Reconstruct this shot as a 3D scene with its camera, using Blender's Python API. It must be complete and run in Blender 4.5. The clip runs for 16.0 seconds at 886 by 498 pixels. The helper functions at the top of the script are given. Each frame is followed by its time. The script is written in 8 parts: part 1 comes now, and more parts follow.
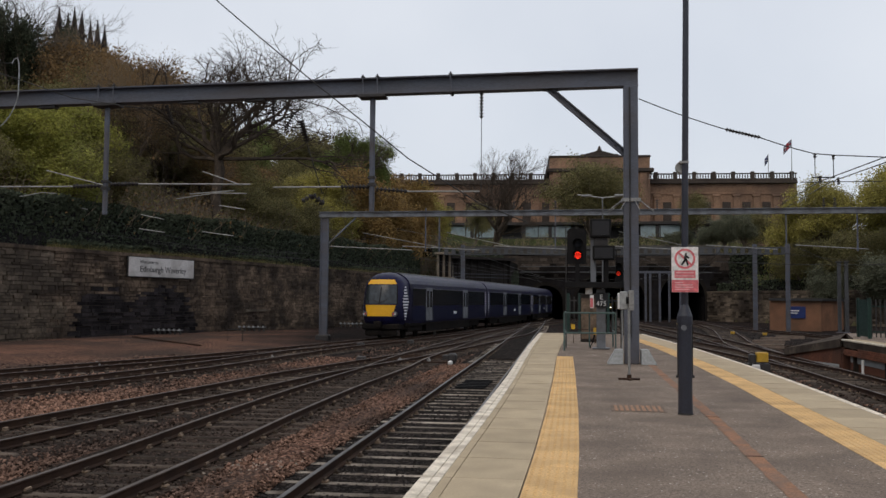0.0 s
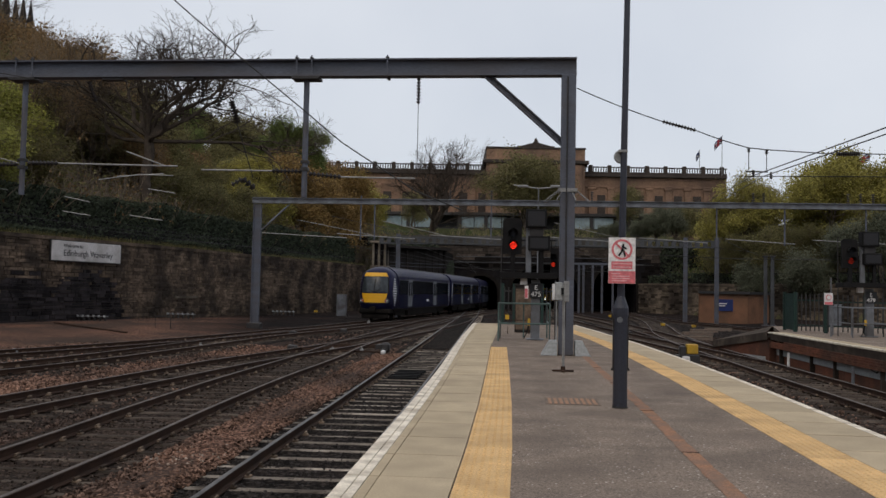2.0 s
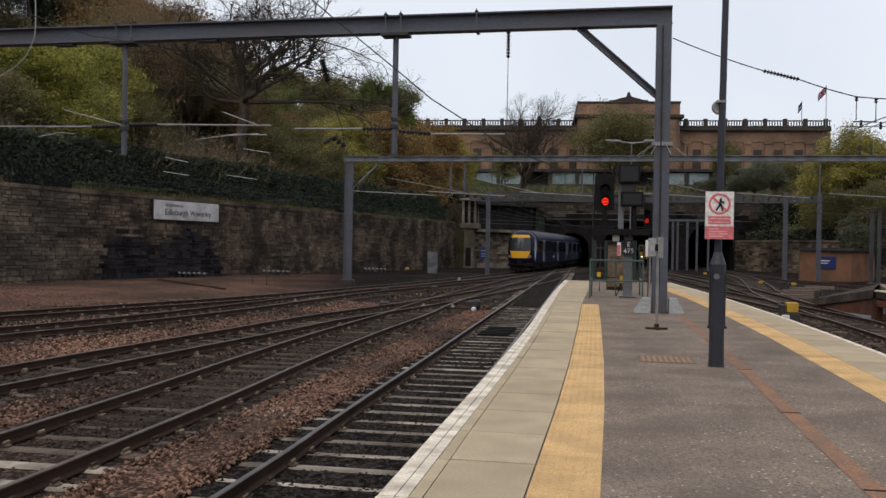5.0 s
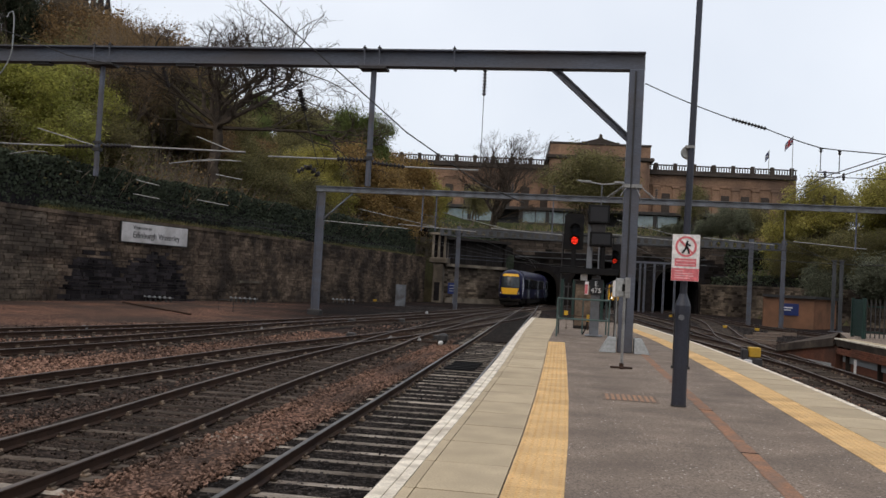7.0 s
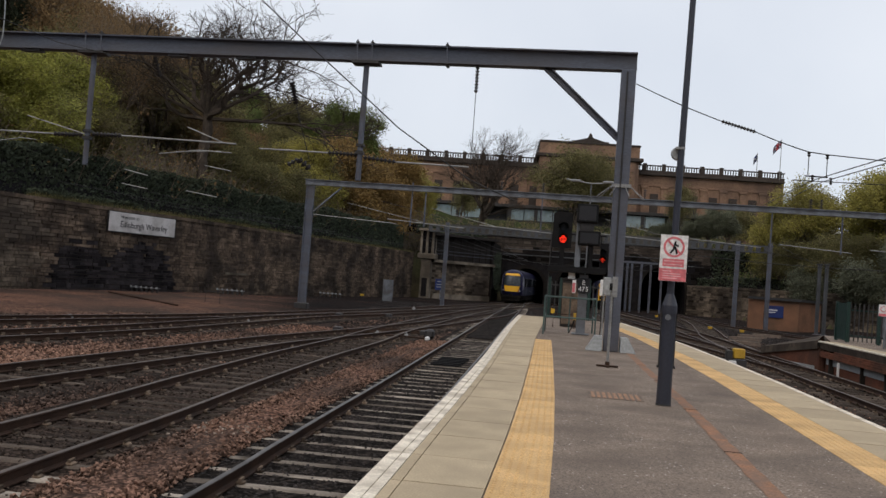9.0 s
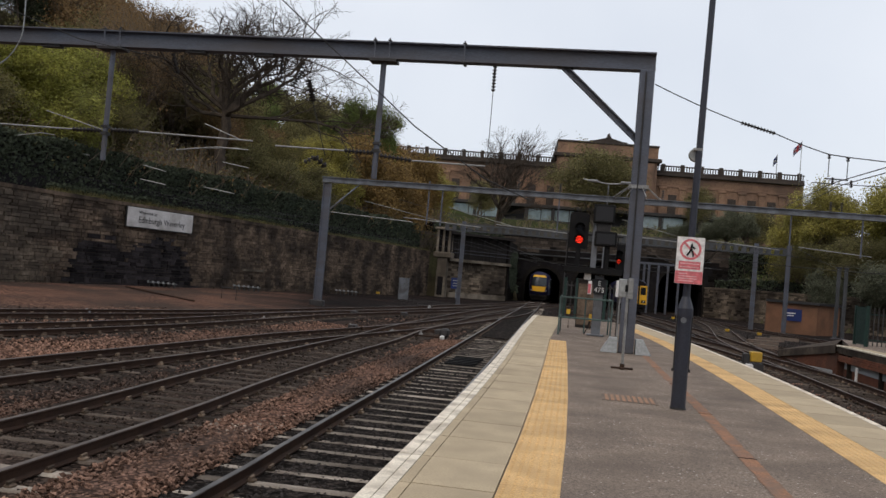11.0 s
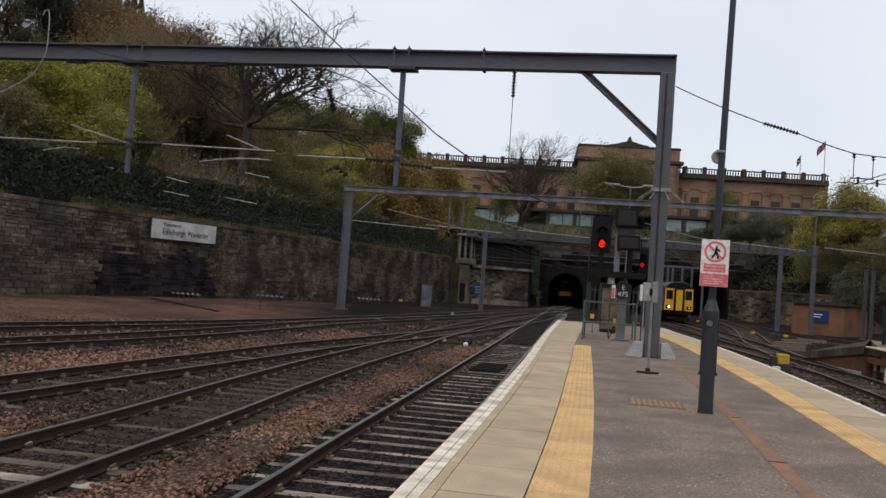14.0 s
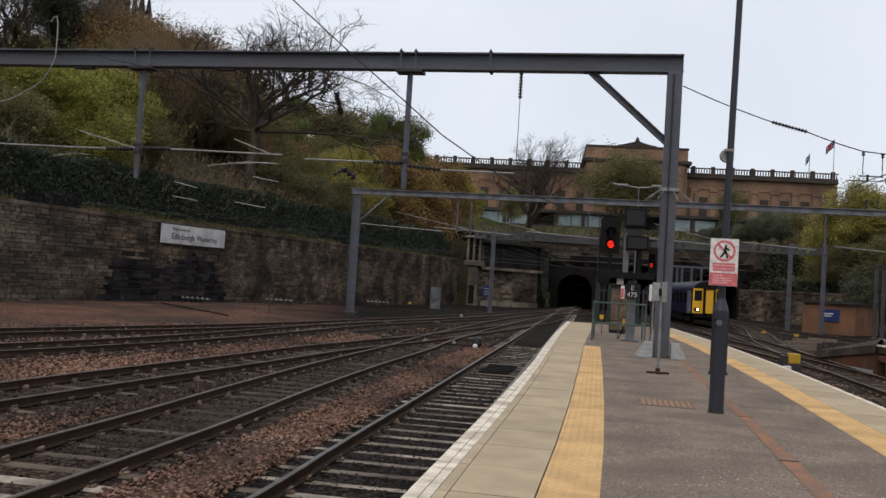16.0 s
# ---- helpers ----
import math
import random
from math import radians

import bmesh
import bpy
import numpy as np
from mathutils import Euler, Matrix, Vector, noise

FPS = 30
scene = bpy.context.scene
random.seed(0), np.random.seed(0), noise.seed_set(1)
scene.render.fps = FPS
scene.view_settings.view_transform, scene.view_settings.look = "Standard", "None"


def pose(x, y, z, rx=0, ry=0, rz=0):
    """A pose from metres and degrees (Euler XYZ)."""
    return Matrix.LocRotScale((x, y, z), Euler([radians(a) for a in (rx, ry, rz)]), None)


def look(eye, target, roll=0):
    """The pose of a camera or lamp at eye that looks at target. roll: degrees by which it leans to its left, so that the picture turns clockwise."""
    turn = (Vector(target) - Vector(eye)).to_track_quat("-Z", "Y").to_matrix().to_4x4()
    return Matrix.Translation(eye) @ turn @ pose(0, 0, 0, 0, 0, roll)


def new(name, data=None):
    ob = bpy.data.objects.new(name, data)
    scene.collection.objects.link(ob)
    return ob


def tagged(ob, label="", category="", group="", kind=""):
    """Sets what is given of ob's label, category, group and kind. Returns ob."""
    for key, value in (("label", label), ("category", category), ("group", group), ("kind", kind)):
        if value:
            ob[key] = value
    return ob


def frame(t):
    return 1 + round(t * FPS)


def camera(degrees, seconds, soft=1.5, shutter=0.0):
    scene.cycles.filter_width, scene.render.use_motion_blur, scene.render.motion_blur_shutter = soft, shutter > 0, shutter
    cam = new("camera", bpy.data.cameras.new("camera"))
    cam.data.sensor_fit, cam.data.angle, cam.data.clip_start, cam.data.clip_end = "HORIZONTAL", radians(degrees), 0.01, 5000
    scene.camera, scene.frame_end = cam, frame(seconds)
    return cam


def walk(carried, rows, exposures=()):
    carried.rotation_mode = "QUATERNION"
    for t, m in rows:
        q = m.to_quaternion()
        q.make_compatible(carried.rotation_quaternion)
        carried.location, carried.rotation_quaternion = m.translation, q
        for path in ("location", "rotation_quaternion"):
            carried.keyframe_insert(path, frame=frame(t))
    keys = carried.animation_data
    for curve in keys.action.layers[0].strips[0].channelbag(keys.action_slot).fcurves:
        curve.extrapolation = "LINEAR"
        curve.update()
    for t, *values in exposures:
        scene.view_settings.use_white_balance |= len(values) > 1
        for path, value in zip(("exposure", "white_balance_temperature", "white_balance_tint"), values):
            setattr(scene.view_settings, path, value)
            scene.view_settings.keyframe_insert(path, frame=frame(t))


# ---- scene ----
cam = camera(52.6, 16.0)
PATH = [
    (0, (-0.005, -0.347, 1.366), (-0.319, 1.625, 1.482), 0.4),
    (0.5, (-0.007, -0.317, 1.333), (-0.291, 1.662, 1.386), 1.3),
    (1, (0.033, -0.033, 1.362), (-0.144, 1.959, 1.388), 0.0),
    (1.5, (0.009, -0.001, 1.372), (-0.153, 1.989, 1.493), -0.7),
    (2, (-0.021, 0.047, 1.363), (-0.193, 2.038, 1.457), 1.1),
    (2.5, (-0.037, 0.089, 1.355), (-0.243, 2.077, 1.425), 0.9),
    (3, (-0.031, 0.132, 1.34), (-0.18, 2.126, 1.398), 0.5),
    (3.5, (-0.027, 0.128, 1.344), (-0.155, 2.123, 1.4), 0.3),
    (4, (-0.008, 0.13, 1.344), (-0.206, 2.12, 1.356), -1.5),
    (4.2, (-0.012, 0.15, 1.353), (-0.327, 2.125, 1.335), -1.5),
    (6.3, (-0.037, 0.052, 1.323), (-0.381, 2.022, 1.376), 3.2),
    (6.5, (-0.033, 0.05, 1.32), (-0.361, 2.022, 1.38), 3.1),
    (7, (-0.034, 0.006, 1.325), (-0.338, 1.981, 1.399), 3.1),
    (7.5, (-0.02, 0.003, 1.324), (-0.332, 1.977, 1.402), 2.8),
    (8, (-0.024, -0.007, 1.326), (-0.327, 1.969, 1.389), 3.5),
    (8.2, (-0.053, -0.053, 1.318), (-0.329, 1.926, 1.388), 4.2),
    (10.5, (-0.036, 0.002, 1.326), (-0.33, 1.979, 1.383), 4.7),
    (11, (-0.03, 0.018, 1.334), (-0.343, 1.992, 1.395), 4.9),
    (11.5, (-0.04, 0.005, 1.325), (-0.358, 1.979, 1.394), 4.8),
    (12, (-0.038, 0.01, 1.329), (-0.381, 1.979, 1.397), 4.7),
    (12.5, (-0.036, 0.012, 1.326), (-0.375, 1.982, 1.395), 4.6),
    (13, (-0.036, 0.008, 1.333), (-0.384, 1.977, 1.407), 4.3),
    (13.5, (-0.046, 0.018, 1.327), (-0.405, 1.984, 1.402), 4.1),
    (14, (-0.042, 0.012, 1.334), (-0.404, 1.977, 1.406), 4.0),
    (14.5, (-0.045, 0.016, 1.333), (-0.42, 1.98, 1.408), 3.9),
    (15, (-0.045, 0.012, 1.332), (-0.425, 1.974, 1.406), 3.9),
    (15.5, (-0.04, 0.027, 1.331), (-0.422, 1.988, 1.409), 3.8),
    (16, (-0.04, 0.006, 1.325), (-0.421, 1.968, 1.401), 3.5),
]
walk(cam, [(t, look(eye, target, roll)) for t, eye, target, roll in PATH], exposures=[(0, -0.06), (0.5, -0.1), (1.0, 0.05), (1.5, -0.12), (3.5, -0.12), (4.0, -0.02), (4.2, 0.02), (6.3, 0.18), (7.5, 0.18), (8.2, 0.05), (10.3, 0.04), (11.5, 0.1), (16, 0.1)])

# ---- light ----
world = bpy.data.worlds.new("overcast_sky")
scene.world = world
world.use_nodes = True
wn, wl = world.node_tree.nodes, world.node_tree.links
wn.clear()
sky = wn.new("ShaderNodeTexSky")
sky.sky_type, sky.sun_disc = "NISHITA", False
sky.sun_elevation, sky.sun_rotation = radians(48), radians(200)
sky.air_density, sky.dust_density = 1.2, 2.0
coord = wn.new("ShaderNodeTexCoord")
cloud = wn.new("ShaderNodeTexNoise")
cloud.inputs["Scale"].default_value, cloud.inputs["Detail"].default_value = 2.2, 5
wl.new(coord.outputs["Generated"], cloud.inputs["Vector"])
ramp = wn.new("ShaderNodeValToRGB")
ramp.color_ramp.elements[0].position, ramp.color_ramp.elements[0].color = 0.3, (7.3, 7.75, 8.6, 1)
ramp.color_ramp.elements[1].position, ramp.color_ramp.elements[1].color = 0.75, (9.0, 9.3, 9.9, 1)
wl.new(cloud.outputs["Fac"], ramp.inputs["Fac"])
mixw = wn.new("ShaderNodeMix")
mixw.data_type = "RGBA"
mixw.inputs[0].default_value = 0.86
wl.new(sky.outputs["Color"], mixw.inputs[6])
wl.new(ramp.outputs["Color"], mixw.inputs[7])
bg = wn.new("ShaderNodeBackground")
bg.inputs["Strength"].default_value = 0.1
wl.new(mixw.outputs[2], bg.inputs["Color"])
wo = wn.new("ShaderNodeOutputWorld")
wl.new(bg.outputs["Background"], wo.inputs["Surface"])

sun = new("sun", bpy.data.lights.new("sun", "SUN"))
sun.data.energy, sun.data.angle, sun.data.color = 0.9, radians(40), (1.0, 0.86, 0.7)
sun.matrix_world = look((-20, -55, 75), (0, 0, 0))


# ---- materials ----
def mat(name, a, b=None, rough=0.8, metal=0.0, scale=3.0, fine=40.0, bump=0.0, dirt=None, dirt_amt=0.0, dirt_scale=0.6,
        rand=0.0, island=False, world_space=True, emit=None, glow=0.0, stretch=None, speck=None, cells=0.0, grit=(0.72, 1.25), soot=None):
    """A two-scale procedural surface: a patchy mix of a and b, fine grain, stains of colour dirt, and a value change per piece."""
    m = bpy.data.materials.new(name)
    m.use_nodes = True
    n, l = m.node_tree.nodes, m.node_tree.links
    p = n["Principled BSDF"]
    b = b or tuple(c * 0.8 for c in a)
    if world_space:
        src = n.new("ShaderNodeNewGeometry").outputs["Position"]
    else:
        src = n.new("ShaderNodeTexCoord").outputs["Object"]
    if stretch:
        mp = n.new("ShaderNodeMapping")
        mp.inputs["Scale"].default_value = stretch
        l.new(src, mp.inputs["Vector"])
        src = mp.outputs["Vector"]

    def noise_tex(s, d=4.0):
        t = n.new("ShaderNodeTexNoise")
        t.inputs["Scale"].default_value, t.inputs["Detail"].default_value = s, d
        l.new(src, t.inputs["Vector"])
        return t.outputs["Fac"]

    def mix(fac, x, y, mode="MIX"):
        q = n.new("ShaderNodeMix")
        q.data_type, q.blend_type = "RGBA", mode
        for sock, v in ((0, fac), (6, x), (7, y)):
            if isinstance(v, (int, float)):
                q.inputs[sock].default_value = float(v)
            elif isinstance(v, tuple):
                q.inputs[sock].default_value = (*v, 1)
            else:
                l.new(v, q.inputs[sock])
        return q.outputs[2]

    def span(v, lo, hi, to0=0.0, to1=1.0):
        r = n.new("ShaderNodeMapRange")
        for i, x in zip(("From Min", "From Max", "To Min", "To Max"), (lo, hi, to0, to1)):
            r.inputs[i].default_value = x
        l.new(v, r.inputs["Value"])
        return r.outputs["Result"]

    big, small = noise_tex(scale), noise_tex(fine, 3.0)
    col = mix(span(big, 0.35, 0.65), a, b)
    grain = span(small, 0.25, 0.75, *grit)
    gv = n.new("ShaderNodeCombineColor")
    for i in range(3):
        l.new(grain, gv.inputs[i])
    col = mix(1.0, col, gv.outputs["Color"], "MULTIPLY")
    height = small
    if cells:
        vo = n.new("ShaderNodeTexVoronoi")
        vo.inputs["Scale"].default_value = cells
        l.new(src, vo.inputs["Vector"])
        bw = n.new("ShaderNodeRGBToBW")
        l.new(vo.outputs["Color"], bw.inputs["Color"])
        cv = n.new("ShaderNodeCombineColor")
        lum = span(bw.outputs["Val"], 0.2, 0.8, 0.42, 1.75)
        for i in range(3):
            l.new(lum, cv.inputs[i])
        col = mix(1.0, col, cv.outputs["Color"], "MULTIPLY")
        height = span(vo.outputs["Distance"], 0, 0.6, 1, 0)
        # colour darkens at cell edges, standing in for shade between the stones
        gap = span(vo.outputs["Distance"], 0.35, 0.62, 1.1, 0.35)
        gc = n.new("ShaderNodeCombineColor")
        for i in range(3):
            l.new(gap, gc.inputs[i])
        col = mix(1.0, col, gc.outputs["Color"], "MULTIPLY")
    if speck:
        vo = n.new("ShaderNodeTexVoronoi")
        vo.inputs["Scale"].default_value = 19.0
        l.new(src, vo.inputs["Vector"])
        near_ = span(vo.outputs["Distance"], 0.13, 0.22, 1, 0)
        bw = n.new("ShaderNodeRGBToBW")
        l.new(vo.outputs["Color"], bw.inputs["Color"])
        few = span(bw.outputs["Val"], 0.56, 0.64)
        both = n.new("ShaderNodeMath")
        both.operation = "MULTIPLY"
        l.new(near_, both.inputs[0])
        l.new(few, both.inputs[1])
        col = mix(both.outputs["Value"], col, speck)
    if dirt:
        col = mix(span(noise_tex(dirt_scale, 6.0), 0.5 - 0.25 * dirt_amt, 0.75 - 0.2 * dirt_amt, 0, min(1, 0.4 + dirt_amt)), col, dirt)
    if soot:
        # dirt plus rail shade as colour: thick on far lines, thin at wall foot
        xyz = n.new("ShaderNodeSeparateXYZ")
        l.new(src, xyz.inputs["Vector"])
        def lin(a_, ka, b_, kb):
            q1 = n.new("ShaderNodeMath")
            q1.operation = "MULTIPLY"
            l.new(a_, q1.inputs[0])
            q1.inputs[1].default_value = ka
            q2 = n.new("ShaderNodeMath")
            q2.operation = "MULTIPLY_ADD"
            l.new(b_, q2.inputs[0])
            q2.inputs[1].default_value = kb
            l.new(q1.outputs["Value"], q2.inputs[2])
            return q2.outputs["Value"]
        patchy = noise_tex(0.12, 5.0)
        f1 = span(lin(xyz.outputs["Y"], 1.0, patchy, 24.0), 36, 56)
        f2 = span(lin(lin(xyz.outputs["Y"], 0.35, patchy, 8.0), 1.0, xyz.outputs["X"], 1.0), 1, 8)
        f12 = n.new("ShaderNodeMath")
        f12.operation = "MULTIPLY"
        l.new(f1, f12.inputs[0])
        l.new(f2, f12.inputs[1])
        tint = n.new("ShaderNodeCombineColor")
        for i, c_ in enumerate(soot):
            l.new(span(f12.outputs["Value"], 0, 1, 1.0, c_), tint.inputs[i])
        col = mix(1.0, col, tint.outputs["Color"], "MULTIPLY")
    if rand:
        if island:
            rv = n.new("ShaderNodeNewGeometry").outputs["Random Per Island"]
        else:
            rv = n.new("ShaderNodeObjectInfo").outputs["Random"]
        s = span(rv, 0, 1, 1 - rand, 1 + rand)
        rc = n.new("ShaderNodeCombineColor")
        for i in range(3):
            l.new(s, rc.inputs[i])
        col = mix(1.0, col, rc.outputs["Color"], "MULTIPLY")
    l.new(col, p.inputs["Base Color"])
    l.new(span(small, 0.2, 0.8, max(0.02, rough - 0.1), min(1, rough + 0.1)), p.inputs["Roughness"])
    p.inputs["Metallic"].default_value = metal
    p.inputs["Specular IOR Level"].default_value = (0.03 if rough >= 0.9 else 0.12) if rough >= 0.7 else 0.4
    if bump:
        bn = n.new("ShaderNodeBump")
        bn.inputs["Strength"].default_value, bn.inputs["Distance"].default_value = 0.6, bump
        l.new(height, bn.inputs["Height"])
        l.new(bn.outputs["Normal"], p.inputs["Normal"])
    if emit:
        p.inputs["Emission Color"].default_value = (*emit, 1)
        p.inputs["Emission Strength"].default_value = glow
    return m


M_ASPHALT = mat("platform_asphalt", (0.24, 0.19, 0.153), (0.19, 0.153, 0.126), 0.9, scale=1.6, fine=65, bump=0.01, dirt=(0.135, 0.108, 0.09), dirt_amt=0.35, dirt_scale=1.1, speck=(0.56, 0.5, 0.44), grit=(0.38, 1.62))
M_PATCH = mat("rusty_patching", (0.31, 0.165, 0.102), (0.235, 0.148, 0.108), 0.92, scale=5, fine=45, bump=0.006, dirt=(0.18, 0.135, 0.108), dirt_amt=0.35, dirt_scale=2.5, grit=(0.6, 1.4))
M_RUSTBAR = mat("rusty_drain_bar", (0.34, 0.19, 0.115), (0.25, 0.16, 0.11), 0.85, scale=6, fine=40, grit=(0.6, 1.4))
M_DRAIN = mat("dusty_drain_frame", (0.2, 0.15, 0.12), (0.15, 0.12, 0.1), 0.9, scale=5, fine=40)
M_COPING = mat("coping_slab", (0.46, 0.37, 0.25), (0.415, 0.335, 0.227), 0.85, scale=1.6, fine=70, bump=0.002, dirt=(0.34, 0.275, 0.19), dirt_amt=0.3, dirt_scale=2.2, rand=0.09, grit=(0.8, 1.18))
M_WHITE_EDGE = mat("white_edge_paint", (0.84, 0.76, 0.63), (0.74, 0.66, 0.54), 0.7, scale=4, fine=60, dirt=(0.36, 0.3, 0.23), dirt_amt=0.42, dirt_scale=4.5)
M_TACTILE = mat("tactile_buff", (0.645, 0.42, 0.195), (0.59, 0.385, 0.18), 0.75, scale=2.5, fine=60, dirt=(0.47, 0.305, 0.145), dirt_amt=0.35, dirt_scale=2.5, rand=0.1)
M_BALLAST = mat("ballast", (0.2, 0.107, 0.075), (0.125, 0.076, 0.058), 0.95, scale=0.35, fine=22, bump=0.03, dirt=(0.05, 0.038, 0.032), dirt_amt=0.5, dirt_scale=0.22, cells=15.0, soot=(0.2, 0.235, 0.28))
M_STONES = mat("ballast_stones", (0.25, 0.145, 0.103), (0.14, 0.09, 0.07), 0.95, scale=0.5, fine=30, rand=0.8, island=True, dirt=(0.05, 0.04, 0.035), dirt_amt=0.45, dirt_scale=0.22)
M_LIMED = mat("limed_stones", (0.36, 0.3, 0.25), (0.24, 0.19, 0.155), 0.95, scale=2, fine=30, rand=0.5, island=True)
M_TRACKSTONES = mat("grey_brown_ballast_stones", (0.072, 0.053, 0.043), (0.044, 0.034, 0.028), 0.95, scale=0.5, fine=30, rand=0.8, island=True)
M_TRACKBED = mat("grey_brown_ballast", (0.079, 0.055, 0.043), (0.05, 0.037, 0.031), 0.95, scale=0.5, fine=22, bump=0.03, cells=15.0, dirt=(0.026, 0.021, 0.018), dirt_amt=0.45, dirt_scale=0.2)
M_DARKSTONES = mat("dark_ballast_stones", (0.05, 0.044, 0.042), (0.035, 0.031, 0.03), 0.95, scale=0.8, fine=30, rand=0.5, island=True)
M_DARKBED = mat("dark_ballast_bed", (0.03, 0.024, 0.021), (0.019, 0.016, 0.014), 0.95, scale=0.8, fine=25, bump=0.03, cells=12.0)
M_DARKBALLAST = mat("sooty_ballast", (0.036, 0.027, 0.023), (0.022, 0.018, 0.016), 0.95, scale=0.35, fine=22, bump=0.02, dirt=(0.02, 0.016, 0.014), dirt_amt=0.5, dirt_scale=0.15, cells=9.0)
M_RED_DIM = mat("red_led_turned_away", (0.25, 0.02, 0.01), emit=(1.0, 0.05, 0.02), glow=0.16)
M_SLEEPER = mat("concrete_sleeper", (0.43, 0.375, 0.315), (0.29, 0.25, 0.21), 0.9, scale=2, fine=40, bump=0.004, dirt=(0.075, 0.06, 0.05), dirt_amt=0.55, dirt_scale=1.4, rand=0.35)
M_TIMBER = mat("grimy_sleeper", (0.105, 0.084, 0.068), (0.062, 0.05, 0.042), 0.9, scale=3, fine=50, bump=0.008, rand=0.5, dirt=(0.04, 0.033, 0.028), dirt_amt=0.4, dirt_scale=0.8)
M_RAIL = mat("rusty_rail", (0.058, 0.033, 0.022), (0.036, 0.022, 0.017), 0.8, 0.1, scale=2, fine=30)
M_RAILTOP = mat("polished_railhead", (0.15, 0.14, 0.135), (0.09, 0.083, 0.08), 0.5, 0.6, scale=2, fine=30)
M_RAILDULL = mat("dull_railhead", (0.115, 0.092, 0.08), (0.07, 0.056, 0.048), 0.65, 0.1, scale=2, fine=30)
M_STEEL = mat("galvanised_steel", (0.18, 0.19, 0.21), (0.135, 0.143, 0.16), 0.6, 0.25, scale=1.5, fine=30, dirt=(0.08, 0.072, 0.066), dirt_amt=0.3, dirt_scale=1.5)
M_BEAM = mat("painted_gantry_steel", (0.095, 0.105, 0.136), (0.076, 0.084, 0.108), 0.6, 0.1, scale=1.2, fine=30, dirt=(0.075, 0.065, 0.064), dirt_amt=0.35, dirt_scale=1.0, stretch=(0.4, 1, 1.5))
M_DARKGIRDER = mat("grimy_girder_steel", (0.085, 0.088, 0.095), (0.06, 0.062, 0.066), 0.7, 0.1, scale=0.8, fine=12)
M_DARKSTEEL = mat("dark_steel", (0.045, 0.042, 0.042), (0.03, 0.028, 0.028), 0.6, 0.3, scale=3, fine=30)
M_POST = mat("blue_grey_post_paint", (0.028, 0.031, 0.046), (0.023, 0.025, 0.037), 0.45, 0.0, scale=2, fine=40, dirt=(0.035, 0.035, 0.04), dirt_amt=0.2)
M_BLACK = mat("signal_black", (0.01, 0.01, 0.011), (0.015, 0.014, 0.014), 0.8, scale=4, fine=40)
M_CERAMIC = mat("brown_insulator", (0.016, 0.013, 0.013), (0.022, 0.017, 0.016), 0.6, scale=4, fine=30)
M_WIRE = mat("weathered_wire", (0.03, 0.03, 0.03), (0.045, 0.042, 0.04), 0.6, 0.5, scale=4, fine=30)
M_PALEWIRE = mat("pale_tube", (0.3, 0.3, 0.29), (0.2, 0.2, 0.2), 0.5, 0.3, scale=4, fine=30)
M_RED_LED = mat("red_led", (0.5, 0.02, 0.01), emit=(1.0, 0.035, 0.015), glow=1.9)
M_BOARD = mat("weathered_white_board", (0.6, 0.57, 0.56), (0.5, 0.475, 0.46), 0.5, scale=0.8, fine=20, dirt=(0.3, 0.27, 0.25), dirt_amt=0.3, dirt_scale=1.2)
M_SIGNWHITE = mat("sign_white", (0.72, 0.71, 0.7), (0.68, 0.67, 0.66), 0.4, scale=2, fine=30, dirt=(0.45, 0.43, 0.42), dirt_amt=0.1)
M_SIGNRED = mat("sign_red", (0.64, 0.17, 0.19), (0.6, 0.15, 0.17), 0.45, scale=2, fine=30)
M_SIGNPINK = mat("sign_pale_pink", (0.72, 0.4, 0.41), (0.68, 0.37, 0.38), 0.45, scale=2, fine=30)
M_SIGNBLACK = mat("sign_black", (0.012, 0.012, 0.015), rough=0.5)
M_SIGNBLUE = mat("sign_blue", (0.01, 0.024, 0.13), (0.008, 0.02, 0.1), 0.45, scale=2)
M_WALL = mat("sooty_sandstone", (0.2, 0.145, 0.104), (0.088, 0.066, 0.051), 0.92, scale=0.5, fine=5, grit=(0.5, 1.5), bump=0.03, dirt=(0.034, 0.028, 0.024), dirt_amt=0.55, dirt_scale=0.55, rand=0.33)
M_WALL_J = mat("sooty_sandstone_joined", (0.2, 0.145, 0.104), (0.088, 0.066, 0.051), 0.92, scale=0.5, fine=5, grit=(0.5, 1.5), bump=0.03, dirt=(0.034, 0.028, 0.024), dirt_amt=0.55, dirt_scale=0.55, rand=0.33, island=True)
M_WALL_PALE = mat("weathered_sandstone", (0.185, 0.145, 0.108), (0.106, 0.085, 0.067), 0.92, scale=0.5, fine=5, grit=(0.5, 1.5), bump=0.03, dirt=(0.06, 0.049, 0.04), dirt_amt=0.5, dirt_scale=0.55, rand=0.33, island=True)
M_GARDENWALL = mat("brown_garden_stone", (0.175, 0.137, 0.101), (0.094, 0.075, 0.058), 0.92, scale=0.4, fine=9, bump=0.02, dirt=(0.03, 0.024, 0.02), dirt_amt=0.55, dirt_scale=0.3, rand=0.6)
M_GARDENWALL_J = mat("brown_garden_stone_joined", (0.175, 0.137, 0.101), (0.094, 0.075, 0.058), 0.92, scale=0.4, fine=9, bump=0.02, dirt=(0.03, 0.024, 0.02), dirt_amt=0.55, dirt_scale=0.3, rand=0.6, island=True)
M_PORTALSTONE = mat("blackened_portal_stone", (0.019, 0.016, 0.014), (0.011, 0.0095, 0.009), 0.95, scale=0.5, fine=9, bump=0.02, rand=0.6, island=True)
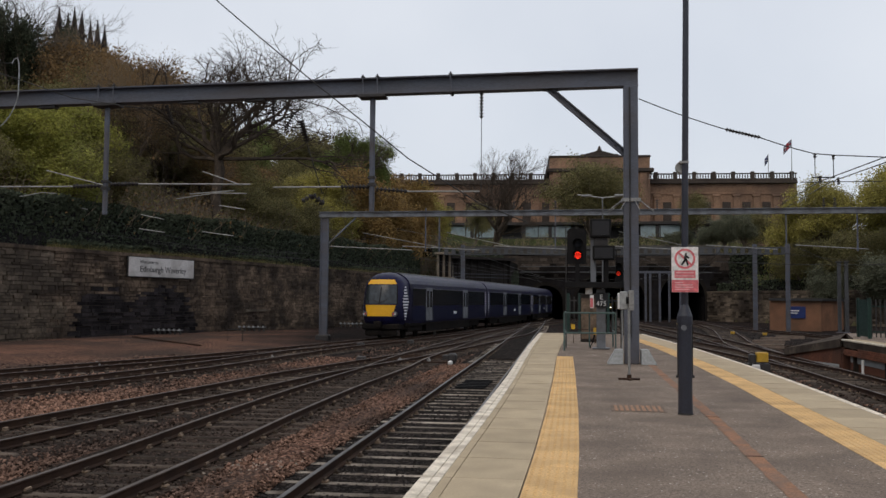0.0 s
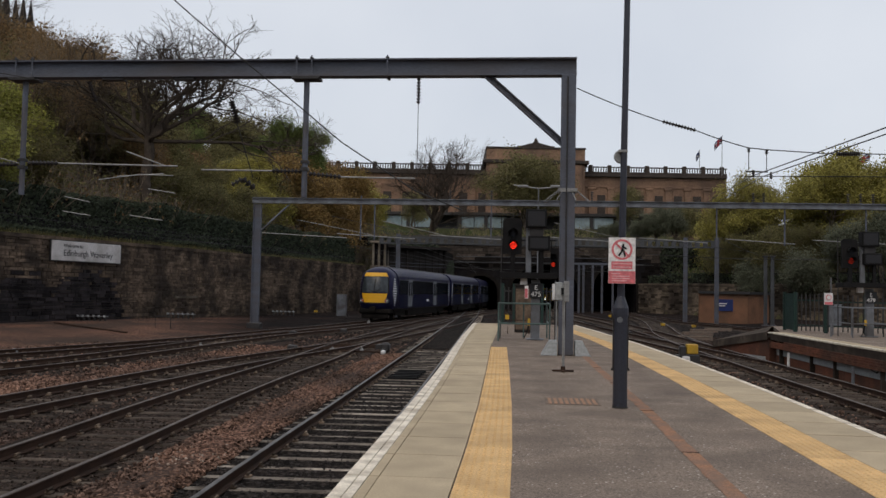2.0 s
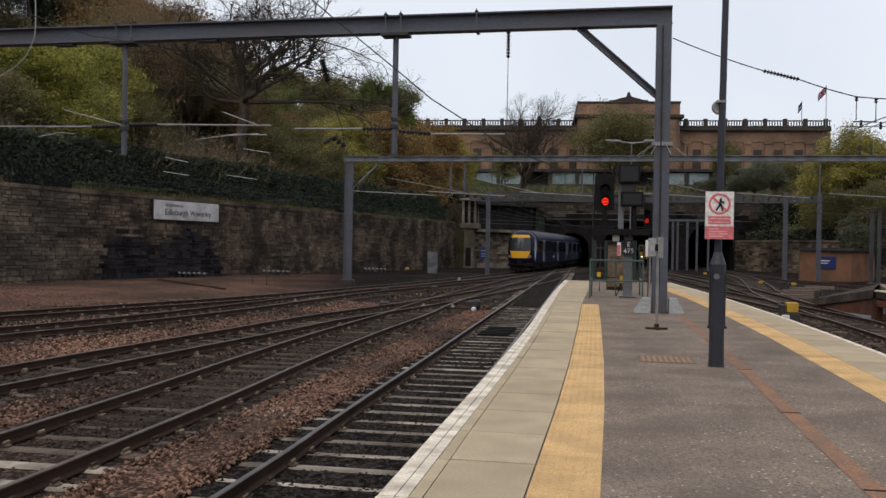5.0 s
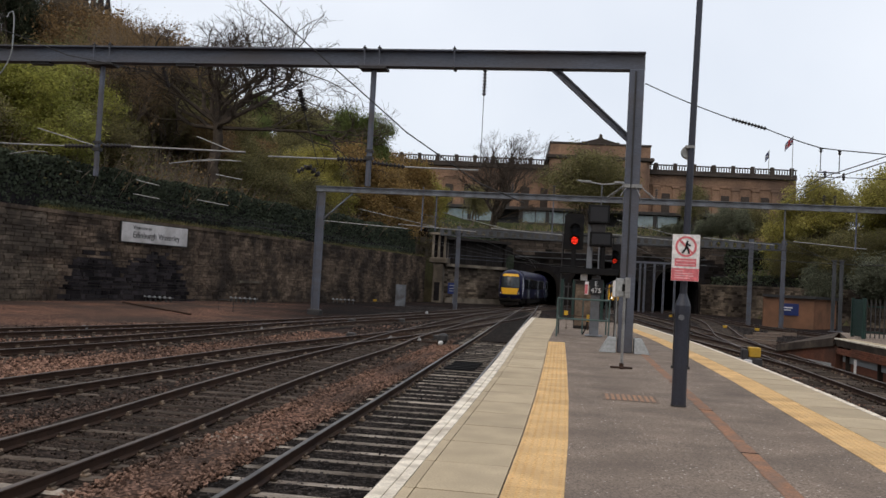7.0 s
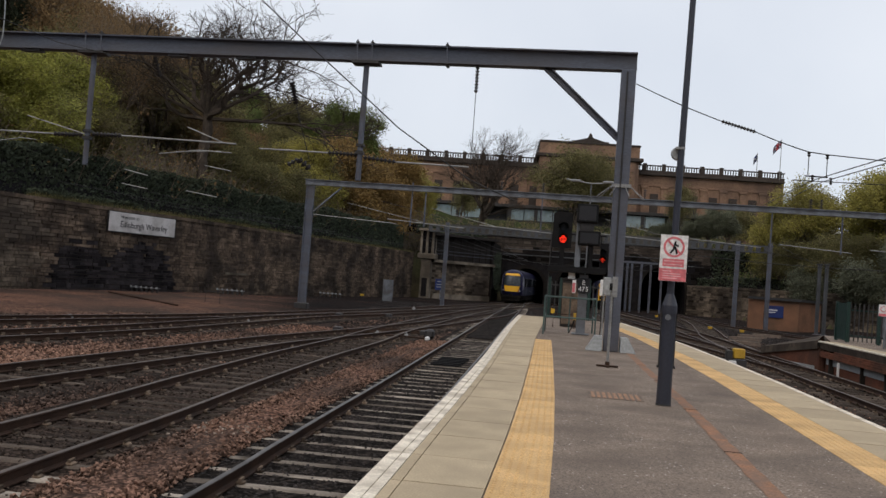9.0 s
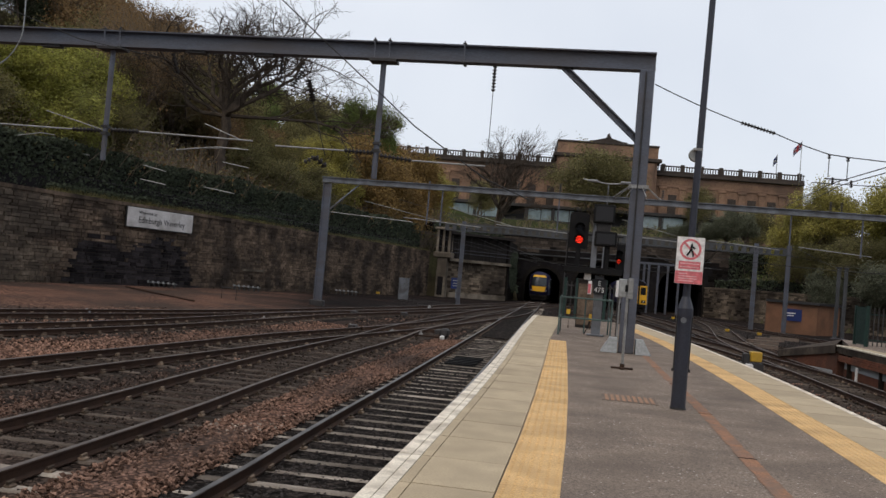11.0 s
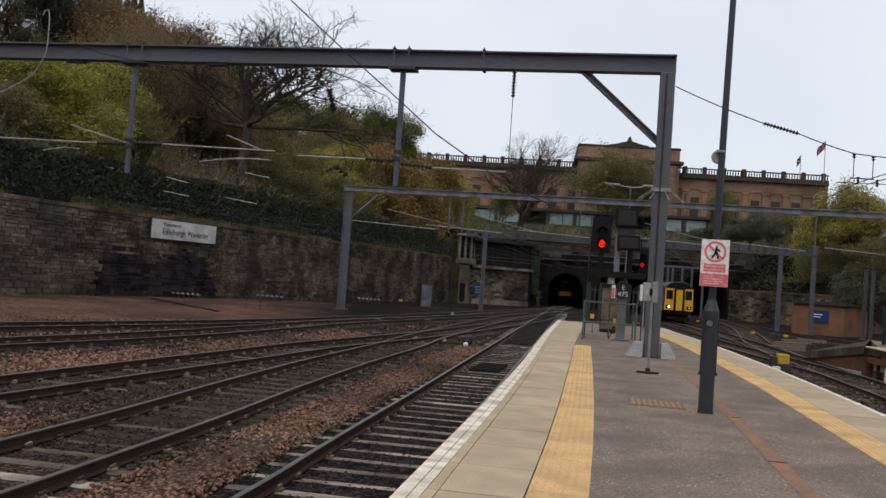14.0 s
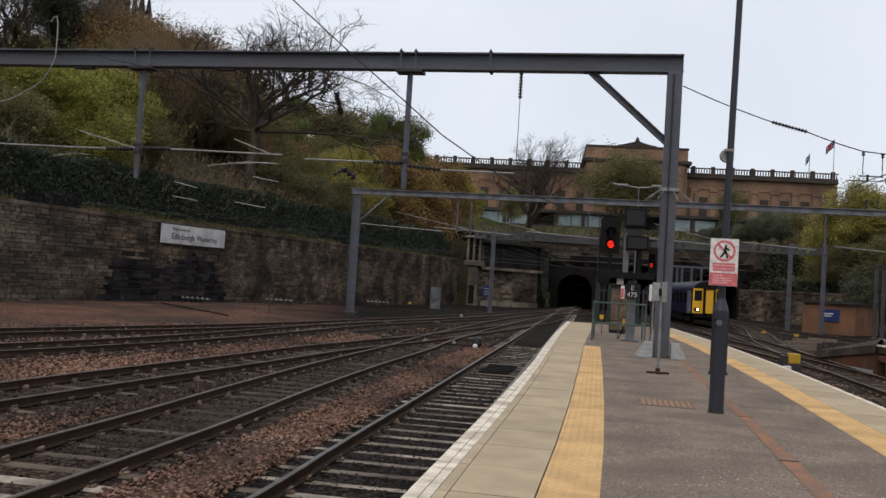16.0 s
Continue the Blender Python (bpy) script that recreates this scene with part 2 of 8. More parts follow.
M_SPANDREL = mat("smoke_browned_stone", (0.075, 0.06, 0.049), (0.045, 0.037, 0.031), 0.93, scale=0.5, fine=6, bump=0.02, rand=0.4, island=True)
M_CHAIR = mat("rail_fastening", (0.16, 0.118, 0.085), (0.06, 0.044, 0.034), 0.85, scale=3, fine=20, rand=0.9, island=True)
M_MORTAR = mat("dark_mortar", (0.06, 0.049, 0.039), (0.038, 0.032, 0.027), 0.95, scale=1, fine=15, bump=0.01)
M_DARKFILL = mat("soot_patch", (0.012, 0.011, 0.012), (0.02, 0.018, 0.018), 0.9, scale=1.5, fine=10)
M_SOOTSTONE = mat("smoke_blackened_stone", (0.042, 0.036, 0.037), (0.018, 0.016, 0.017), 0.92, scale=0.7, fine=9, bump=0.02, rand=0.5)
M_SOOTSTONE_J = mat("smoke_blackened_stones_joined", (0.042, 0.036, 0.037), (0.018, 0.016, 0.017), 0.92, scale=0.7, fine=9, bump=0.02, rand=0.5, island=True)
M_PALESTONE = mat("pale_dressed_stone", (0.25, 0.212, 0.168), (0.15, 0.127, 0.1), 0.9, scale=0.5, fine=12, bump=0.01, dirt=(0.07, 0.058, 0.046), dirt_amt=0.5, dirt_scale=0.5)
M_BRICK = mat("red_brick", (0.18, 0.075, 0.048), (0.13, 0.058, 0.04), 0.9, scale=1.0, fine=14, bump=0.01, dirt=(0.06, 0.045, 0.037), dirt_amt=0.5, dirt_scale=0.5, rand=0.2)
M_HUT = mat("orange_plaster", (0.235, 0.12, 0.072), (0.2, 0.105, 0.066), 0.9, scale=1, fine=20, bump=0.01, dirt=(0.1, 0.065, 0.045), dirt_amt=0.3)
M_MUSEUM = mat("gallery_sandstone", (0.295, 0.18, 0.118), (0.225, 0.142, 0.097), 0.9, scale=0.12, fine=2.5, bump=0.03, dirt=(0.11, 0.076, 0.06), dirt_amt=0.45, dirt_scale=0.16, rand=0.08)
M_MUSEUM_DARK = mat("weathered_cornice_stone", (0.068, 0.056, 0.048), (0.048, 0.04, 0.036), 0.9, scale=0.3, fine=3)
M_PALEGLASS = mat("pale_window_glass", (0.26, 0.33, 0.35), (0.2, 0.26, 0.28), 0.15, scale=0.1, fine=1)
M_GRASS = mat("grass", (0.045, 0.062, 0.018), (0.034, 0.04, 0.015), 0.95, scale=0.25, fine=6, bump=0.05, dirt=(0.03, 0.026, 0.014), dirt_amt=0.5, dirt_scale=0.2)
M_SOIL = mat("leaf_littered_soil", (0.125, 0.1, 0.06), (0.088, 0.086, 0.044), 0.95, scale=0.2, fine=4, bump=0.08, dirt=(0.055, 0.046, 0.03), dirt_amt=0.5)
M_BARK = mat("bark", (0.14, 0.112, 0.088), (0.092, 0.075, 0.061), 0.95, scale=2, fine=14, bump=0.02)
M_TWIG = mat("twigs", (0.21, 0.168, 0.125), (0.145, 0.118, 0.09), 0.95, scale=1, fine=10)
M_DARKBARK = mat("dark_bark", (0.085, 0.067, 0.053), (0.055, 0.045, 0.037), 0.95, scale=2, fine=14, bump=0.02)
M_DARKTWIG = mat("dark_twigs", (0.078, 0.062, 0.05), (0.054, 0.043, 0.035), 0.95, scale=1, fine=10)


def leaf_mat(name, a, b, through_=0.4):
    """Leaves pass part of the light that falls on them."""
    m = mat(name, a, b, 0.7, scale=0.6, fine=5, rand=0.45, island=True)
    n, l = m.node_tree.nodes, m.node_tree.links
    p = n["Principled BSDF"]
    tr = n.new("ShaderNodeBsdfTranslucent")
    l.new(p.inputs["Base Color"].links[0].from_socket, tr.inputs["Color"])
    mx = n.new("ShaderNodeMixShader")
    mx.inputs[0].default_value = through_
    l.new(p.outputs["BSDF"], mx.inputs[1])
    l.new(tr.outputs["BSDF"], mx.inputs[2])
    l.new(mx.outputs["Shader"], n["Material Output"].inputs["Surface"])
    return m


M_LEAF_YEL = leaf_mat("spring_leaves", (0.33, 0.29, 0.075), (0.24, 0.215, 0.062))
M_LEAF_FRESH = leaf_mat("fresh_green_leaves", (0.3, 0.29, 0.07), (0.22, 0.225, 0.058))
M_LEAF_GRN = leaf_mat("green_leaves", (0.17, 0.2, 0.062), (0.12, 0.15, 0.05))
M_LEAF_BRN = leaf_mat("bronze_leaves", (0.225, 0.14, 0.064), (0.165, 0.113, 0.058))
M_LEAF_GOLD = leaf_mat("golden_brown_leaves", (0.28, 0.18, 0.066), (0.205, 0.138, 0.056))
M_LEAF_OLV = leaf_mat("olive_leaves", (0.195, 0.172, 0.075), (0.14, 0.13, 0.06))
M_IVY = leaf_mat("ivy_leaves", (0.074, 0.086, 0.056), (0.052, 0.064, 0.043))
M_LEAF_LAUREL = leaf_mat("grey_green_leaves", (0.155, 0.16, 0.108), (0.11, 0.118, 0.08))
M_LEAF_DARK = leaf_mat("evergreen_leaves", (0.06, 0.07, 0.042), (0.042, 0.05, 0.032))
M_GREENFENCE = mat("green_fence_paint", (0.009, 0.032, 0.026), (0.007, 0.026, 0.021), 0.55, scale=2, fine=20)
M_RAILING = mat("sea_green_railing", (0.075, 0.125, 0.115), (0.06, 0.1, 0.095), 0.5, 0.1, scale=3, fine=25, dirt=(0.05, 0.055, 0.05), dirt_amt=0.3)
M_YELLOW = mat("safety_yellow", (0.62, 0.38, 0.02), (0.55, 0.33, 0.02), 0.55, scale=3, fine=20, dirt=(0.25, 0.15, 0.03), dirt_amt=0.2)
M_CABINET = mat("grey_cabinet", (0.3, 0.31, 0.31), (0.26, 0.27, 0.27), 0.6, scale=1.5, fine=20)
M_T_BLUE = mat("train_blue", (0.0072, 0.007, 0.04), (0.006, 0.006, 0.034), 0.42, scale=0.8, fine=8, dirt=(0.008, 0.008, 0.016), dirt_amt=0.3, world_space=False)
M_T_YELLOW = mat("train_yellow", (0.72, 0.385, 0.014), (0.68, 0.36, 0.014), 0.45, scale=1, fine=8, world_space=False, grit=(0.94, 1.06))
M_T_GLASS = mat("train_glass", (0.012, 0.014, 0.018), (0.015, 0.017, 0.022), 0.1, scale=1, fine=5, world_space=False)
M_T_SCREEN = mat("train_windscreen", (0.03, 0.036, 0.042), (0.022, 0.027, 0.032), 0.12, scale=1, fine=5, world_space=False)
M_T_ROOF = mat("train_roof", (0.052, 0.052, 0.058), (0.038, 0.038, 0.042), 0.6, scale=1, fine=8, world_space=False)
M_T_DOOR = mat("train_door_grey", (0.175, 0.18, 0.2), (0.14, 0.145, 0.16), 0.5, scale=1, fine=8, world_space=False)
M_T_UNDER = mat("train_underframe", (0.012, 0.011, 0.0105), (0.018, 0.015, 0.0135), 0.9, scale=1, fine=8, world_space=False)
M_T_WHITE = mat("train_white", (0.7, 0.7, 0.72), (0.65, 0.65, 0.67), 0.5, world_space=False)
M_T_LOWER = mat("train_lower_blue", (0.0035, 0.0066, 0.03), (0.0032, 0.0055, 0.024), 0.4, scale=0.8, fine=8, world_space=False)
for m_ in (M_T_BLUE, M_T_ROOF, M_T_GLASS, M_T_LOWER):
    m_.node_tree.nodes["Principled BSDF"].inputs["Specular IOR Level"].default_value = 0.2
M_HEADLAMP = mat("headlamp_glow", (0.9, 0.9, 0.8), emit=(1, 0.95, 0.8), glow=5.0, world_space=False)
M_TAILLAMP = mat("tail_lamp_glow", (0.3, 0.03, 0.02), emit=(1, 0.04, 0.02), glow=0.12, world_space=False)
M_T_LAMP = mat("lamp_cluster_grey", (0.13, 0.13, 0.14), (0.1, 0.1, 0.105), 0.3, world_space=False)


# ---- building helpers ----
class Shape:
    """Vertices and faces of one part."""

    def __init__(self):
        self.v, self.f = [], []

    def add(self, verts, faces):
        k = len(self.v)
        self.v.extend(tuple(p) for p in verts)
        self.f.extend(tuple(i + k for i in f) for f in faces)
        return self

    def box(self, x0, y0, z0, x1, y1, z1, c=0.0, m=None):
        """A box, with its upright and level edges cut back by c."""
        if c <= 0:
            vs = [(x, y, z) for x in (x0, x1) for y in (y0, y1) for z in (z0, z1)]
            fs = [(0, 1, 3, 2), (4, 6, 7, 5), (0, 4, 5, 1), (2, 3, 7, 6), (0, 2, 6, 4), (1, 5, 7, 3)]
        else:
            def ring(z, i):
                return [(x0 + i + c, y0 + i, z), (x1 - i - c, y0 + i, z), (x1 - i, y0 + i + c, z), (x1 - i, y1 - i - c, z),
                        (x1 - i - c, y1 - i, z), (x0 + i + c, y1 - i, z), (x0 + i, y1 - i - c, z), (x0 + i, y0 + i + c, z)]
            vs = ring(z0, c) + ring(z0 + c, 0) + ring(z1 - c, 0) + ring(z1, c)
            fs = [tuple(range(7, -1, -1)), tuple(range(24, 32))]
            for k in (0, 8, 16):
                fs += [(k + i, k + (i + 1) % 8, k + 8 + (i + 1) % 8, k + 8 + i) for i in range(8)]
        if m is not None:
            vs = [m @ Vector(p) for p in vs]
        return self.add(vs, fs)

    def tube(self, p, q, r, r2=None, n=6, caps=True):
        p, q = Vector(p), Vector(q)
        r2 = r if r2 is None else r2
        d = (q - p).normalized()
        s = d.cross(Vector((0, 0, 1)) if abs(d.z) < 0.95 else Vector((1, 0, 0))).normalized()
        u = s.cross(d)
        a = [2 * math.pi * (i + 0.5) / n for i in range(n)]
        vs = [p + r * (math.cos(t) * s + math.sin(t) * u) for t in a] + [q + r2 * (math.cos(t) * s + math.sin(t) * u) for t in a]
        fs = [(i, (i + 1) % n, n + (i + 1) % n, n + i) for i in range(n)]
        if caps:
            fs += [tuple(range(n - 1, -1, -1)), tuple(range(n, 2 * n))]
        return self.add(vs, fs)

    def line(self, pts, r, n=5):
        pts = [Vector(p) for p in pts]
        vs, fs = [], []
        for i, p in enumerate(pts):
            d = (pts[min(i + 1, len(pts) - 1)] - pts[max(i - 1, 0)]).normalized()
            s = d.cross(Vector((0, 0, 1)) if abs(d.z) < 0.95 else Vector((1, 0.3, 0))).normalized()
            u = s.cross(d)
            vs += [p + r * (math.cos(2 * math.pi * k / n) * s + math.sin(2 * math.pi * k / n) * u) for k in range(n)]
        for i in range(len(pts) - 1):
            fs += [(i * n + k, i * n + (k + 1) % n, (i + 1) * n + (k + 1) % n, (i + 1) * n + k) for k in range(n)]
        fs += [tuple(range(n - 1, -1, -1)), tuple(range((len(pts) - 1) * n, len(pts) * n))]
        return self.add(vs, fs)

    def beads(self, p, q, r, count, core=0.02, n=8):
        """A string insulator from p to q: one turned body with a rib for every disc."""
        p, q = Vector(p), Vector(q)
        d = (q - p).normalized()
        s = d.cross(Vector((0, 0, 1)) if abs(d.z) < 0.95 else Vector((1, 0, 0))).normalized()
        u = s.cross(d)
        prof = [(0.0, core)]
        for i in range(count):
            prof += [((i + 0.2) / count, core), ((i + 0.3) / count, r), ((i + 0.75) / count, r * 0.6), ((i + 0.85) / count, core)]
        prof.append((1.0, core))
        vs = [p.lerp(q, t) + w * (math.cos(2 * math.pi * k / n) * s + math.sin(2 * math.pi * k / n) * u) for t, w in prof for k in range(n)]
        fs = [(i * n + k, i * n + (k + 1) % n, (i + 1) * n + (k + 1) % n, (i + 1) * n + k) for i in range(len(prof) - 1) for k in range(n)]
        fs += [tuple(range(n - 1, -1, -1)), tuple(range((len(prof) - 1) * n, len(prof) * n))]
        return self.add(vs, fs)

    def sweep(self, profile, path, closed=True):
        """A profile of (side, up) swept along a level path of 3D points."""
        k = len(profile)
        vs, fs = [], []
        for i, p in enumerate(path):
            a, b = Vector(path[max(0, i - 1)]), Vector(path[min(len(path) - 1, i + 1)])
            d = (b - a).normalized()
            s = Vector((d.y, -d.x, 0)).normalized()
            vs += [Vector(p) + s * u + Vector((0, 0, w)) for u, w in profile]
        for i in range(len(path) - 1):
            for j in range(k if closed else k - 1):
                fs.append((i * k + j, i * k + (j + 1) % k, (i + 1) * k + (j + 1) % k, (i + 1) * k + j))
        if closed:
            fs += [tuple(range(k - 1, -1, -1)), tuple(range((len(path) - 1) * k, len(path) * k))]
        return self.add(vs, fs)

    def slab(self, outline, z0, z1):
        """A level polygon with thickness; outline counterclockwise."""
        k = len(outline)
        vs = [(x, y, z0) for x, y in outline] + [(x, y, z1) for x, y in outline]
        fs = [tuple(range(k - 1, -1, -1)), tuple(range(k, 2 * k))]
        fs += [(i, (i + 1) % k, k + (i + 1) % k, k + i) for i in range(k)]
        return self.add(vs, fs)

    def column(self, x, y, z0, z1, w, d, t):
        """A rolled steel H-section stood on end: flanges across x, web between them."""
        h, e = w / 2, d / 2
        q = [(-h, -e), (-h + t, -e), (-h + t, -t / 2), (h - t, -t / 2), (h - t, -e), (h, -e), (h, e), (h - t, e), (h - t, t / 2), (-h + t, t / 2), (-h + t, e), (-h, e)]
        return self.slab([(x + u, y + v) for u, v in q], z0, z1)

    def mesh(self, name, material, shift=None, smooth=False):
        me = bpy.data.meshes.new(name)
        vs = self.v if shift is None else [(x - shift[0], y - shift[1], z - shift[2]) for x, y, z in self.v]
        me.from_pydata(vs, [], self.f)
        me.materials.append(material)
        if smooth:
            me.shade_smooth()
        me.update()
        return me


BASE = {}


def thing(name, at=(0, 0, 0), label="", category="", group="", kind="", turn=0.0):
    ob = new(name)
    ob.empty_display_size = 0.2
    ob.matrix_basis = pose(*at, 0, 0, turn)
    BASE[ob.name] = at
    return tagged(ob, label, category, group, kind)


def part(name, shape, material, parent, label="", local=False, smooth=False, kind=""):
    """One mesh under a thing or a part. Shapes are in world metres unless local."""
    at = BASE[parent.name]
    ob = new(name, shape.mesh(name, material, None if local else at, smooth))
    ob.parent = parent
    BASE[ob.name] = at
    return tagged(ob, label, kind=kind)


def solo(name, shape, material, label, category, at=None, kind="", group="", smooth=False):
    """A thing of a single mesh, with its origin at its base."""
    if at is None:
        a = np.array(shape.v)
        at = (float(a[:, 0].mean()), float(a[:, 1].mean()), float(a[:, 2].min()))
    ob = new(name, shape.mesh(name, material, at, smooth))
    ob.location = at
    BASE[ob.name] = at
    return tagged(ob, label, category, group, kind)


def along(pts, step):
    """Points at even steps on a smooth curve through pts (2D or 3D), with their headings."""
    P = [Vector((*p, 0)[:3]) for p in pts]
    P = [2 * P[0] - P[1]] + P + [2 * P[-1] - P[-2]]
    fine = []
    for i in range(1, len(P) - 2):
        a, b, c, d = P[i - 1:i + 3]
        for k in range(24):
            t = k / 24
            fine.append(0.5 * (2 * b + (c - a) * t + (2 * a - 5 * b + 4 * c - d) * t * t + (3 * b - a - 3 * c + d) * t ** 3))
    fine.append(P[-2])
    out, left = [fine[0]], step
    for a, b in zip(fine, fine[1:]):
        seg = (b - a).length
        pos = 0.0
        while seg - pos >= left:
            pos += left
            out.append(a.lerp(b, pos / seg))
            left = step
        left -= seg - pos
    return out


RAIL_Z = -0.915
BED_Z = -1.15

# ---- ground ----
WALL_L = [(-33.5, 12), (-32, 28), (-30.4, 42), (-28.6, 52), (-26, 63), (-24, 76), (-21.9, 88), (-18.6, 107.3)]
WALL_R = [(16.6, 128), (24, 117), (34, 103), (46, 84), (56, 60), (62, 30), (64, -30)]
PORTAL_Y = 128.0


def interp(pts, v, axis=1):
    p = sorted(pts, key=lambda q: q[axis])
    return float(np.interp(v, [q[axis] for q in p], [q[1 - axis] for q in p]))


def ground_z(x, y):
    """The lie of the land: the track bed, the wooded bank behind the long wall, the garden slope over the tunnels."""
    xl = interp(WALL_L, y) if y < 107.3 else -18.6 + (min(y, PORTAL_Y) - 107.3) * 0.5
    xr = interp(WALL_R, y)
    wob = 0.5 * noise.noise(Vector((x * 0.08, y * 0.08, 3)))
    bank = lambda s, top, rate, full: top + min(max(s - 1.5, 0) * rate, full)
    if y >= PORTAL_Y + 1.0:
        z = 8.3 + min(max(y - 140, 0) * 0.115, 7.4)
        z += 12 * max(0.0, min(1.0, (-x - 26) / 45.0)) - 3.0 * max(0.0, min(1.0, (x - 22) / 30.0))
        return z + wob
    if x < xl - 1.7:
        return bank(xl - x, 4.0, 0.42, 15.0) + wob
    if x > xr + 1.7 and y > -25:
        return bank(x - xr, 2.6, 0.16, 7.0) + wob
    z = BED_Z + 0.04 * noise.noise(Vector((x * 0.5, y * 0.5, 0)))
    if y > 25:
        z += 0.22 * max(0.0, min(1.0, (xl + 12.5 - x) / 6.0)) * min(1, (y - 25) / 10.0) * max(0.0, min(1.0, (82 - y) / 25.0))
    return z


def axis_steps(lo, hi, fine_lo, fine_hi, fine):
    mid = list(np.arange(fine_lo, fine_hi + 0.01, fine))
    out_lo = [fine_lo - s for s in (6, 14, 30, 70, 180, 500, 1500) if fine_lo - s > lo] + [lo]
    out_hi = [fine_hi + s for s in (6, 14, 30, 70, 180, 500, 1500) if fine_hi + s < hi] + [hi]
    return sorted(out_lo) + mid + sorted(out_hi)


GX = axis_steps(-2500, 2500, -90, 80, 1.5)
GY = axis_steps(-2500, 2500, -12, 215, 1.5)
GX = sorted(set(GX) | {-8.5, 17.2})
GY = sorted(set(GY) | {PORTAL_Y + 0.95, PORTAL_Y + 1.05})
g = Shape()
g.v = [(x, y, ground_z(x, y)) for y in GY for x in GX]
w = len(GX)
bed_f, hill_f = [], []
for j in range(len(GY) - 1):
    for i in range(w - 1):
        if abs(GY[j] - PORTAL_Y - 0.95) < 0.01 and -18.5 < GX[i] < 19:
            continue
        q = (j * w + i, j * w + i + 1, (j + 1) * w + i + 1, (j + 1) * w + i)
        (bed_f if max(g.v[k][2] for k in q) < 0.3 else hill_f).append(q)
me = bpy.data.meshes.new("ground")
me.from_pydata(g.v, [], bed_f + hill_f)
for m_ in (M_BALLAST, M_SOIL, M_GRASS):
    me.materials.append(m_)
for k, poly in enumerate(me.polygons):
    c = poly.center
    if k >= len(bed_f):
        poly.material_index = 2 if (c.y > 132 and -45 < c.x < 60) else 1
me.shade_smooth()
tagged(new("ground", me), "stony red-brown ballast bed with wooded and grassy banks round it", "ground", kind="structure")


# ---- walls ----
def stone_wall(name, pts, z0, z1, course, length, label, thick=0.7, near=0, flip=False, cope=True, soot=None, mats=None):
    """A retaining wall of squared rubble: a backing, proud stones, a coping. near: how many stones are parts of their own."""
    path = along([(x, y, 0) for x, y in pts], 0.5)
    wall = thing(name, (path[0].x, path[0].y, z0), label, "wall", kind="structure")
    sgn = -1 if flip else 1
    back = Shape().sweep([(0, z0), (0, z1), (-sgn * thick, z1), (-sgn * thick, z0)] if not flip else [(0, z0), (thick, z0), (thick, z1), (0, z1)], path)
    part("backing", back, M_MORTAR, wall)
    m_one, m_all = mats or (M_WALL, M_WALL_J)
    if cope:
        c = Shape().sweep([(sgn * 0.12, z1), (sgn * 0.12, z1 + 0.22), (-sgn * thick, z1 + 0.28), (-sgn * thick, z1)], path)
        part("coping", c, m_all, wall)
    rng = random.Random(name)
    total = 0.5 * (len(path) - 1)
    spots = []
    row = z0
    while row < z1 - 0.08:
        h = course * rng.choice((0.6, 0.8, 0.9, 1.0, 1.0, 1.15, 1.3))
        h = min(h, z1 - row)
        s = -rng.uniform(0, length)
        while s < total - 0.3:
            l = length * rng.choice((0.5, 0.75, 1.0, 1.3, 1.7, 2.2))
            a, b = max(s, 0) + 0.006, min(s + l, total - 0.05) - 0.006
            if b - a > 0.1:
                j_ = rng.uniform(-0.015, 0.02)
                spots.append((a, b, row + 0.005 + j_, row + h - 0.004 + rng.uniform(-0.025, 0.015), rng.uniform(0.015, 0.1), rng.random()))
            s += l
        row += h
    def place(s):
        i = min(int(s / 0.5), len(path) - 2)
        return path[i].lerp(path[i + 1], (s - 0.5 * i) / 0.5), (path[i + 1] - path[i]).normalized()
    spots.sort(key=lambda q: abs(place(q[0])[0].y - 52.5))
    unit = Shape()
    unit.v = [(0, 0, 0), (1, 0, 0), (1, 0, 1), (0, 0, 1), (0.04, 1, 0.06), (0.96, 1, 0.05), (0.95, 1, 0.94), (0.05, 1, 0.95)]
    unit.f = [(4, 5, 6, 7), (0, 1, 5, 4), (1, 2, 6, 5), (2, 3, 7, 6), (3, 0, 4, 7)]
    if flip:
        unit.f = [tuple(reversed(f)) for f in unit.f]
    um = unit.mesh("stone", m_one)
    sm = unit.mesh("sooty_stone", M_SOOTSTONE)
    rest, sooted, pale = Shape(), Shape(), Shape()
    for n, (a, b, lo, hi, proud, _) in enumerate(spots):
        p, d = place(a)
        side = Vector((d.y, -d.x, 0)) * sgn
        m = Matrix(((d.x * (b - a), side.x * proud, 0, p.x), (d.y * (b - a), side.y * proud, 0, p.y), (0, 0, hi - lo, lo), (0, 0, 0, 1)))
        black = soot and soot(p + d * (b - a) / 2, (lo + hi) / 2)
        if n < near:
            ob = new("stone", sm if black else um)
            ob.parent = wall
            ob.matrix_basis = Matrix.Translation(-Vector(BASE[wall.name])) @ m
        else:
            (sooted if black else pale if soot and p.y + 6 * noise.noise(p * 0.2 + Vector((0, 0, lo))) < 47.5 else rest).add([m @ Vector(v) for v in unit.v], unit.f)
    if sooted.v:
        part("sooty_stones", sooted, M_SOOTSTONE_J, wall, "smoke-blackened stones", kind="stuff")
    if pale.v:
        part("weathered_stones", pale, M_WALL_PALE, wall, "paler weathered stones", kind="stuff")
    if rest.v:
        part("stones", rest, m_all, wall, kind="stuff")
    return wall


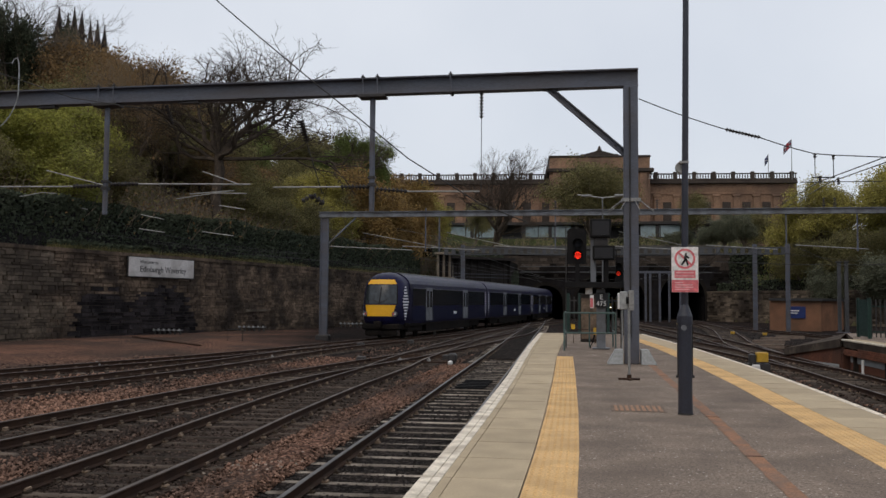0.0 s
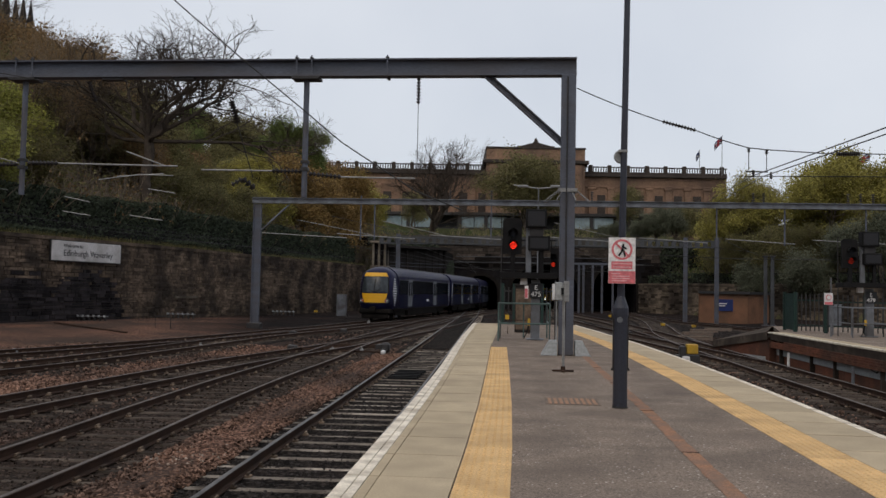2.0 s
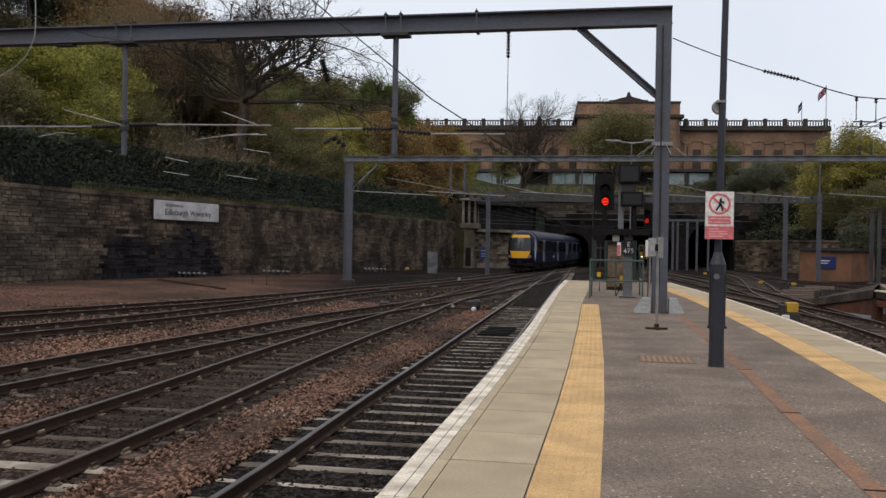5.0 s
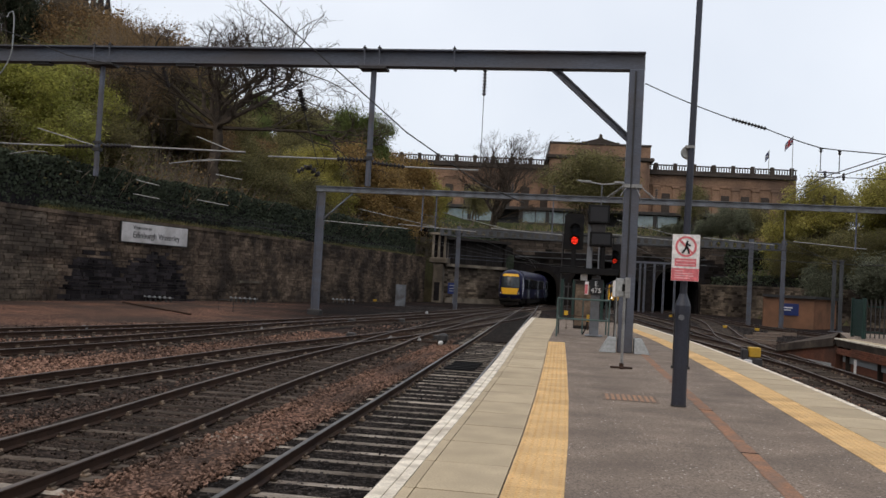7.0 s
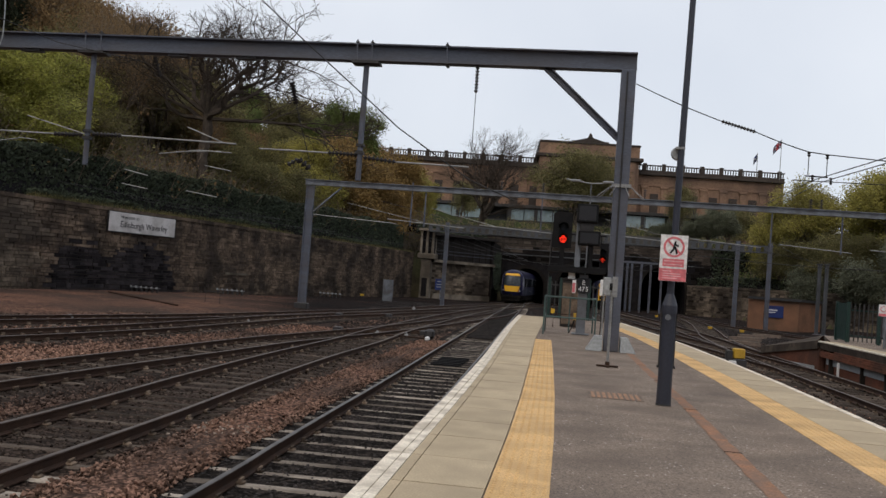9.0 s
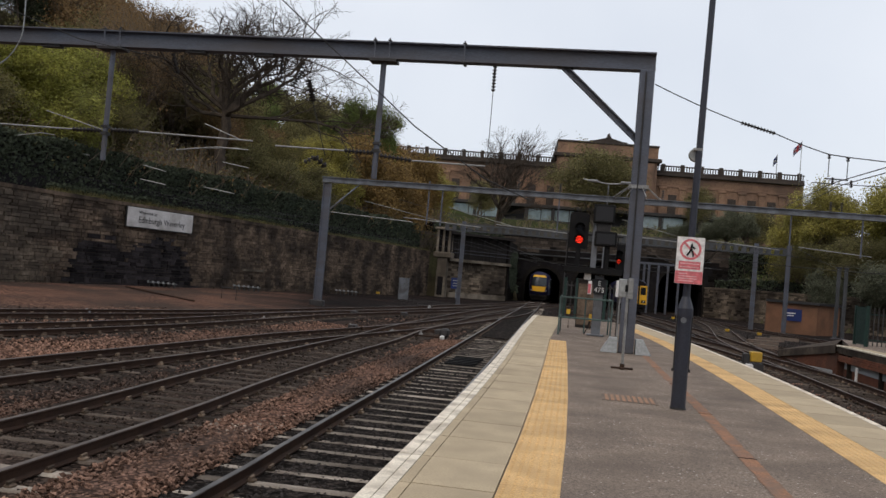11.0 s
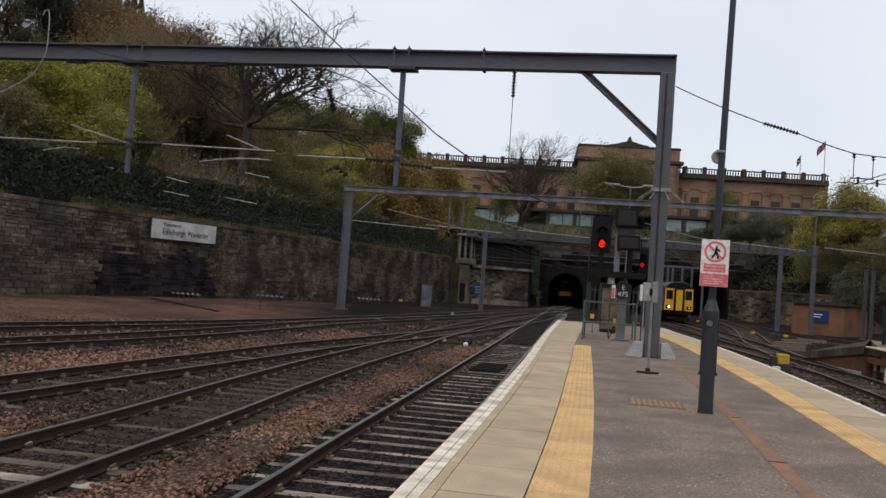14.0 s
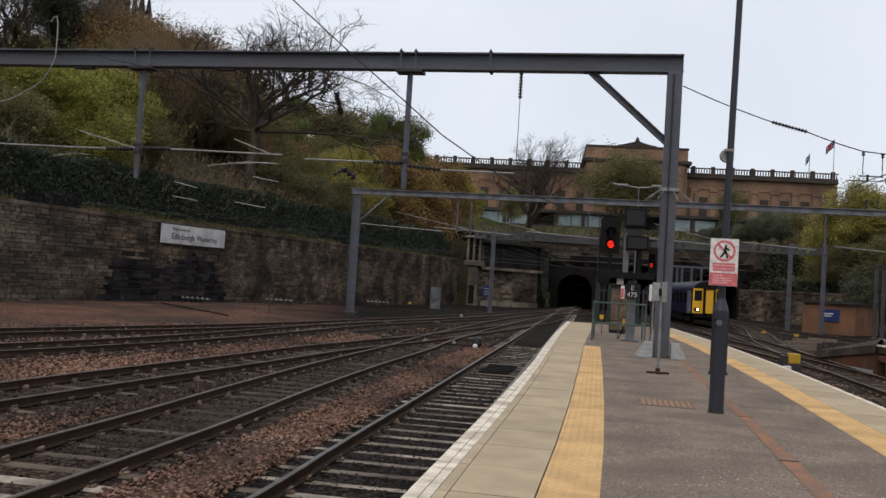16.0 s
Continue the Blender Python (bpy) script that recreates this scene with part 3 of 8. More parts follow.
def sooty(p, z):
    """A smoke-blackened patch with a ragged edge below the station sign: two humps side by side."""
    n_ = 0.6 * noise.noise(Vector((p.y * 0.8, z * 1.2, 2))) + 1.0 * noise.noise(Vector((p.y * 2.9, z * 5.3, 7)))
    a, b = (p.y - 50.4) / 2.6, (p.y - 55.4) / 3.6
    top = max(1.9 * (1 - abs(a) ** 3), 2.05 * (1 - abs(b) ** 3))
    return -1.2 < z < top + n_ * 0.8 - 0.1


stone_wall("wall_long", WALL_L, -1.3, 4.05, 0.21, 0.5, "tall soot-darkened sandstone retaining wall along the tracks", near=300, soot=sooty)
stone_wall("wall_gardens", WALL_R, -1.3, 2.7, 0.3, 0.7, "rough stone retaining wall below the wooded gardens", near=150, mats=(M_GARDENWALL, M_GARDENWALL_J))
solo("wall_behind", Shape().box(-70, -32, -1.3, 70, -31, 9), M_WALL_J, "plain dark stone wall closing the station throat", "wall", kind="structure")


# ---- tracks ----
T1 = [(-2.7, -30), (-2.71, 0), (-2.74, 8.6), (-2.8, 10.8), (-2.88, 13.8), (-2.98, 18.5), (-3.23, 27.6), (-3.56, 40), (-4.12, 59), (-4.8, 85), (-5.7, 112), (-6.15, 128), (-6.2, 165)]
T2 = [(-6.15, -30), (-6.18, 0), (-6.3, 11), (-6.6, 17), (-6.8, 23), (-6.85, 30), (-7.1, 38), (-7.0, 60), (-6.2, 80), (-4.0, 104), (-1.0, 122), (1.6, 134), (1.6, 165)]
T3 = [(-12.0, -30), (-11.2, 0), (-10.3, 10), (-9.75, 17), (-9.3, 22), (-8.9, 27), (-8.35, 30.5), (-7.6, 35.5), (-6.7, 43.5), (-5.7, 54), (-4.8, 66), (-4.75, 80)]
T4 = [(-22, -8), (-17.0, 12), (-14.9, 20), (-13.6, 27), (-13.1, 33), (-12.4, 43), (-10.6, 54), (-8.6, 66), (-7.0, 80)]
T5 = [(-30, -20), (-25, 0), (-20.8, 16), (-17.2, 28), (-15.3, 34.5), (-13.75, 42), (-12.75, 49), (-12.2, 51.8), (-10.65, 64), (-9.58, 75), (-7.5, 95), (-5.95, 120), (-5.9, 130), (-6.1, 165)]
T6 = [(8.15, 33), (7.2, 42), (5.6, 56), (4.3, 72), (3.9, 86), (4.6, 110), (5.4, 128), (5.4, 165)]
T7 = [(8.3, -30), (8.25, 10), (8.2, 22), (8.15, 32), (8.2, 46), (8.0, 60), (7.62, 74), (7.18, 80.5), (6.75, 86), (6.4, 90.5), (6.08, 96), (5.55, 105), (5.2, 116), (5.2, 130), (5.2, 170)]
T8 = [(8.2, 43), (8.75, 54), (10.2, 67), (11.7, 82), (12.8, 105), (13.3, 128), (13.3, 165)]
T9 = [(30, 20), (24, 40), (18.6, 60), (15.0, 80), (13.5, 105), (13.3, 126)]
PROFILE = [(-0.07, -0.155), (0.07, -0.155), (0.07, -0.14), (0.012, -0.12), (0.012, -0.045), (0.036, -0.03), (0.036, -0.008), (-0.036, -0.008), (-0.036, -0.03), (-0.012, -0.045), (-0.012, -0.12), (-0.07, -0.14)]


def track(name, pts, label, sleeper_mat, near=(0, 60), shine=True, pale_to=0.0, check=()):
    path = along([(x, y, RAIL_Z) for x, y in pts], 0.68)
    base = (path[0].x, path[0].y, BED_Z)
    tr = thing(name, base, label, "railway track", kind="structure", group="station tracks")
    heads = [(path[min(i + 1, len(path) - 1)] - path[max(i - 1, 0)]).normalized() for i in range(len(path))]
    for side in (-1, 1):
        rail_path = [p + side * 0.7525 * Vector((h.y, -h.x, 0)) for p, h in zip(path, heads)]
        r = part("rail", Shape().sweep(PROFILE, rail_path), M_RAIL, tr)
        part("railhead", Shape().sweep([(-0.033, -0.0075), (0.033, -0.0075), (0.026, 0), (-0.026, 0)], rail_path), M_RAILTOP if shine else M_RAILDULL, r, "worn bright running surface" if shine else "")
    for y0, y1, side in check:
        run = [p + side * 0.675 * Vector((h.y, -h.x, 0)) for p, h in zip(path, heads) if y0 <= p.y <= y1]
        if len(run) > 2:
            part("check_rail", Shape().sweep(PROFILE, run), M_RAIL, tr)
    sl = Shape().box(-1.28, -0.1, -0.34, 1.28, 0.1, -0.155, c=0.04).mesh("sleeper", sleeper_mat)
    pale = Shape().box(-1.28, -0.105, -0.34, 1.28, 0.105, -0.15, c=0.025).mesh("sleeper", M_SLEEPER)
    chairs, far = Shape(), Shape()
    count = 0
    for k, (p, h) in enumerate(zip(path, heads)):
        m = Matrix.Translation(p) @ Matrix.Rotation(math.atan2(-h.x, h.y), 4, "Z")
        m = m @ pose(random.uniform(-0.02, 0.02), 0, random.uniform(-0.015, 0.005), 0, 0, random.uniform(-0.6, 0.6))
        if near[0] <= p.y <= near[1] and count < 110:
            ob = new("sleeper", pale if p.y < pale_to else sl)
            ob.parent = tr
            ob.matrix_basis = Matrix.Translation(-Vector(base)) @ m
            count += 1
        else:
            far.box(-1.3, -0.11, -0.34, 1.3, 0.11, -0.155, m=m)
        if p.y < 46:
            for s in (-1, 1):
                for o in (-0.11, 0.11):
                    x = s * 0.7525 + o
                    chairs.box(x - 0.045, -0.055, -0.16, x + 0.045, 0.055, -0.12, c=0.012, m=m)
                    chairs.tube(m @ Vector((x, -0.06, -0.105)), m @ Vector((x, 0.06, -0.1)), 0.02, n=5)
    if far.v:
        part("sleepers", far, sleeper_mat, tr, kind="stuff")
    part("rail_chairs", chairs, M_CHAIR, tr, "rusty rail fastenings", kind="stuff")
    return tr


CHECKS = {"rusty-sided": ((33, 44, 1), (56, 68, -1)), "crossover": ((34, 42, -1), (50, 60, 1)), "diagonal": ((44, 54, 1), (60, 72, -1)), "outer": ((44, 56, 1), (66, 78, -1)), "branch": ((44, 56, -1),), "curving": ((36, 48, 1), (62, 74, -1)), "track": ((40, 52, -1),)}
for nm, pts, lab, sm, nr in (
        ("railway_track", T1, "straight platform track on pale concrete sleepers", M_SLEEPER, (2, 48)),
        ("railway_track", T2, "rusty-sided track on dark sleepers in red ballast", M_TIMBER, (4, 50)),
        ("railway_track", T3, "crossover track merging into its neighbour", M_TIMBER, (4, 48)),
        ("railway_track", T4, "diagonal track crossing the station throat", M_TIMBER, (8, 60)),
        ("railway_track", T5, "outer curving track to the single-bore tunnel", M_TIMBER, (12, 70)),
        ("railway_track", T6, "branch track leaving the platform curve for the wide tunnel", M_TIMBER, (34, 80)),
        ("railway_track", T7, "curving track between the two platforms", M_TIMBER, (8, 60)),
        ("railway_track", T8, "track curving away to the far tunnel", M_TIMBER, (30, 80)),
        ("railway_track", T9, "diverging siding past the brick hut", M_TIMBER, (22, 80))):
    track(nm, pts, lab, sm, nr, shine=pts is T1, pale_to=9.3 if pts is T2 else 0.0, check=CHECKS.get(lab.split()[0], ()))

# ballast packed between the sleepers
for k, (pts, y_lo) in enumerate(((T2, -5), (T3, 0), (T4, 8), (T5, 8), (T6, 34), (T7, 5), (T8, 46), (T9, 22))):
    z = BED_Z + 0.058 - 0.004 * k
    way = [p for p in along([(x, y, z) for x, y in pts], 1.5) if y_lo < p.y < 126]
    # beyond y 38 the bed's colour takes in dirt and the rails' shade
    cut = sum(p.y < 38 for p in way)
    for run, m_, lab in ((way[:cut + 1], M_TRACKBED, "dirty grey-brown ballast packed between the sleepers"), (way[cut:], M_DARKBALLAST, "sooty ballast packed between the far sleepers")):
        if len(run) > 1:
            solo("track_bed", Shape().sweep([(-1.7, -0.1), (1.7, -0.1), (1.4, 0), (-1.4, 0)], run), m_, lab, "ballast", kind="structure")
strip = Shape().sweep([(-1.5, 0), (1.35, 0), (1.35, -0.05), (-1.5, -0.05)], along([(x, y, BED_Z + 0.064) for x, y in T1 if y < 60], 2.0))
solo("track_bed", strip, M_DARKBED, "oil-stained dark ballast bed of the platform track", "ballast", kind="structure")

# loose ballast stones
rng = random.Random(5)
stones, dark, grey = Shape(), Shape(), Shape()
OCT = [(1, 0, 0), (-1, 0, 0), (0, 1, 0), (0, -1, 0), (0, 0, 0.7), (0, 0, -0.7)]
OCF = [(0, 2, 4), (2, 1, 4), (1, 3, 4), (3, 0, 4), (2, 0, 5), (1, 2, 5), (3, 1, 5), (0, 3, 5)]


def lay(shape, x, y, z, r):
    rot = Euler((rng.gauss(0, 0.5), rng.gauss(0, 0.5), rng.random() * 6)).to_matrix()
    c = Vector((x, y, z))
    shape.add([c + rot @ (Vector(v) * r * rng.uniform(0.55, 1.35)) for v in OCT], OCF)


BEDS = [T2, T3, T4, T5, T7]
for k in range(82000):
    y = 4 + 34 * rng.random() ** 1.6
    x = rng.uniform(-1.7 - 0.62 * y - 2, -1.5) if k % 9 else rng.uniform(3.9, 9.6)
    r = rng.uniform(0.018, 0.044) * (1.3 if y > 18 else 1)
    if -4.25 < x < -1.45:
        lay(dark, x, y, BED_Z + 0.058 + rng.uniform(-0.012, 0.012), r * 0.75)
        continue
    on = min(abs(x - interp(t_, y)) for t_ in BEDS)
    if on < 1.5:
        if rng.random() < (0.2 if y < 9.6 and abs(x - interp(T2, y)) < 1.3 else 0.6):
            r *= 0.85
            lay(grey if on < 1.15 or rng.random() < 0.4 else stones, x, y, BED_Z + 0.056 + rng.uniform(-0.015, 0.02), r)
    else:
        lay(grey if x > 3 and rng.random() < 0.5 else stones, x, y, BED_Z + rng.uniform(-0.01, 0.035) + 0.05 * max(0, 1.8 - on) / 0.3, r)
FARBEDS = BEDS + [T6, T8, T9, T1]
for k in range(16000):
    y = rng.uniform(36, 86)
    x = rng.uniform(-4 - 0.16 * y, -2.5) if k % 2 else rng.uniform(3.2, 9 + 0.12 * y)
    on = min(abs(x - interp(t_, y)) for t_ in FARBEDS)
    # past y 56 stones share the far beds' tone of dirt and shade
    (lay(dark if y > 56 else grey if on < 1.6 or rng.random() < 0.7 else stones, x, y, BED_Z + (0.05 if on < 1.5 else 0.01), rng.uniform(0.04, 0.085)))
solo("ballast_stones", stones, M_STONES, "loose red-brown and grey ballast stones beside the rails", "ballast", at=(0, 0, BED_Z), kind="stuff")
solo("ballast_stones", grey, M_TRACKSTONES, "loose dirty grey ballast stones between the rails", "ballast", at=(0, 0, BED_Z), kind="stuff")
solo("dark_ballast", dark, M_DARKSTONES, "oil-darkened grey ballast stones in the platform track", "ballast", at=(0, 0, BED_Z), kind="stuff")

shoulder = Shape().sweep([(-0.42, -0.12), (0.5, -0.12), (0.42, 0.0), (0.1, 0.05), (-0.3, 0.02)], along([((a[0] + b[0]) / 2 + 0.05, a[1], -1.06) for a, b in (((-2.75, y), (-6.3 - 0.02 * y, y)) for y in range(2, 34, 4))], 0.8))
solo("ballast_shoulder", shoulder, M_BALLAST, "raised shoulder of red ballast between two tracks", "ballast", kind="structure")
sh_st = Shape()
for k in range(17000):
    y = 4 + 30 * rng.random() ** 1.6
    lay(sh_st, (-2.75 - 6.3 - 0.02 * y) / 2 + rng.uniform(-0.5, 0.62), y, -1.045 + rng.uniform(-0.03, 0.03), rng.uniform(0.018, 0.04))
solo("shoulder_stones", sh_st, M_STONES, "loose red-brown ballast stones heaped between two tracks", "ballast", at=(-4.5, 10, -1.1), kind="stuff")
limed = Shape()
for k in range(70):
    lay(limed, -4.6 + rng.gauss(0, 0.3), 12.3 + rng.gauss(0, 0.5), -1.02 + rng.uniform(-0.02, 0.02), rng.uniform(0.014, 0.03))
solo("limed_stones", limed, M_LIMED, "scatter of pale limed stones on the red ballast", "ballast", at=(-4.6, 12.3, -1.1), kind="stuff")
panel = Shape().sweep([(-0.66, 0), (0.66, 0), (0.66, -0.1), (-0.66, -0.1)], along([(x, y, -1.045) for x, y in T1 if 21 < y < 90], 2.0)[5:])
solo("crossing_panel", panel, M_DARKBED, "dark infill between the rails of the platform track", "track panel", kind="structure")

# ---- platform ----
LEFT = [(-1.25, -30), (-1.25, 5), (-1.28, 7), (-1.31, 10), (-1.36, 13), (-1.43, 16), (-1.6, 21.4), (-1.79, 28), (-2.03, 39.6)]
RIGHT = [(3.63, -30), (3.63, 0), (3.64, 12), (3.64, 15), (3.55, 20), (3.28, 27), (2.86, 33.5), (2.43, 39.6)]
INNER = [(-0.47, -30), (-0.47, 8), (-0.5, 11), (-0.59, 16.2), (-0.72, 22.3), (-0.83, 39.6)]
END_Y = 39.4


def edge_x(pts, y):
    return interp(pts, y)


platform = thing("platform", (1, 0, BED_Z), "grey asphalt island platform with buff edge slabs and white nosing", "platform", kind="structure")
ys = [-30, -10, 0, 4] + list(np.arange(6, 39, 1.5)) + [END_Y]
body = Shape()
outline = [(edge_x(RIGHT, y) - 0.12, y) for y in ys] + [(edge_x(LEFT, y) + 0.12, y) for y in reversed(ys)]
body.slab(outline, -1.35, -0.16)
part("brick_face", body, M_BRICK, platform)
top = Shape().slab([(edge_x(RIGHT, y) - 0.98, y) for y in ys] + [(edge_x(INNER, y), y) for y in reversed(ys)], -0.155, -0.006)
part("asphalt_surface", top, M_ASPHALT, platform)


def edge_pieces(pts, sign, s0, s1, z, length, name, material, start=-9.74, end=END_Y - 0.02, gap=0.008, inner=None):
    """A row of slabs that follow a platform edge between two offsets from it."""
    y = start
    while y < end - 0.05:
        y2 = min(y + length, end)
        a0, a1 = edge_x(pts, y), edge_x(pts, y2)
        if inner:
            b0, b1 = edge_x(inner, y), edge_x(inner, y2)
            q = [(a0 + s0, y + gap), (b0 - 0.006, y + gap), (b1 - 0.006, y2 - gap), (a1 + s0, y2 - gap)]
            part(name, Shape().slab(q, -0.15, z + random.uniform(-0.0015, 0.0015)), material, platform)
            y = y2
            continue
        q = [(a0 + sign * s0, y + gap), (a0 + sign * s1, y + gap), (a1 + sign * s1, y2 - gap), (a1 + sign * s0, y2 - gap)]
        if sign < 0:
            q = [q[1], q[0], q[3], q[2]]
        part(name, Shape().slab(q, -0.15, z + random.uniform(-0.0015, 0.0015)), material, platform)
        y = y2


edge_pieces(LEFT, 1, 0.0, 0.092, 0.002, 1.82, "white_nosing", M_WHITE_EDGE)
edge_pieces(LEFT, 1, 0.098, 0.165, 0.0, 1.82, "white_nosing", M_WHITE_EDGE)
edge_pieces(LEFT, 1, 0.17, 0.242, -0.001, 0.91, "coping_slab", M_COPING)
edge_pieces(LEFT, 1, 0.25, 0.775, 0.0, 0.91, "coping_slab", M_COPING, inner=INNER)
edge_pieces(RIGHT, -1, 0.0, 0.09, 0.002, 1.82, "white_nosing", M_WHITE_EDGE)
edge_pieces(RIGHT, -1, 0.095, 0.776, 0.0, 0.91, "coping_slab", M_COPING, gap=0.012)

blister = Shape().box(-0.2, -0.2, -0.05, 0.2, 0.2, 0.0, c=0.004)
for i in range(6):
    for j in range(6):
        x, y = -0.2 + 0.4 * (i + 0.5) / 6, -0.2 + 0.4 * (j + 0.5) / 6
        a = [(x + r * math.cos(k * math.pi / 3), y + r * math.sin(k * math.pi / 3), z) for r, z in ((0.017, -0.001), (0.011, 0.0055)) for k in range(6)]
        blister.add(a, [(k, (k + 1) % 6, 6 + (k + 1) % 6, 6 + k) for k in range(6)] + [tuple(range(6, 12))])
blister_mesh = blister.mesh("tactile_tile", M_TACTILE)
for pts, sign, off, y_end in ((INNER, 1, 0.205, 22.4), (RIGHT, -1, 0.98, 34.0)):
    y = -6.448
    while y < y_end:
        ob = new("tactile_tile", blister_mesh)
        ob.parent = platform
        slope = math.degrees(math.atan2(edge_x(pts, y + 0.4) - edge_x(pts, y), 0.4))
        ob.matrix_basis = pose(edge_x(pts, y + 0.2) + sign * off - 1, y + 0.2, 0.001 - BED_Z + random.uniform(-0.001, 0.001), 0, 0, -slope)
        y += 0.402
# repaired trenches and the drain cover's red surround
trench = Shape()
tp = [(1.49 + 0.012 * math.sin(y * 0.7) - 0.012 * max(0, y - 13), y) for y in np.arange(-2.5, 21, 0.14)]
for (xa, ya), (xb, yb_) in zip(tp, tp[1:]):
    wa, wb = (0.07 + 0.022 * noise.noise(Vector((v * 3.3, 0, 7))) for v in (ya, yb_))
    trench.add([(xa - wa, ya, -0.0025), (xa + wa, ya, -0.0025), (xb + wb, yb_, -0.0025), (xb - wb, yb_, -0.0025)], [(0, 1, 2, 3)])
for y in (5.6, 8.1, 10.9, 14.2, 17.0):
    x_ = 1.49 + 0.012 * math.sin(y * 0.7) - 0.012 * max(0, y - 13)
    part("trench_joint", Shape().box(x_ - 0.07, y, -0.02, x_ + 0.08, y + 0.035, -0.0015), M_DARKBED, platform)
part("patched_trench", trench, M_PATCH, platform, "rust-red filled cable trench")


# ---- tunnel mouths ----
M_PARAPET = mat("grimy_parapet", (0.12, 0.115, 0.105), (0.075, 0.07, 0.062), 0.85, scale=0.4, fine=8, dirt=(0.04, 0.036, 0.03), dirt_amt=0.5, dirt_scale=0.3)
def arch_pts(x0, x1, spring, top, n=14):
    """The outline of an opening with a curved head, from the lower left over the top to the lower right."""
    cx, hw = (x0 + x1) / 2, (x1 - x0) / 2
    return [(x0, -1.4)] + [(cx - hw * math.cos(math.pi * k / n), spring + (top - spring) * math.sin(math.pi * k / n)) for k in range(n + 1)] + [(x1, -1.4)]


BORES = [(-8.1, -3.2, 1.4, 3.7), (-1.2, 8.2, 1.8, 5.4), (10.3, 16.3, 2.2, 5.2)]
portal = thing("wall_portals", (3, PORTAL_Y, -1.3), "dark stone tunnel portal wall with three arched mouths under a parapet", "wall", kind="structure")
face = Shape()
xs = [-17.5] + [v for b in BORES for v in b[:2]] + [20.4]
TOPZ = 8.0
for a, b in zip(xs[0::2], xs[1::2]):
    face.box(a, PORTAL_Y, -1.4, b, PORTAL_Y + 1.2, TOPZ)
for x0, x1, sp, tp in BORES:
    pts = arch_pts(x0, x1, sp, tp)[1:-1]
    for (xa, za), (xb, zb) in zip(pts, pts[1:]):
        v = [(xa, PORTAL_Y, za), (xb, PORTAL_Y, zb), (xb, PORTAL_Y, TOPZ), (xa, PORTAL_Y, TOPZ)]
        v += [(x, y + 1.2, z) for x, y, z in v]
        face.add(v, [(0, 1, 2, 3), (7, 6, 5, 4), (0, 4, 5, 1), (2, 6, 7, 3), (1, 5, 6, 2), (0, 3, 7, 4)])
part("portal_face", face, M_DARKFILL, portal)
rng = random.Random(77)
blocks, upper = Shape(), Shape()
z = -1.2
while z < TOPZ - 0.3:
    h = rng.uniform(0.34, 0.5)
    x = -17.4
    while x < 20.2:
        l = rng.uniform(0.6, 1.3)
        if not any(b[0] - 0.5 < x + l and x < b[1] + 0.5 and z < b[3] + 0.55 for b in BORES):
            p = rng.uniform(0.02, 0.09)
            # courses below about z 6 are near-black, those above brown
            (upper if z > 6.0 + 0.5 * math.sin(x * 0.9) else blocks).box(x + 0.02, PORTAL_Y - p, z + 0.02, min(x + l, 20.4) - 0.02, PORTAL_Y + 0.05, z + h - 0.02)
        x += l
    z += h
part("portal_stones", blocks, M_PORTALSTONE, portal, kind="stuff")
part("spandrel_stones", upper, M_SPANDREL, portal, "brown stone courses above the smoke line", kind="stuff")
for z_, r_ in ((6.35, 0.09), (5.55, 0.12)):
    part("service_pipe", Shape().line([(-9.2, PORTAL_Y - 0.5, z_), (4, PORTAL_Y - 0.5, z_ + 0.05), (17.2, PORTAL_Y - 0.5, z_)], r_ * 0.6, n=8), M_DARKGIRDER, portal)
for x0, x1, sp, tp in BORES:
    pts = arch_pts(x0, x1, sp, tp, 18)
    for (xa, za), (xb, zb) in zip(pts, pts[1:]):
        cx, cz = (x0 + x1) / 2, sp - 0.4
        grow_ = lambda x, z: (x + 0.5 * (x - cx) / max(1e-3, math.hypot(x - cx, max(z - cz, 0.01))), z + (0.5 * max(z - cz, 0) / max(1e-3, math.hypot(x - cx, z - cz)) if z > sp - 0.1 else 0))
        (xc, zc), (xd, zd) = grow_(xb, zb), grow_(xa, za)
        v = [(xa, PORTAL_Y - 0.1, za), (xb, PORTAL_Y - 0.1, zb), (xc, PORTAL_Y - 0.1, zc), (xd, PORTAL_Y - 0.1, zd)]
        v += [(x, PORTAL_Y + 0.3, z_) for x, _, z_ in v]
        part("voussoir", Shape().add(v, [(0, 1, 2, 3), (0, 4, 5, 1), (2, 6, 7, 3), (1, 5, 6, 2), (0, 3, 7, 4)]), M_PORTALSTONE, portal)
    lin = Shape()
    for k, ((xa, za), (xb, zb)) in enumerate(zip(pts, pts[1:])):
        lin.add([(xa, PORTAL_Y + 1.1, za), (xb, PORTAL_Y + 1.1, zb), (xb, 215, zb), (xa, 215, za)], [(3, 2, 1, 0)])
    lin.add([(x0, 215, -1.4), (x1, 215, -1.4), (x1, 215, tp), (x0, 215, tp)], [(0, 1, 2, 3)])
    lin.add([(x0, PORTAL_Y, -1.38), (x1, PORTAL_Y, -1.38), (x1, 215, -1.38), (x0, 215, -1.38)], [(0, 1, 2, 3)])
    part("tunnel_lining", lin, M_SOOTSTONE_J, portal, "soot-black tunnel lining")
par = thing("footbridge_parapet", (0, PORTAL_Y, TOPZ), "weathered grey panelled parapet over the tunnel mouths", "parapet", kind="structure")
part("string_course", Shape().box(-17.6, PORTAL_Y - 0.25, TOPZ, 17.6, PORTAL_Y + 1.3, TOPZ + 0.25, c=0.03), M_PARAPET, par)
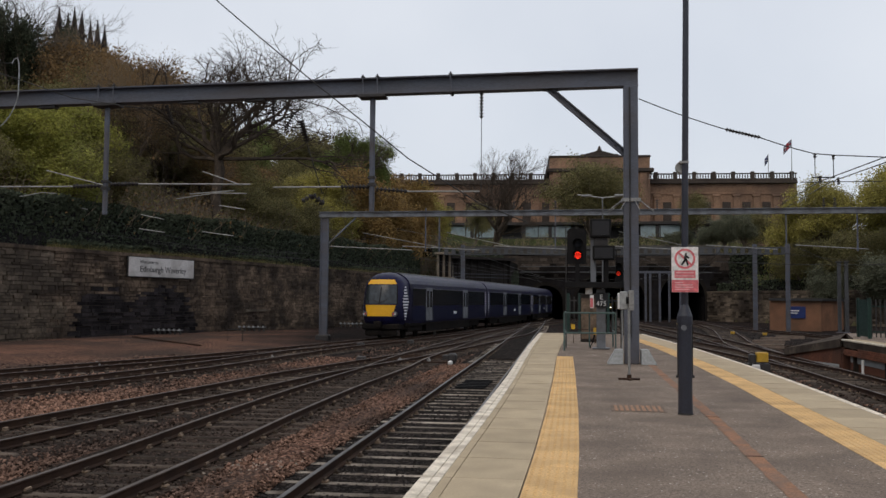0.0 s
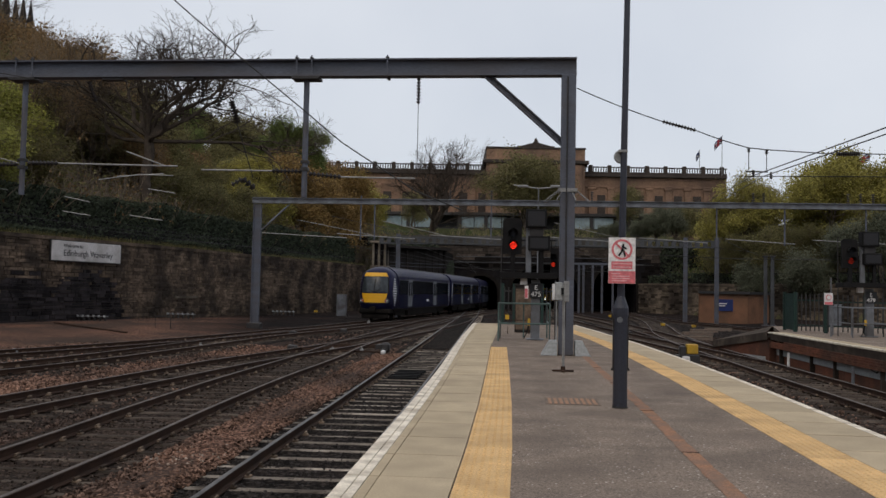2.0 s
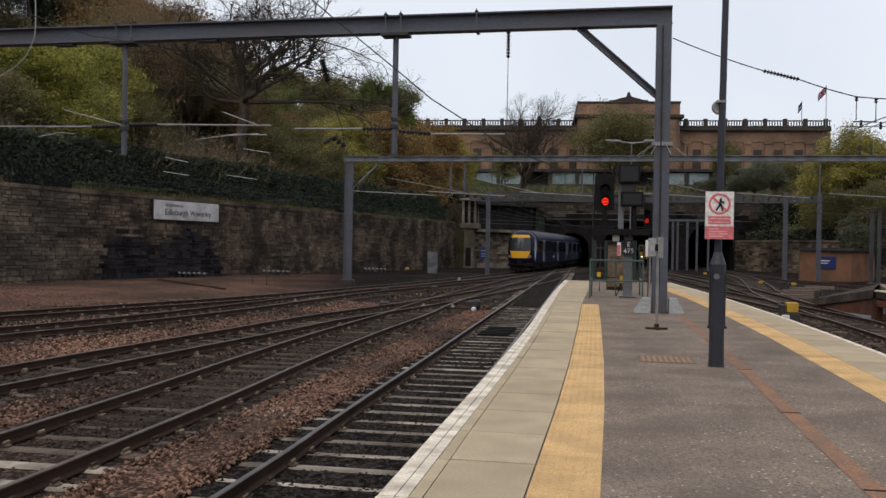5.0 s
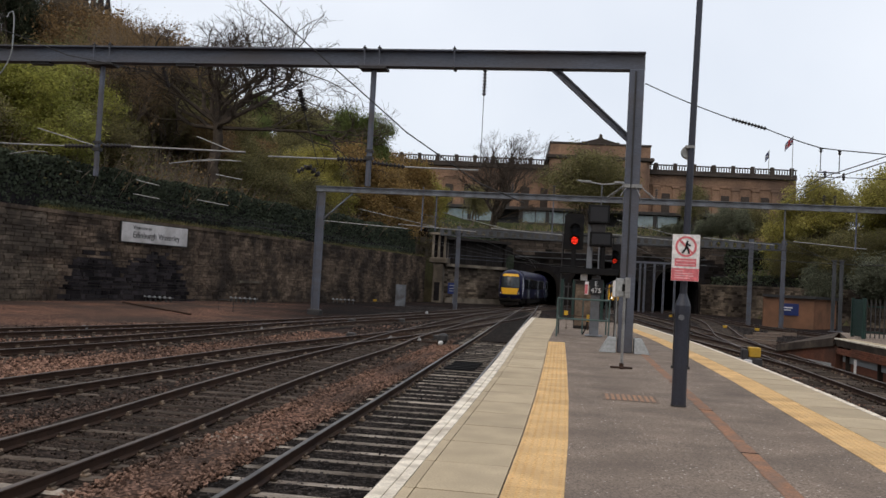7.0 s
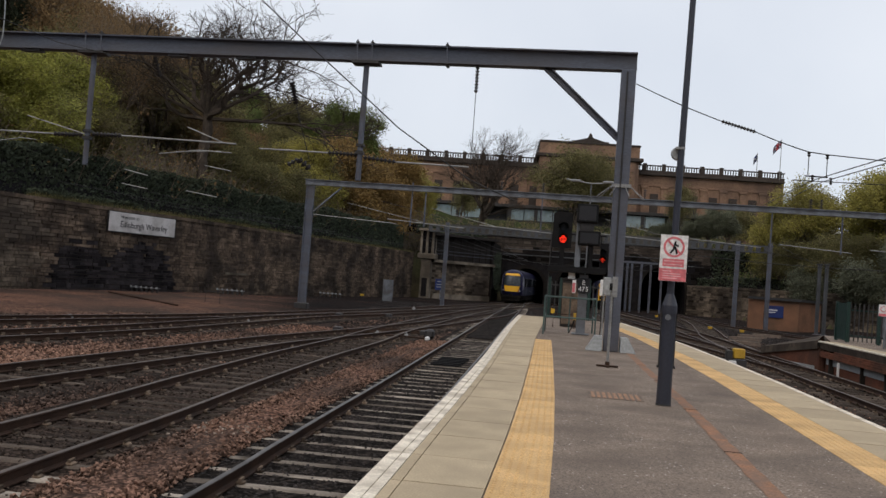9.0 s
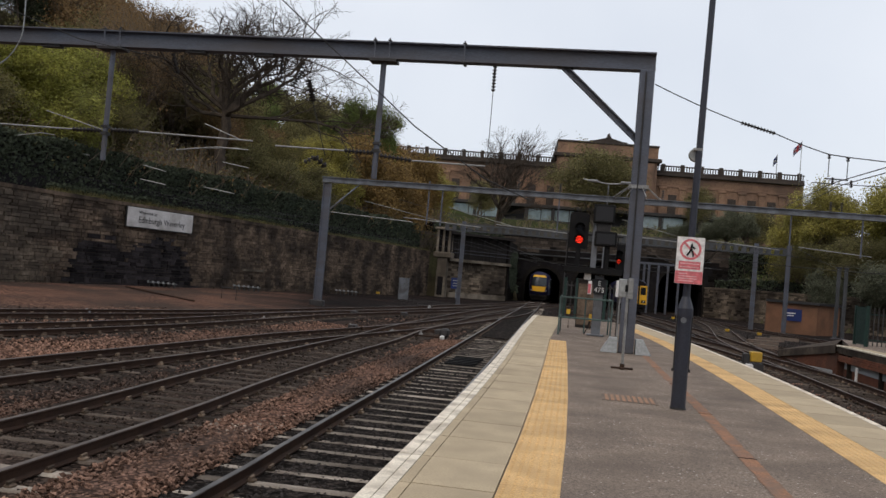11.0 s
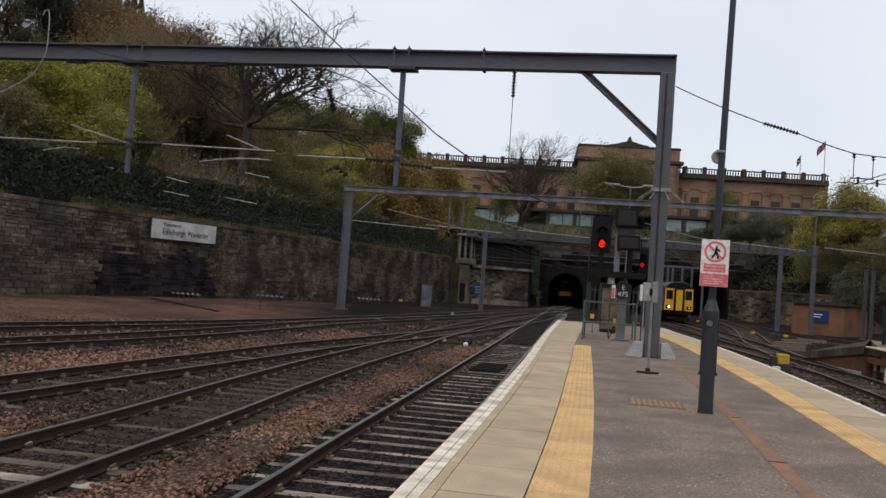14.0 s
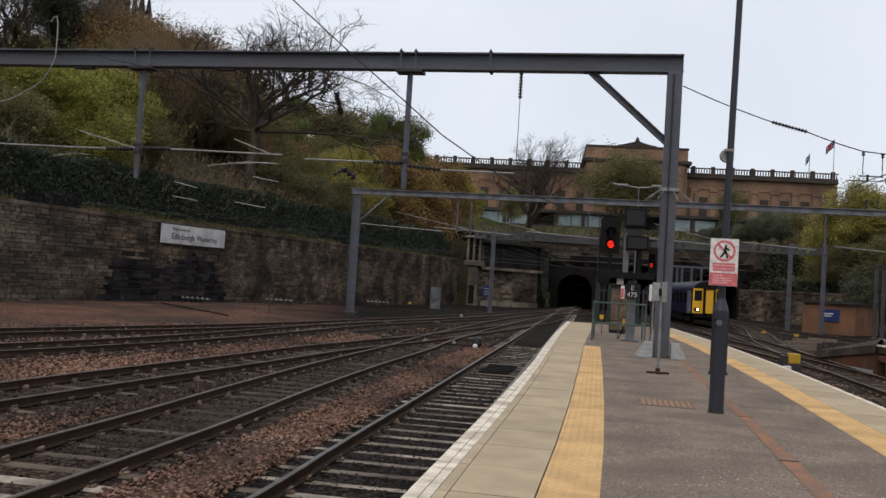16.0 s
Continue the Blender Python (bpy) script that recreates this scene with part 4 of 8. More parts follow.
for k in range(22):
    x = -17.5 + k * 1.6
    part("parapet_panel", Shape().box(x, PORTAL_Y, TOPZ + 0.25, x + 1.3, PORTAL_Y + 0.15, TOPZ + 1.35), M_PARAPET, par)
    part("parapet_post", Shape().box(x + 1.3, PORTAL_Y - 0.08, TOPZ + 0.25, x + 1.6, PORTAL_Y + 0.25, TOPZ + 1.45, c=0.02), M_PARAPET, par)

M_GALLERY = mat("dark_stained_timber", (0.032, 0.027, 0.025), (0.022, 0.019, 0.018), 0.8, scale=2, fine=20)
# ---- pavilion on the wall's end, with its glazed gallery ----
pav = thing("wall_pavilion", (-17, 107.6, -1.2), "pale stone pier with a columned turret beside a timber gallery", "building")
part("pier", Shape().box(-17.6, 107.0, -1.3, -16.4, 109.2, 3.9, c=0.08), M_PALESTONE, pav)
part("pier_cap", Shape().box(-18.1, 106.8, 3.6, -15.9, 109.4, 4.3, c=0.1), M_PALESTONE, pav)
for x in (-17.72, -17.0, -16.28):
    part("column", Shape().tube((x, 107.1, 4.3), (x, 107.1, 7.0), 0.17, 0.14, n=10), M_PALESTONE, pav)
    part("column", Shape().tube((x, 109.0, 4.3), (x, 109.0, 7.0), 0.17, 0.14, n=10), M_PALESTONE, pav)
# near-black box stands in for the shade behind the columns
part("turret_core", Shape().box(-17.6, 107.4, 4.3, -16.4, 108.8, 7.0), M_DARKFILL, pav)
part("turret_roof", Shape().box(-18.15, 106.8, 7.0, -15.9, 109.4, 7.3, c=0.06), M_PALESTONE, pav)
GA, GB = Vector((-16.5, 108.5, 0)), Vector((-9.9, 115.6, 0))
gd = (GB - GA).normalized()
gm = Matrix.Translation((GA.x, GA.y, 0)) @ Matrix.Rotation(math.atan2(gd.y, gd.x), 4, "Z")
glen = (GB - GA).length
part("lower_wall", Shape().box(0, 0, -1.3, glen, 0.8, 3.3, m=gm), M_MORTAR, pav)
rng = random.Random(12)
ashlar = Shape().box(0, 0, 0, 1, 1, 1).mesh("stone", M_GARDENWALL)
for r in range(15):
    x = 0.0
    while x < glen - 0.1:
        l = rng.uniform(0.5, 0.9)
        x1, proud = min(x + l, glen) - 0.015, 0.05 * rng.random() + 0.02
        ob = new("stone", ashlar)
        ob.parent = pav
        ob.matrix_basis = Matrix.Translation(-Vector(BASE[pav.name])) @ gm @ Matrix.Translation((x + 0.015, -proud, -1.2 + r * 0.3 + 0.012)) @ Matrix.Diagonal((x1 - x - 0.015, proud + 0.02, 0.276, 1))
        x += l
part("gallery_sill", Shape().box(-0.2, -0.7, 3.3, glen + 0.2, 0.8, 3.65, m=gm), M_PALESTONE, pav)
part("gallery_back", Shape().box(0, 0.15, 3.65, glen, 0.5, 6.6, m=gm), M_GALLERY, pav)
for k in range(10):
    x = glen * k / 9
    part("gallery_post", Shape().box(x - 0.06 - 0.04 * (k % 3 == 0), -0.45, 3.65, x + 0.06 + 0.04 * (k % 3 == 0), -0.25, 6.6, m=gm), M_GALLERY, pav)
for z_ in (4.35, 4.75):
    part("gallery_rail", Shape().box(0, -0.5, z_, glen, -0.45, z_ + 0.05, m=gm), M_BEAM, pav)
part("gallery_roof", Shape().box(-0.5, -1.0, 6.6, glen + 0.4, 1.2, 6.9, m=gm), M_GALLERY, pav)
part("wall_plinth", Shape().box(0.3, -0.25, -1.3, glen, 0.0, -0.5, m=gm), M_PALESTONE, pav)
part("return_wall", Shape().box(-10.5, 115.9, -1.3, -9.6, 127.9, 6.6), M_PORTALSTONE, pav)
# flat near-black panel stands in for the shade inside a doorway
part("doorway", Shape().box(-17.35, 106.94, -0.9, -16.7, 107.02, 1.3), M_DARKFILL, pav)


# ---- overhead line gantries ----
def insulator(p, q, r, count, label="ribbed brown insulator string", group="overhead insulators"):
    a, b = Vector(p), Vector(q)
    ob = thing("insulator", tuple(a), label, "insulator", group=group)
    part("ribbed_body", Shape().beads(a, b, r, count), M_CERAMIC, ob)
    return ob


GY1 = 20.2
g1 = thing("overhead_gantry", (1.0, GY1, 0), "grey steel portal gantry with a braced column on concrete feet", "gantry")
def tilt_z(x):
    return 6.655 - 0.003 * (1.17 - x)
beam_pts = [(x, GY1, tilt_z(x)) for x in (-40, 1.18)]
part("beam", Shape().sweep([(-0.15, 0), (0.15, 0), (0.15, -0.03), (0.02, -0.045), (0.02, -0.34), (0.15, -0.36), (0.15, -0.4), (-0.15, -0.4), (-0.15, -0.36), (-0.02, -0.34), (-0.02, -0.045), (-0.15, -0.03)], beam_pts), M_BEAM, g1)
part("column", Shape().box(0.85, GY1 - 0.17, 0.0, 1.17, GY1 + 0.17, 6.255, c=0.012), M_BEAM, g1)
bm4 = Matrix.Translation((0.9, GY1, 4.72)) @ Matrix.Rotation(math.atan2(-1.72, 1.54), 4, "Y")
kb = part("knee_brace", Shape().box(-0.07, -0.08, -0.06, -0.045, 0.08, 2.32, m=bm4).box(0.045, -0.08, -0.06, 0.07, 0.08, 2.32, m=bm4).box(-0.045, -0.012, -0.06, 0.045, 0.012, 2.32, m=bm4), M_BEAM, g1)
for u in (0.12, 0.3, 2.0, 2.18):
    part("bolt", Shape().tube((0, -0.03, u), (0, -0.012, u), 0.022, n=6), M_DARKSTEEL, kb, local=True).matrix_basis = Matrix.Translation((-1.0, -GY1, 0)) @ bm4
part("brace_plate", Shape().box(-0.98, GY1 - 0.12, tilt_z(-0.8) - 0.415, -0.62, GY1 + 0.12, tilt_z(-0.8) - 0.4), M_DARKSTEEL, kb)
for s in (-1, 1):
    foot = Shape()
    x = 1.01 + s * 0.2
    foot.add([(x, GY1 - 0.3, 0), (x + s * 0.34, GY1 - 0.3, 0), (x + s * 0.16, GY1 - 0.22, 0.32), (x, GY1 - 0.22, 0.32), (x, GY1 + 0.3, 0), (x + s * 0.34, GY1 + 0.3, 0), (x + s * 0.16, GY1 + 0.22, 0.32), (x, GY1 + 0.22, 0.32)],
             [(0, 1, 2, 3), (7, 6, 5, 4), (1, 5, 6, 2), (3, 2, 6, 7), (0, 4, 5, 1), (0, 3, 7, 4)])
    part("concrete_foot", foot, M_CABINET, g1, "sloped pale concrete foot block")
part("collar", Shape().box(0.8, GY1 - 0.21, 3.62, 1.22, GY1 + 0.21, 3.7), M_PALEWIRE, g1)
for k in range(8):
    a = k * math.pi / 4 + 0.3
    part("anti_climb_spike", Shape().tube((1.01 + 0.2 * math.cos(a), GY1 + 0.2 * math.sin(a), 3.68), (1.01 + 0.55 * math.cos(a), GY1 + 0.55 * math.sin(a), 3.4), 0.008), M_PALEWIRE, g1)
part("cable_clip", Shape().line([(0.98, GY1 - 0.2, 6.2), (0.98, GY1 - 0.2, 0.6)], 0.02), M_DARKSTEEL, g1)
for x in (-11.95, -11.55, -5.2, -4.85, -3.1):
    z_ = tilt_z(x)
    cl_ = part("clamp", Shape().box(x - 0.014, GY1 - 0.175, z_ - 0.44, x + 0.014, GY1 - 0.155, z_ + 0.07), M_BEAM, g1)
    part("clamp_rod", Shape().box(x - 0.014, GY1 + 0.155, z_ - 0.44, x + 0.014, GY1 + 0.175, z_ + 0.07), M_BEAM, cl_)
    for za in (0.002, -0.43):
        part("clamp_strap", Shape().box(x - 0.035, GY1 - 0.19, z_ + za, x + 0.035, GY1 + 0.19, z_ + za + 0.027), M_DARKSTEEL, cl_)
for x, zb in ((-11.78, 3.45), (-4.99, 3.45)):
    z_ = tilt_z(x)
    t_ = part("drop_tube", Shape().tube((x, GY1, z_ - 0.4), (x, GY1, zb), 0.066, n=12), M_BEAM, g1)
    part("clamp_plate", Shape().box(x - 0.32, GY1 - 0.2, z_ - 0.47, x + 0.32, GY1 + 0.2, z_ - 0.41), M_DARKSTEEL, t_)
    part("tube_clip", Shape().box(x - 0.085, GY1 - 0.085, 4.06, x + 0.085, GY1 + 0.085, 4.14), M_DARKSTEEL, t_)
    part("tube_clip", Shape().box(x - 0.085, GY1 - 0.085, 4.24, x + 0.085, GY1 + 0.085, 4.3), M_DARKSTEEL, t_)
for x, dx in ((-9.6, -0.2), (-13.4, -0.2), (-7.9, 0.0), (-17, 0)):
    z_ = tilt_z(x)
    part("hanger_plate", Shape().box(x - 0.25, GY1 - 0.1, z_ - 0.46, x + 0.25, GY1 + 0.1, z_ - 0.4), M_DARKSTEEL, g1)

# registration arms under the gantry
def arm(pts, name="registration_arm", r=0.021):
    ob = thing(name, tuple(pts[0]), "pale metal registration arm hung below the gantry", "wire support", group="registration arms")
    part("tube", Shape().line(pts, r, n=6), M_PALEWIRE, ob)
    return ob


yA = GY1
arm([(-16.5, yA, 4.2), (-12.65, yA, 4.16)])
arm([(-10.9, yA, 4.2), (-8.0, yA, 4.15), ])
arm([(-7.43, yA, 4.07), (-5.75, yA, 4.06)])
arm([(-4.13, yA, 3.93), (-2.43, yA, 3.91)])
arm([(-13.4, yA, 4.58), (-11.85, yA, 4.19)], r=0.015)
arm([(-14.1, yA, 3.92), (-13.5, yA, 4.02), (-13.1, yA, 3.99)], r=0.012)
arm([(-9.24, yA, 4.49), (-8.25, yA, 4.14)], r=0.015)
arm([(-9.9, yA, 3.82), (-8.9, yA, 3.95), (-8.1, yA, 3.93)], r=0.014)
for a, b in (((-12.65, yA, 4.16), (-11.9, yA, 4.17)), ((-11.65, yA, 4.2), (-10.9, yA, 4.2)), ((-5.75, yA, 4.06), (-5.05, yA, 4.05)), ((-4.9, yA, 4.0), (-4.13, yA, 3.93))):
    insulator(a, b, 0.062, 8)
insulator((-10.22, GY1, 6.15), (-10.04, GY1, 5.66), 0.06, 6)
insulator((-6.7, GY1, 3.72), (-6.45, GY1, 3.87), 0.07, 3)
insulator((-6.45, GY1, 3.87), (-6.15, GY1, 3.65), 0.09, 3)
for a, b in (((-32.2, 50, 7.2), (-30, 50, 6.8)), ((-26.5, 50, 6.45), (-25, 50, 6.15)), ((-26.6, 50, 5.6), (-24.95, 50, 5.36)), ((-22.55, 50, 5.4), (-20.6, 50, 5.13)), ((-21.5, 50, 6.95), (-19.9, 50, 6.7)), ((-23.4, 50, 7.66), (-20.6, 50, 7.83))):
    arm([a, b], r=0.03)
insulator((-2.39, GY1, 6.22), (-2.39, GY1, 5.62), 0.055, 8)
insulator((-7.47, GY1, 6.2), (-7.44, GY1, 5.68), 0.055, 7)
insulator((-6.92, GY1, 5.88), (-7.15, GY1, 5.5), 0.085, 7)
insulator((-6.76, GY1, 5.68), (-6.6, GY1, 5.16), 0.085, 8)

# droppers and wires
def wire(pts, r=0.012, label="thin dark overhead wire", name="overhead_wire", material=None):
    ob = thing(name, tuple(pts[0]), label, "wire", group="overhead wires")
    part("strand", Shape().line(pts, r, n=4), material or M_WIRE, ob)
    return ob


def sag(p, q, drop, n=10):
    p, q = Vector(p), Vector(q)
    return [p.lerp(q, k / n) - Vector((0, 0, 4 * drop * (k / n) * (1 - k / n))) for k in range(n + 1)]


wire([(-2.39, GY1, 5.62), (-2.39, GY1, 4.55), (-2.4, GY1, 3.95)], 0.008)
wire([(-11.4, 18, 10.9), (-7.93, 18, 7.87), (-6.97, 18, 7.05), (-5.81, 18, 6.08), (-4.47, 18, 5.0), (-3.69, 18, 4.36), (-2.14, 18, 3.37), (-1.2, 18, 3.0)], 0.013, "diagonal dark feeder cable slung under the gantry")
wire([(-7.47, GY1, 6.2), (-6.75, GY1, 5.85), (-6.62, GY1, 5.18), (-6.2, GY1, 3.9)], 0.01)
wire([(-7.44, GY1, 5.68), (-6.95, GY1, 5.82), (-6.6, GY1, 6.2)], 0.012)
wire(along([(-14.3, 20.0, 7.28), (-14.23, 20.0, 7.42), (-14.13, 20.0, 7.37), (-14.1, 20.0, 6.88), (-14.14, 20.0, 6.31), (-14.44, 20.0, 5.8), (-14.89, 20.0, 5.5), (-15.5, 20.0, 5.24), (-16.8, 20.0, 5.0)], 0.12), 0.017, "pale looped cable on the gantry", "cable_loop", M_CABINET)
wire([(-19, 19.9, 8.4), (-15.64, 19.9, 7.38), (-14.0, 19.9, 6.83), (-12.56, 19.9, 6.33), (-10.43, 19.9, 5.97)], 0.011)
wire([(-16.5, 20.1, 7.4), (-14.3, 20.1, 7.32)], 0.01)
insulator((-15.78, GY1, 7.4), (-15.73, GY1, 6.84), 0.055, 7)
# strain wire off the column
wire(sag((1.2, GY1, 5.98), (3.12, GY1 + 0.2, 5.27), 0.03), 0.012)
insulator((3.12, GY1 + 0.2, 5.27), (3.86, GY1 + 0.2, 5.07), 0.05, 11, "long ribbed strain insulator in the span wire")
wire(sag((3.86, GY1 + 0.2, 5.07), (5.04, GY1 + 0.3, 4.7), 0.02), 0.012)
wire([(5.04, GY1 + 0.3, 4.7), (5.43, GY1 + 0.3, 4.66), (6.9, GY1 + 0.3, 4.57)], 0.012)
insulator((6.94, GY1 + 0.3, 4.57), (7.45, GY1 + 0.3, 4.58), 0.06, 11, "long ribbed strain insulator in the span wire")
wire([(7.45, GY1 + 0.3, 4.58), (16, GY1 + 0.5, 4.5)], 0.012)
for x, z_ in ((5.04, 4.7), (5.43, 4.66)):
    insulator((x, GY1 + 0.3, z_), (x, GY1 + 0.3, z_ - 0.1), 0.045, 2)
    wire([(x, GY1 + 0.3, z_), (x, GY1 + 0.3, z_ - 0.5)], 0.011)
    insulator((x + 0.1, GY1 + 0.3, z_ - 0.5), (x + 0.1, GY1 + 0.3, z_ - 0.66), 0.04, 3)
wire([(4.98, GY1 + 0.3, 4.17), (5.46, GY1 + 0.3, 4.16)], 0.015)
for x, x_far in ((5.1, 10.96), (5.36, 11.55)):
    wire([(x_far, 54, 6.95), (x, GY1 + 0.3, 4.06), (x + 0.04, 14, 3.84), (x + 0.1, 4, 3.5)], 0.011)
wire([(4.73, GY1 + 0.35, 4.07), (6.2, GY1 + 0.35, 4.07), (7.4, GY1 + 0.35, 4.08), (12, GY1 + 0.35, 4.05)], 0.009)

GY2 = 54.0
g2 = thing("overhead_gantry", (-16.2, GY2, -1.1), "wide pale-grey steel portal gantry across all tracks", "gantry")
part("beam", Shape().sweep([(-0.15, 0), (0.15, 0), (0.15, -0.04), (0.02, -0.05), (0.02, -0.3), (0.15, -0.31), (0.15, -0.35), (-0.15, -0.35), (-0.15, -0.31), (-0.02, -0.3), (-0.02, -0.05), (-0.15, -0.04)], [(-16.55, GY2, 6.92), (45, GY2, 6.9)]), M_STEEL, g2)
for x, zt in ((-16.2, 6.53), (44.6, 6.53)):
    c_ = part("column", Shape().column(x, GY2, -1.2, zt, 0.5, 0.24, 0.06), M_BEAM, g2)
    part("base_plate", Shape().box(x - 0.42, GY2 - 0.3, -1.2, x + 0.42, GY2 + 0.3, -0.78, c=0.05), M_DARKSTEEL, c_)
    s = 1 if x < 0 else -1
    part("knee_brace", Shape().tube((x + s * 0.25, GY2, 4.9), (x + s * 2.0, GY2, 6.53), 0.06), M_STEEL, g2)
for x in (-9.75, -8.9, -1.8, 2.4, 3.0, 11.5, 15.4, 20.0):
    part("drop_post", Shape().box(x - 0.038, GY2 - 0.038, 4.4, x + 0.038, GY2 + 0.038, 7.1 if x < -9 else 6.56), M_BEAM, g2)
for x in (-1.8, -4.3, 4.2, 13.6, 14.2, 19, 19.7, 20.4):
    insulator((x, GY2, 6.88), (x, GY2, 7.5), 0.1, 5)
for a, b in ((-15.9, -10.6), (-11.2, -6.4), (-5.5, -0.5), (1, 5.5), (7, 11), (12, 16), (17, 23)):
    arm([(a, GY2, 4.75), (b, GY2, 4.5)], r=0.028)
for a, b in ((-13.8, -9), (-8.5, -4.4), (2, 6)):
    arm([(a, GY2 + 0.2, 5.6), (b, GY2 + 0.2, 4.7)], r=0.02)

# lattice gantry farther on
for a, b in (((-27, 44, 5.0), (-20, 60, 4.6)), ((-26, 50, 5.4), (-21, 66, 4.9)), ((-24, 46, 4.5), (-17, 64, 4.2)), ((-23, 60, 4.6), (-12, 88, 4.2)), ((-9, 56, 5.2), (-5, 110, 4.4)), ((2, 56, 5.4), (5, 118, 4.6)), ((9, 60, 5.3), (14, 118, 4.6)), ((12, 56, 5.0), (24, 84, 4.4)), ((8, 70, 6.0), (30, 84, 4.6)), ((5, 84, 5.5), (13, 118, 5.0)), ((-12, 56, 6.0), (-3, 82, 5.6))):
    wire(sag(a, b, 0.15, 6), 0.014, "thin pale tensioned wire above the tracks")
GY3 = 82.0
g3 = thing("lattice_gantry", (14.4, GY3, -1.1), "grey lattice girder gantry on steel masts", "gantry")
lat = Shape()
for z_ in (5.72, 6.28):
    lat.box(-13, GY3 - 0.05, z_ - 0.05, 17.8, GY3 + 0.05, z_ + 0.05)
    lat.box(-13, GY3 + 0.55, z_ - 0.05, 17.8, GY3 + 0.65, z_ + 0.05)
for k in range(44):
    x = -13 + k * 0.7
    lat.box(x, GY3 - 0.045, 5.77, x + 0.3, GY3 - 0.02, 6.23)
    lat.box(x, GY3 + 0.6, 5.77, x + 0.3, GY3 + 0.625, 6.23)
part("girder", lat, M_DARKGIRDER, g3)
for x in (-11.25, 14.75, 17.5):
    part("mast", Shape().column(x, GY3, -1.2, 6.58, 0.36, 0.24, 0.05), M_BEAM, g3)
for k, (y, x0, x1, z_) in enumerate(((66, -9, 8, 5.0), (96, -9, 14, 4.7), (112, -9, 14, 4.4), (72, 10, 24, 4.6))):
    wire(sag((x0, y, z_), (x1, y, z_ - 0.2), 0.15), 0.025, "pale span wire across the tracks")
g4 = thing("steel_frame", (11.5, 119, -1.1), "pale steel posts with a crossbeam before the far tunnel mouth", "gantry")
for x in (7.7, 8.3, 9.5, 10.7, 12.1):
    part("post", Shape().column(x, 119, -1.2, 5.2, 0.26, 0.2, 0.06), M_BEAM, g4)
part("crossbeam", Shape().box(6.6, 118.9, 5.2, 13.0, 119.1, 5.45), M_BEAM, g4)
for x in (21.75, 22.35):
    mst = thing("line_mast", (x, 82, -1.1), "grey steel overhead line mast", "mast", group="line masts")
    part("shaft", Shape().column(x, 82, -1.2, 4.95, 0.28, 0.2, 0.05), M_DARKGIRDER, mst)
    part("base_plate", Shape().box(x - 0.28, 81.8, -1.2, x + 0.28, 82.2, -1.08, c=0.02), M_BEAM, mst)
    part("top_bracket", Shape().box(x - 0.24, 81.88, 4.95, x + 0.24, 82.12, 5.08, c=0.02), M_DARKSTEEL, mst)

# running wires over the tracks
for tr_, z_ in ((T1, 3.9), (T2, 4.0), (T5, 4.1), (T4, 4.05), (T7, 3.9)):
    pts = along([(x, y, z_) for x, y in tr_ if y > 52], 6.0)
    wire([p for p in pts if p.y < 127], 0.009, "contact wire above a track", "contact_wire")


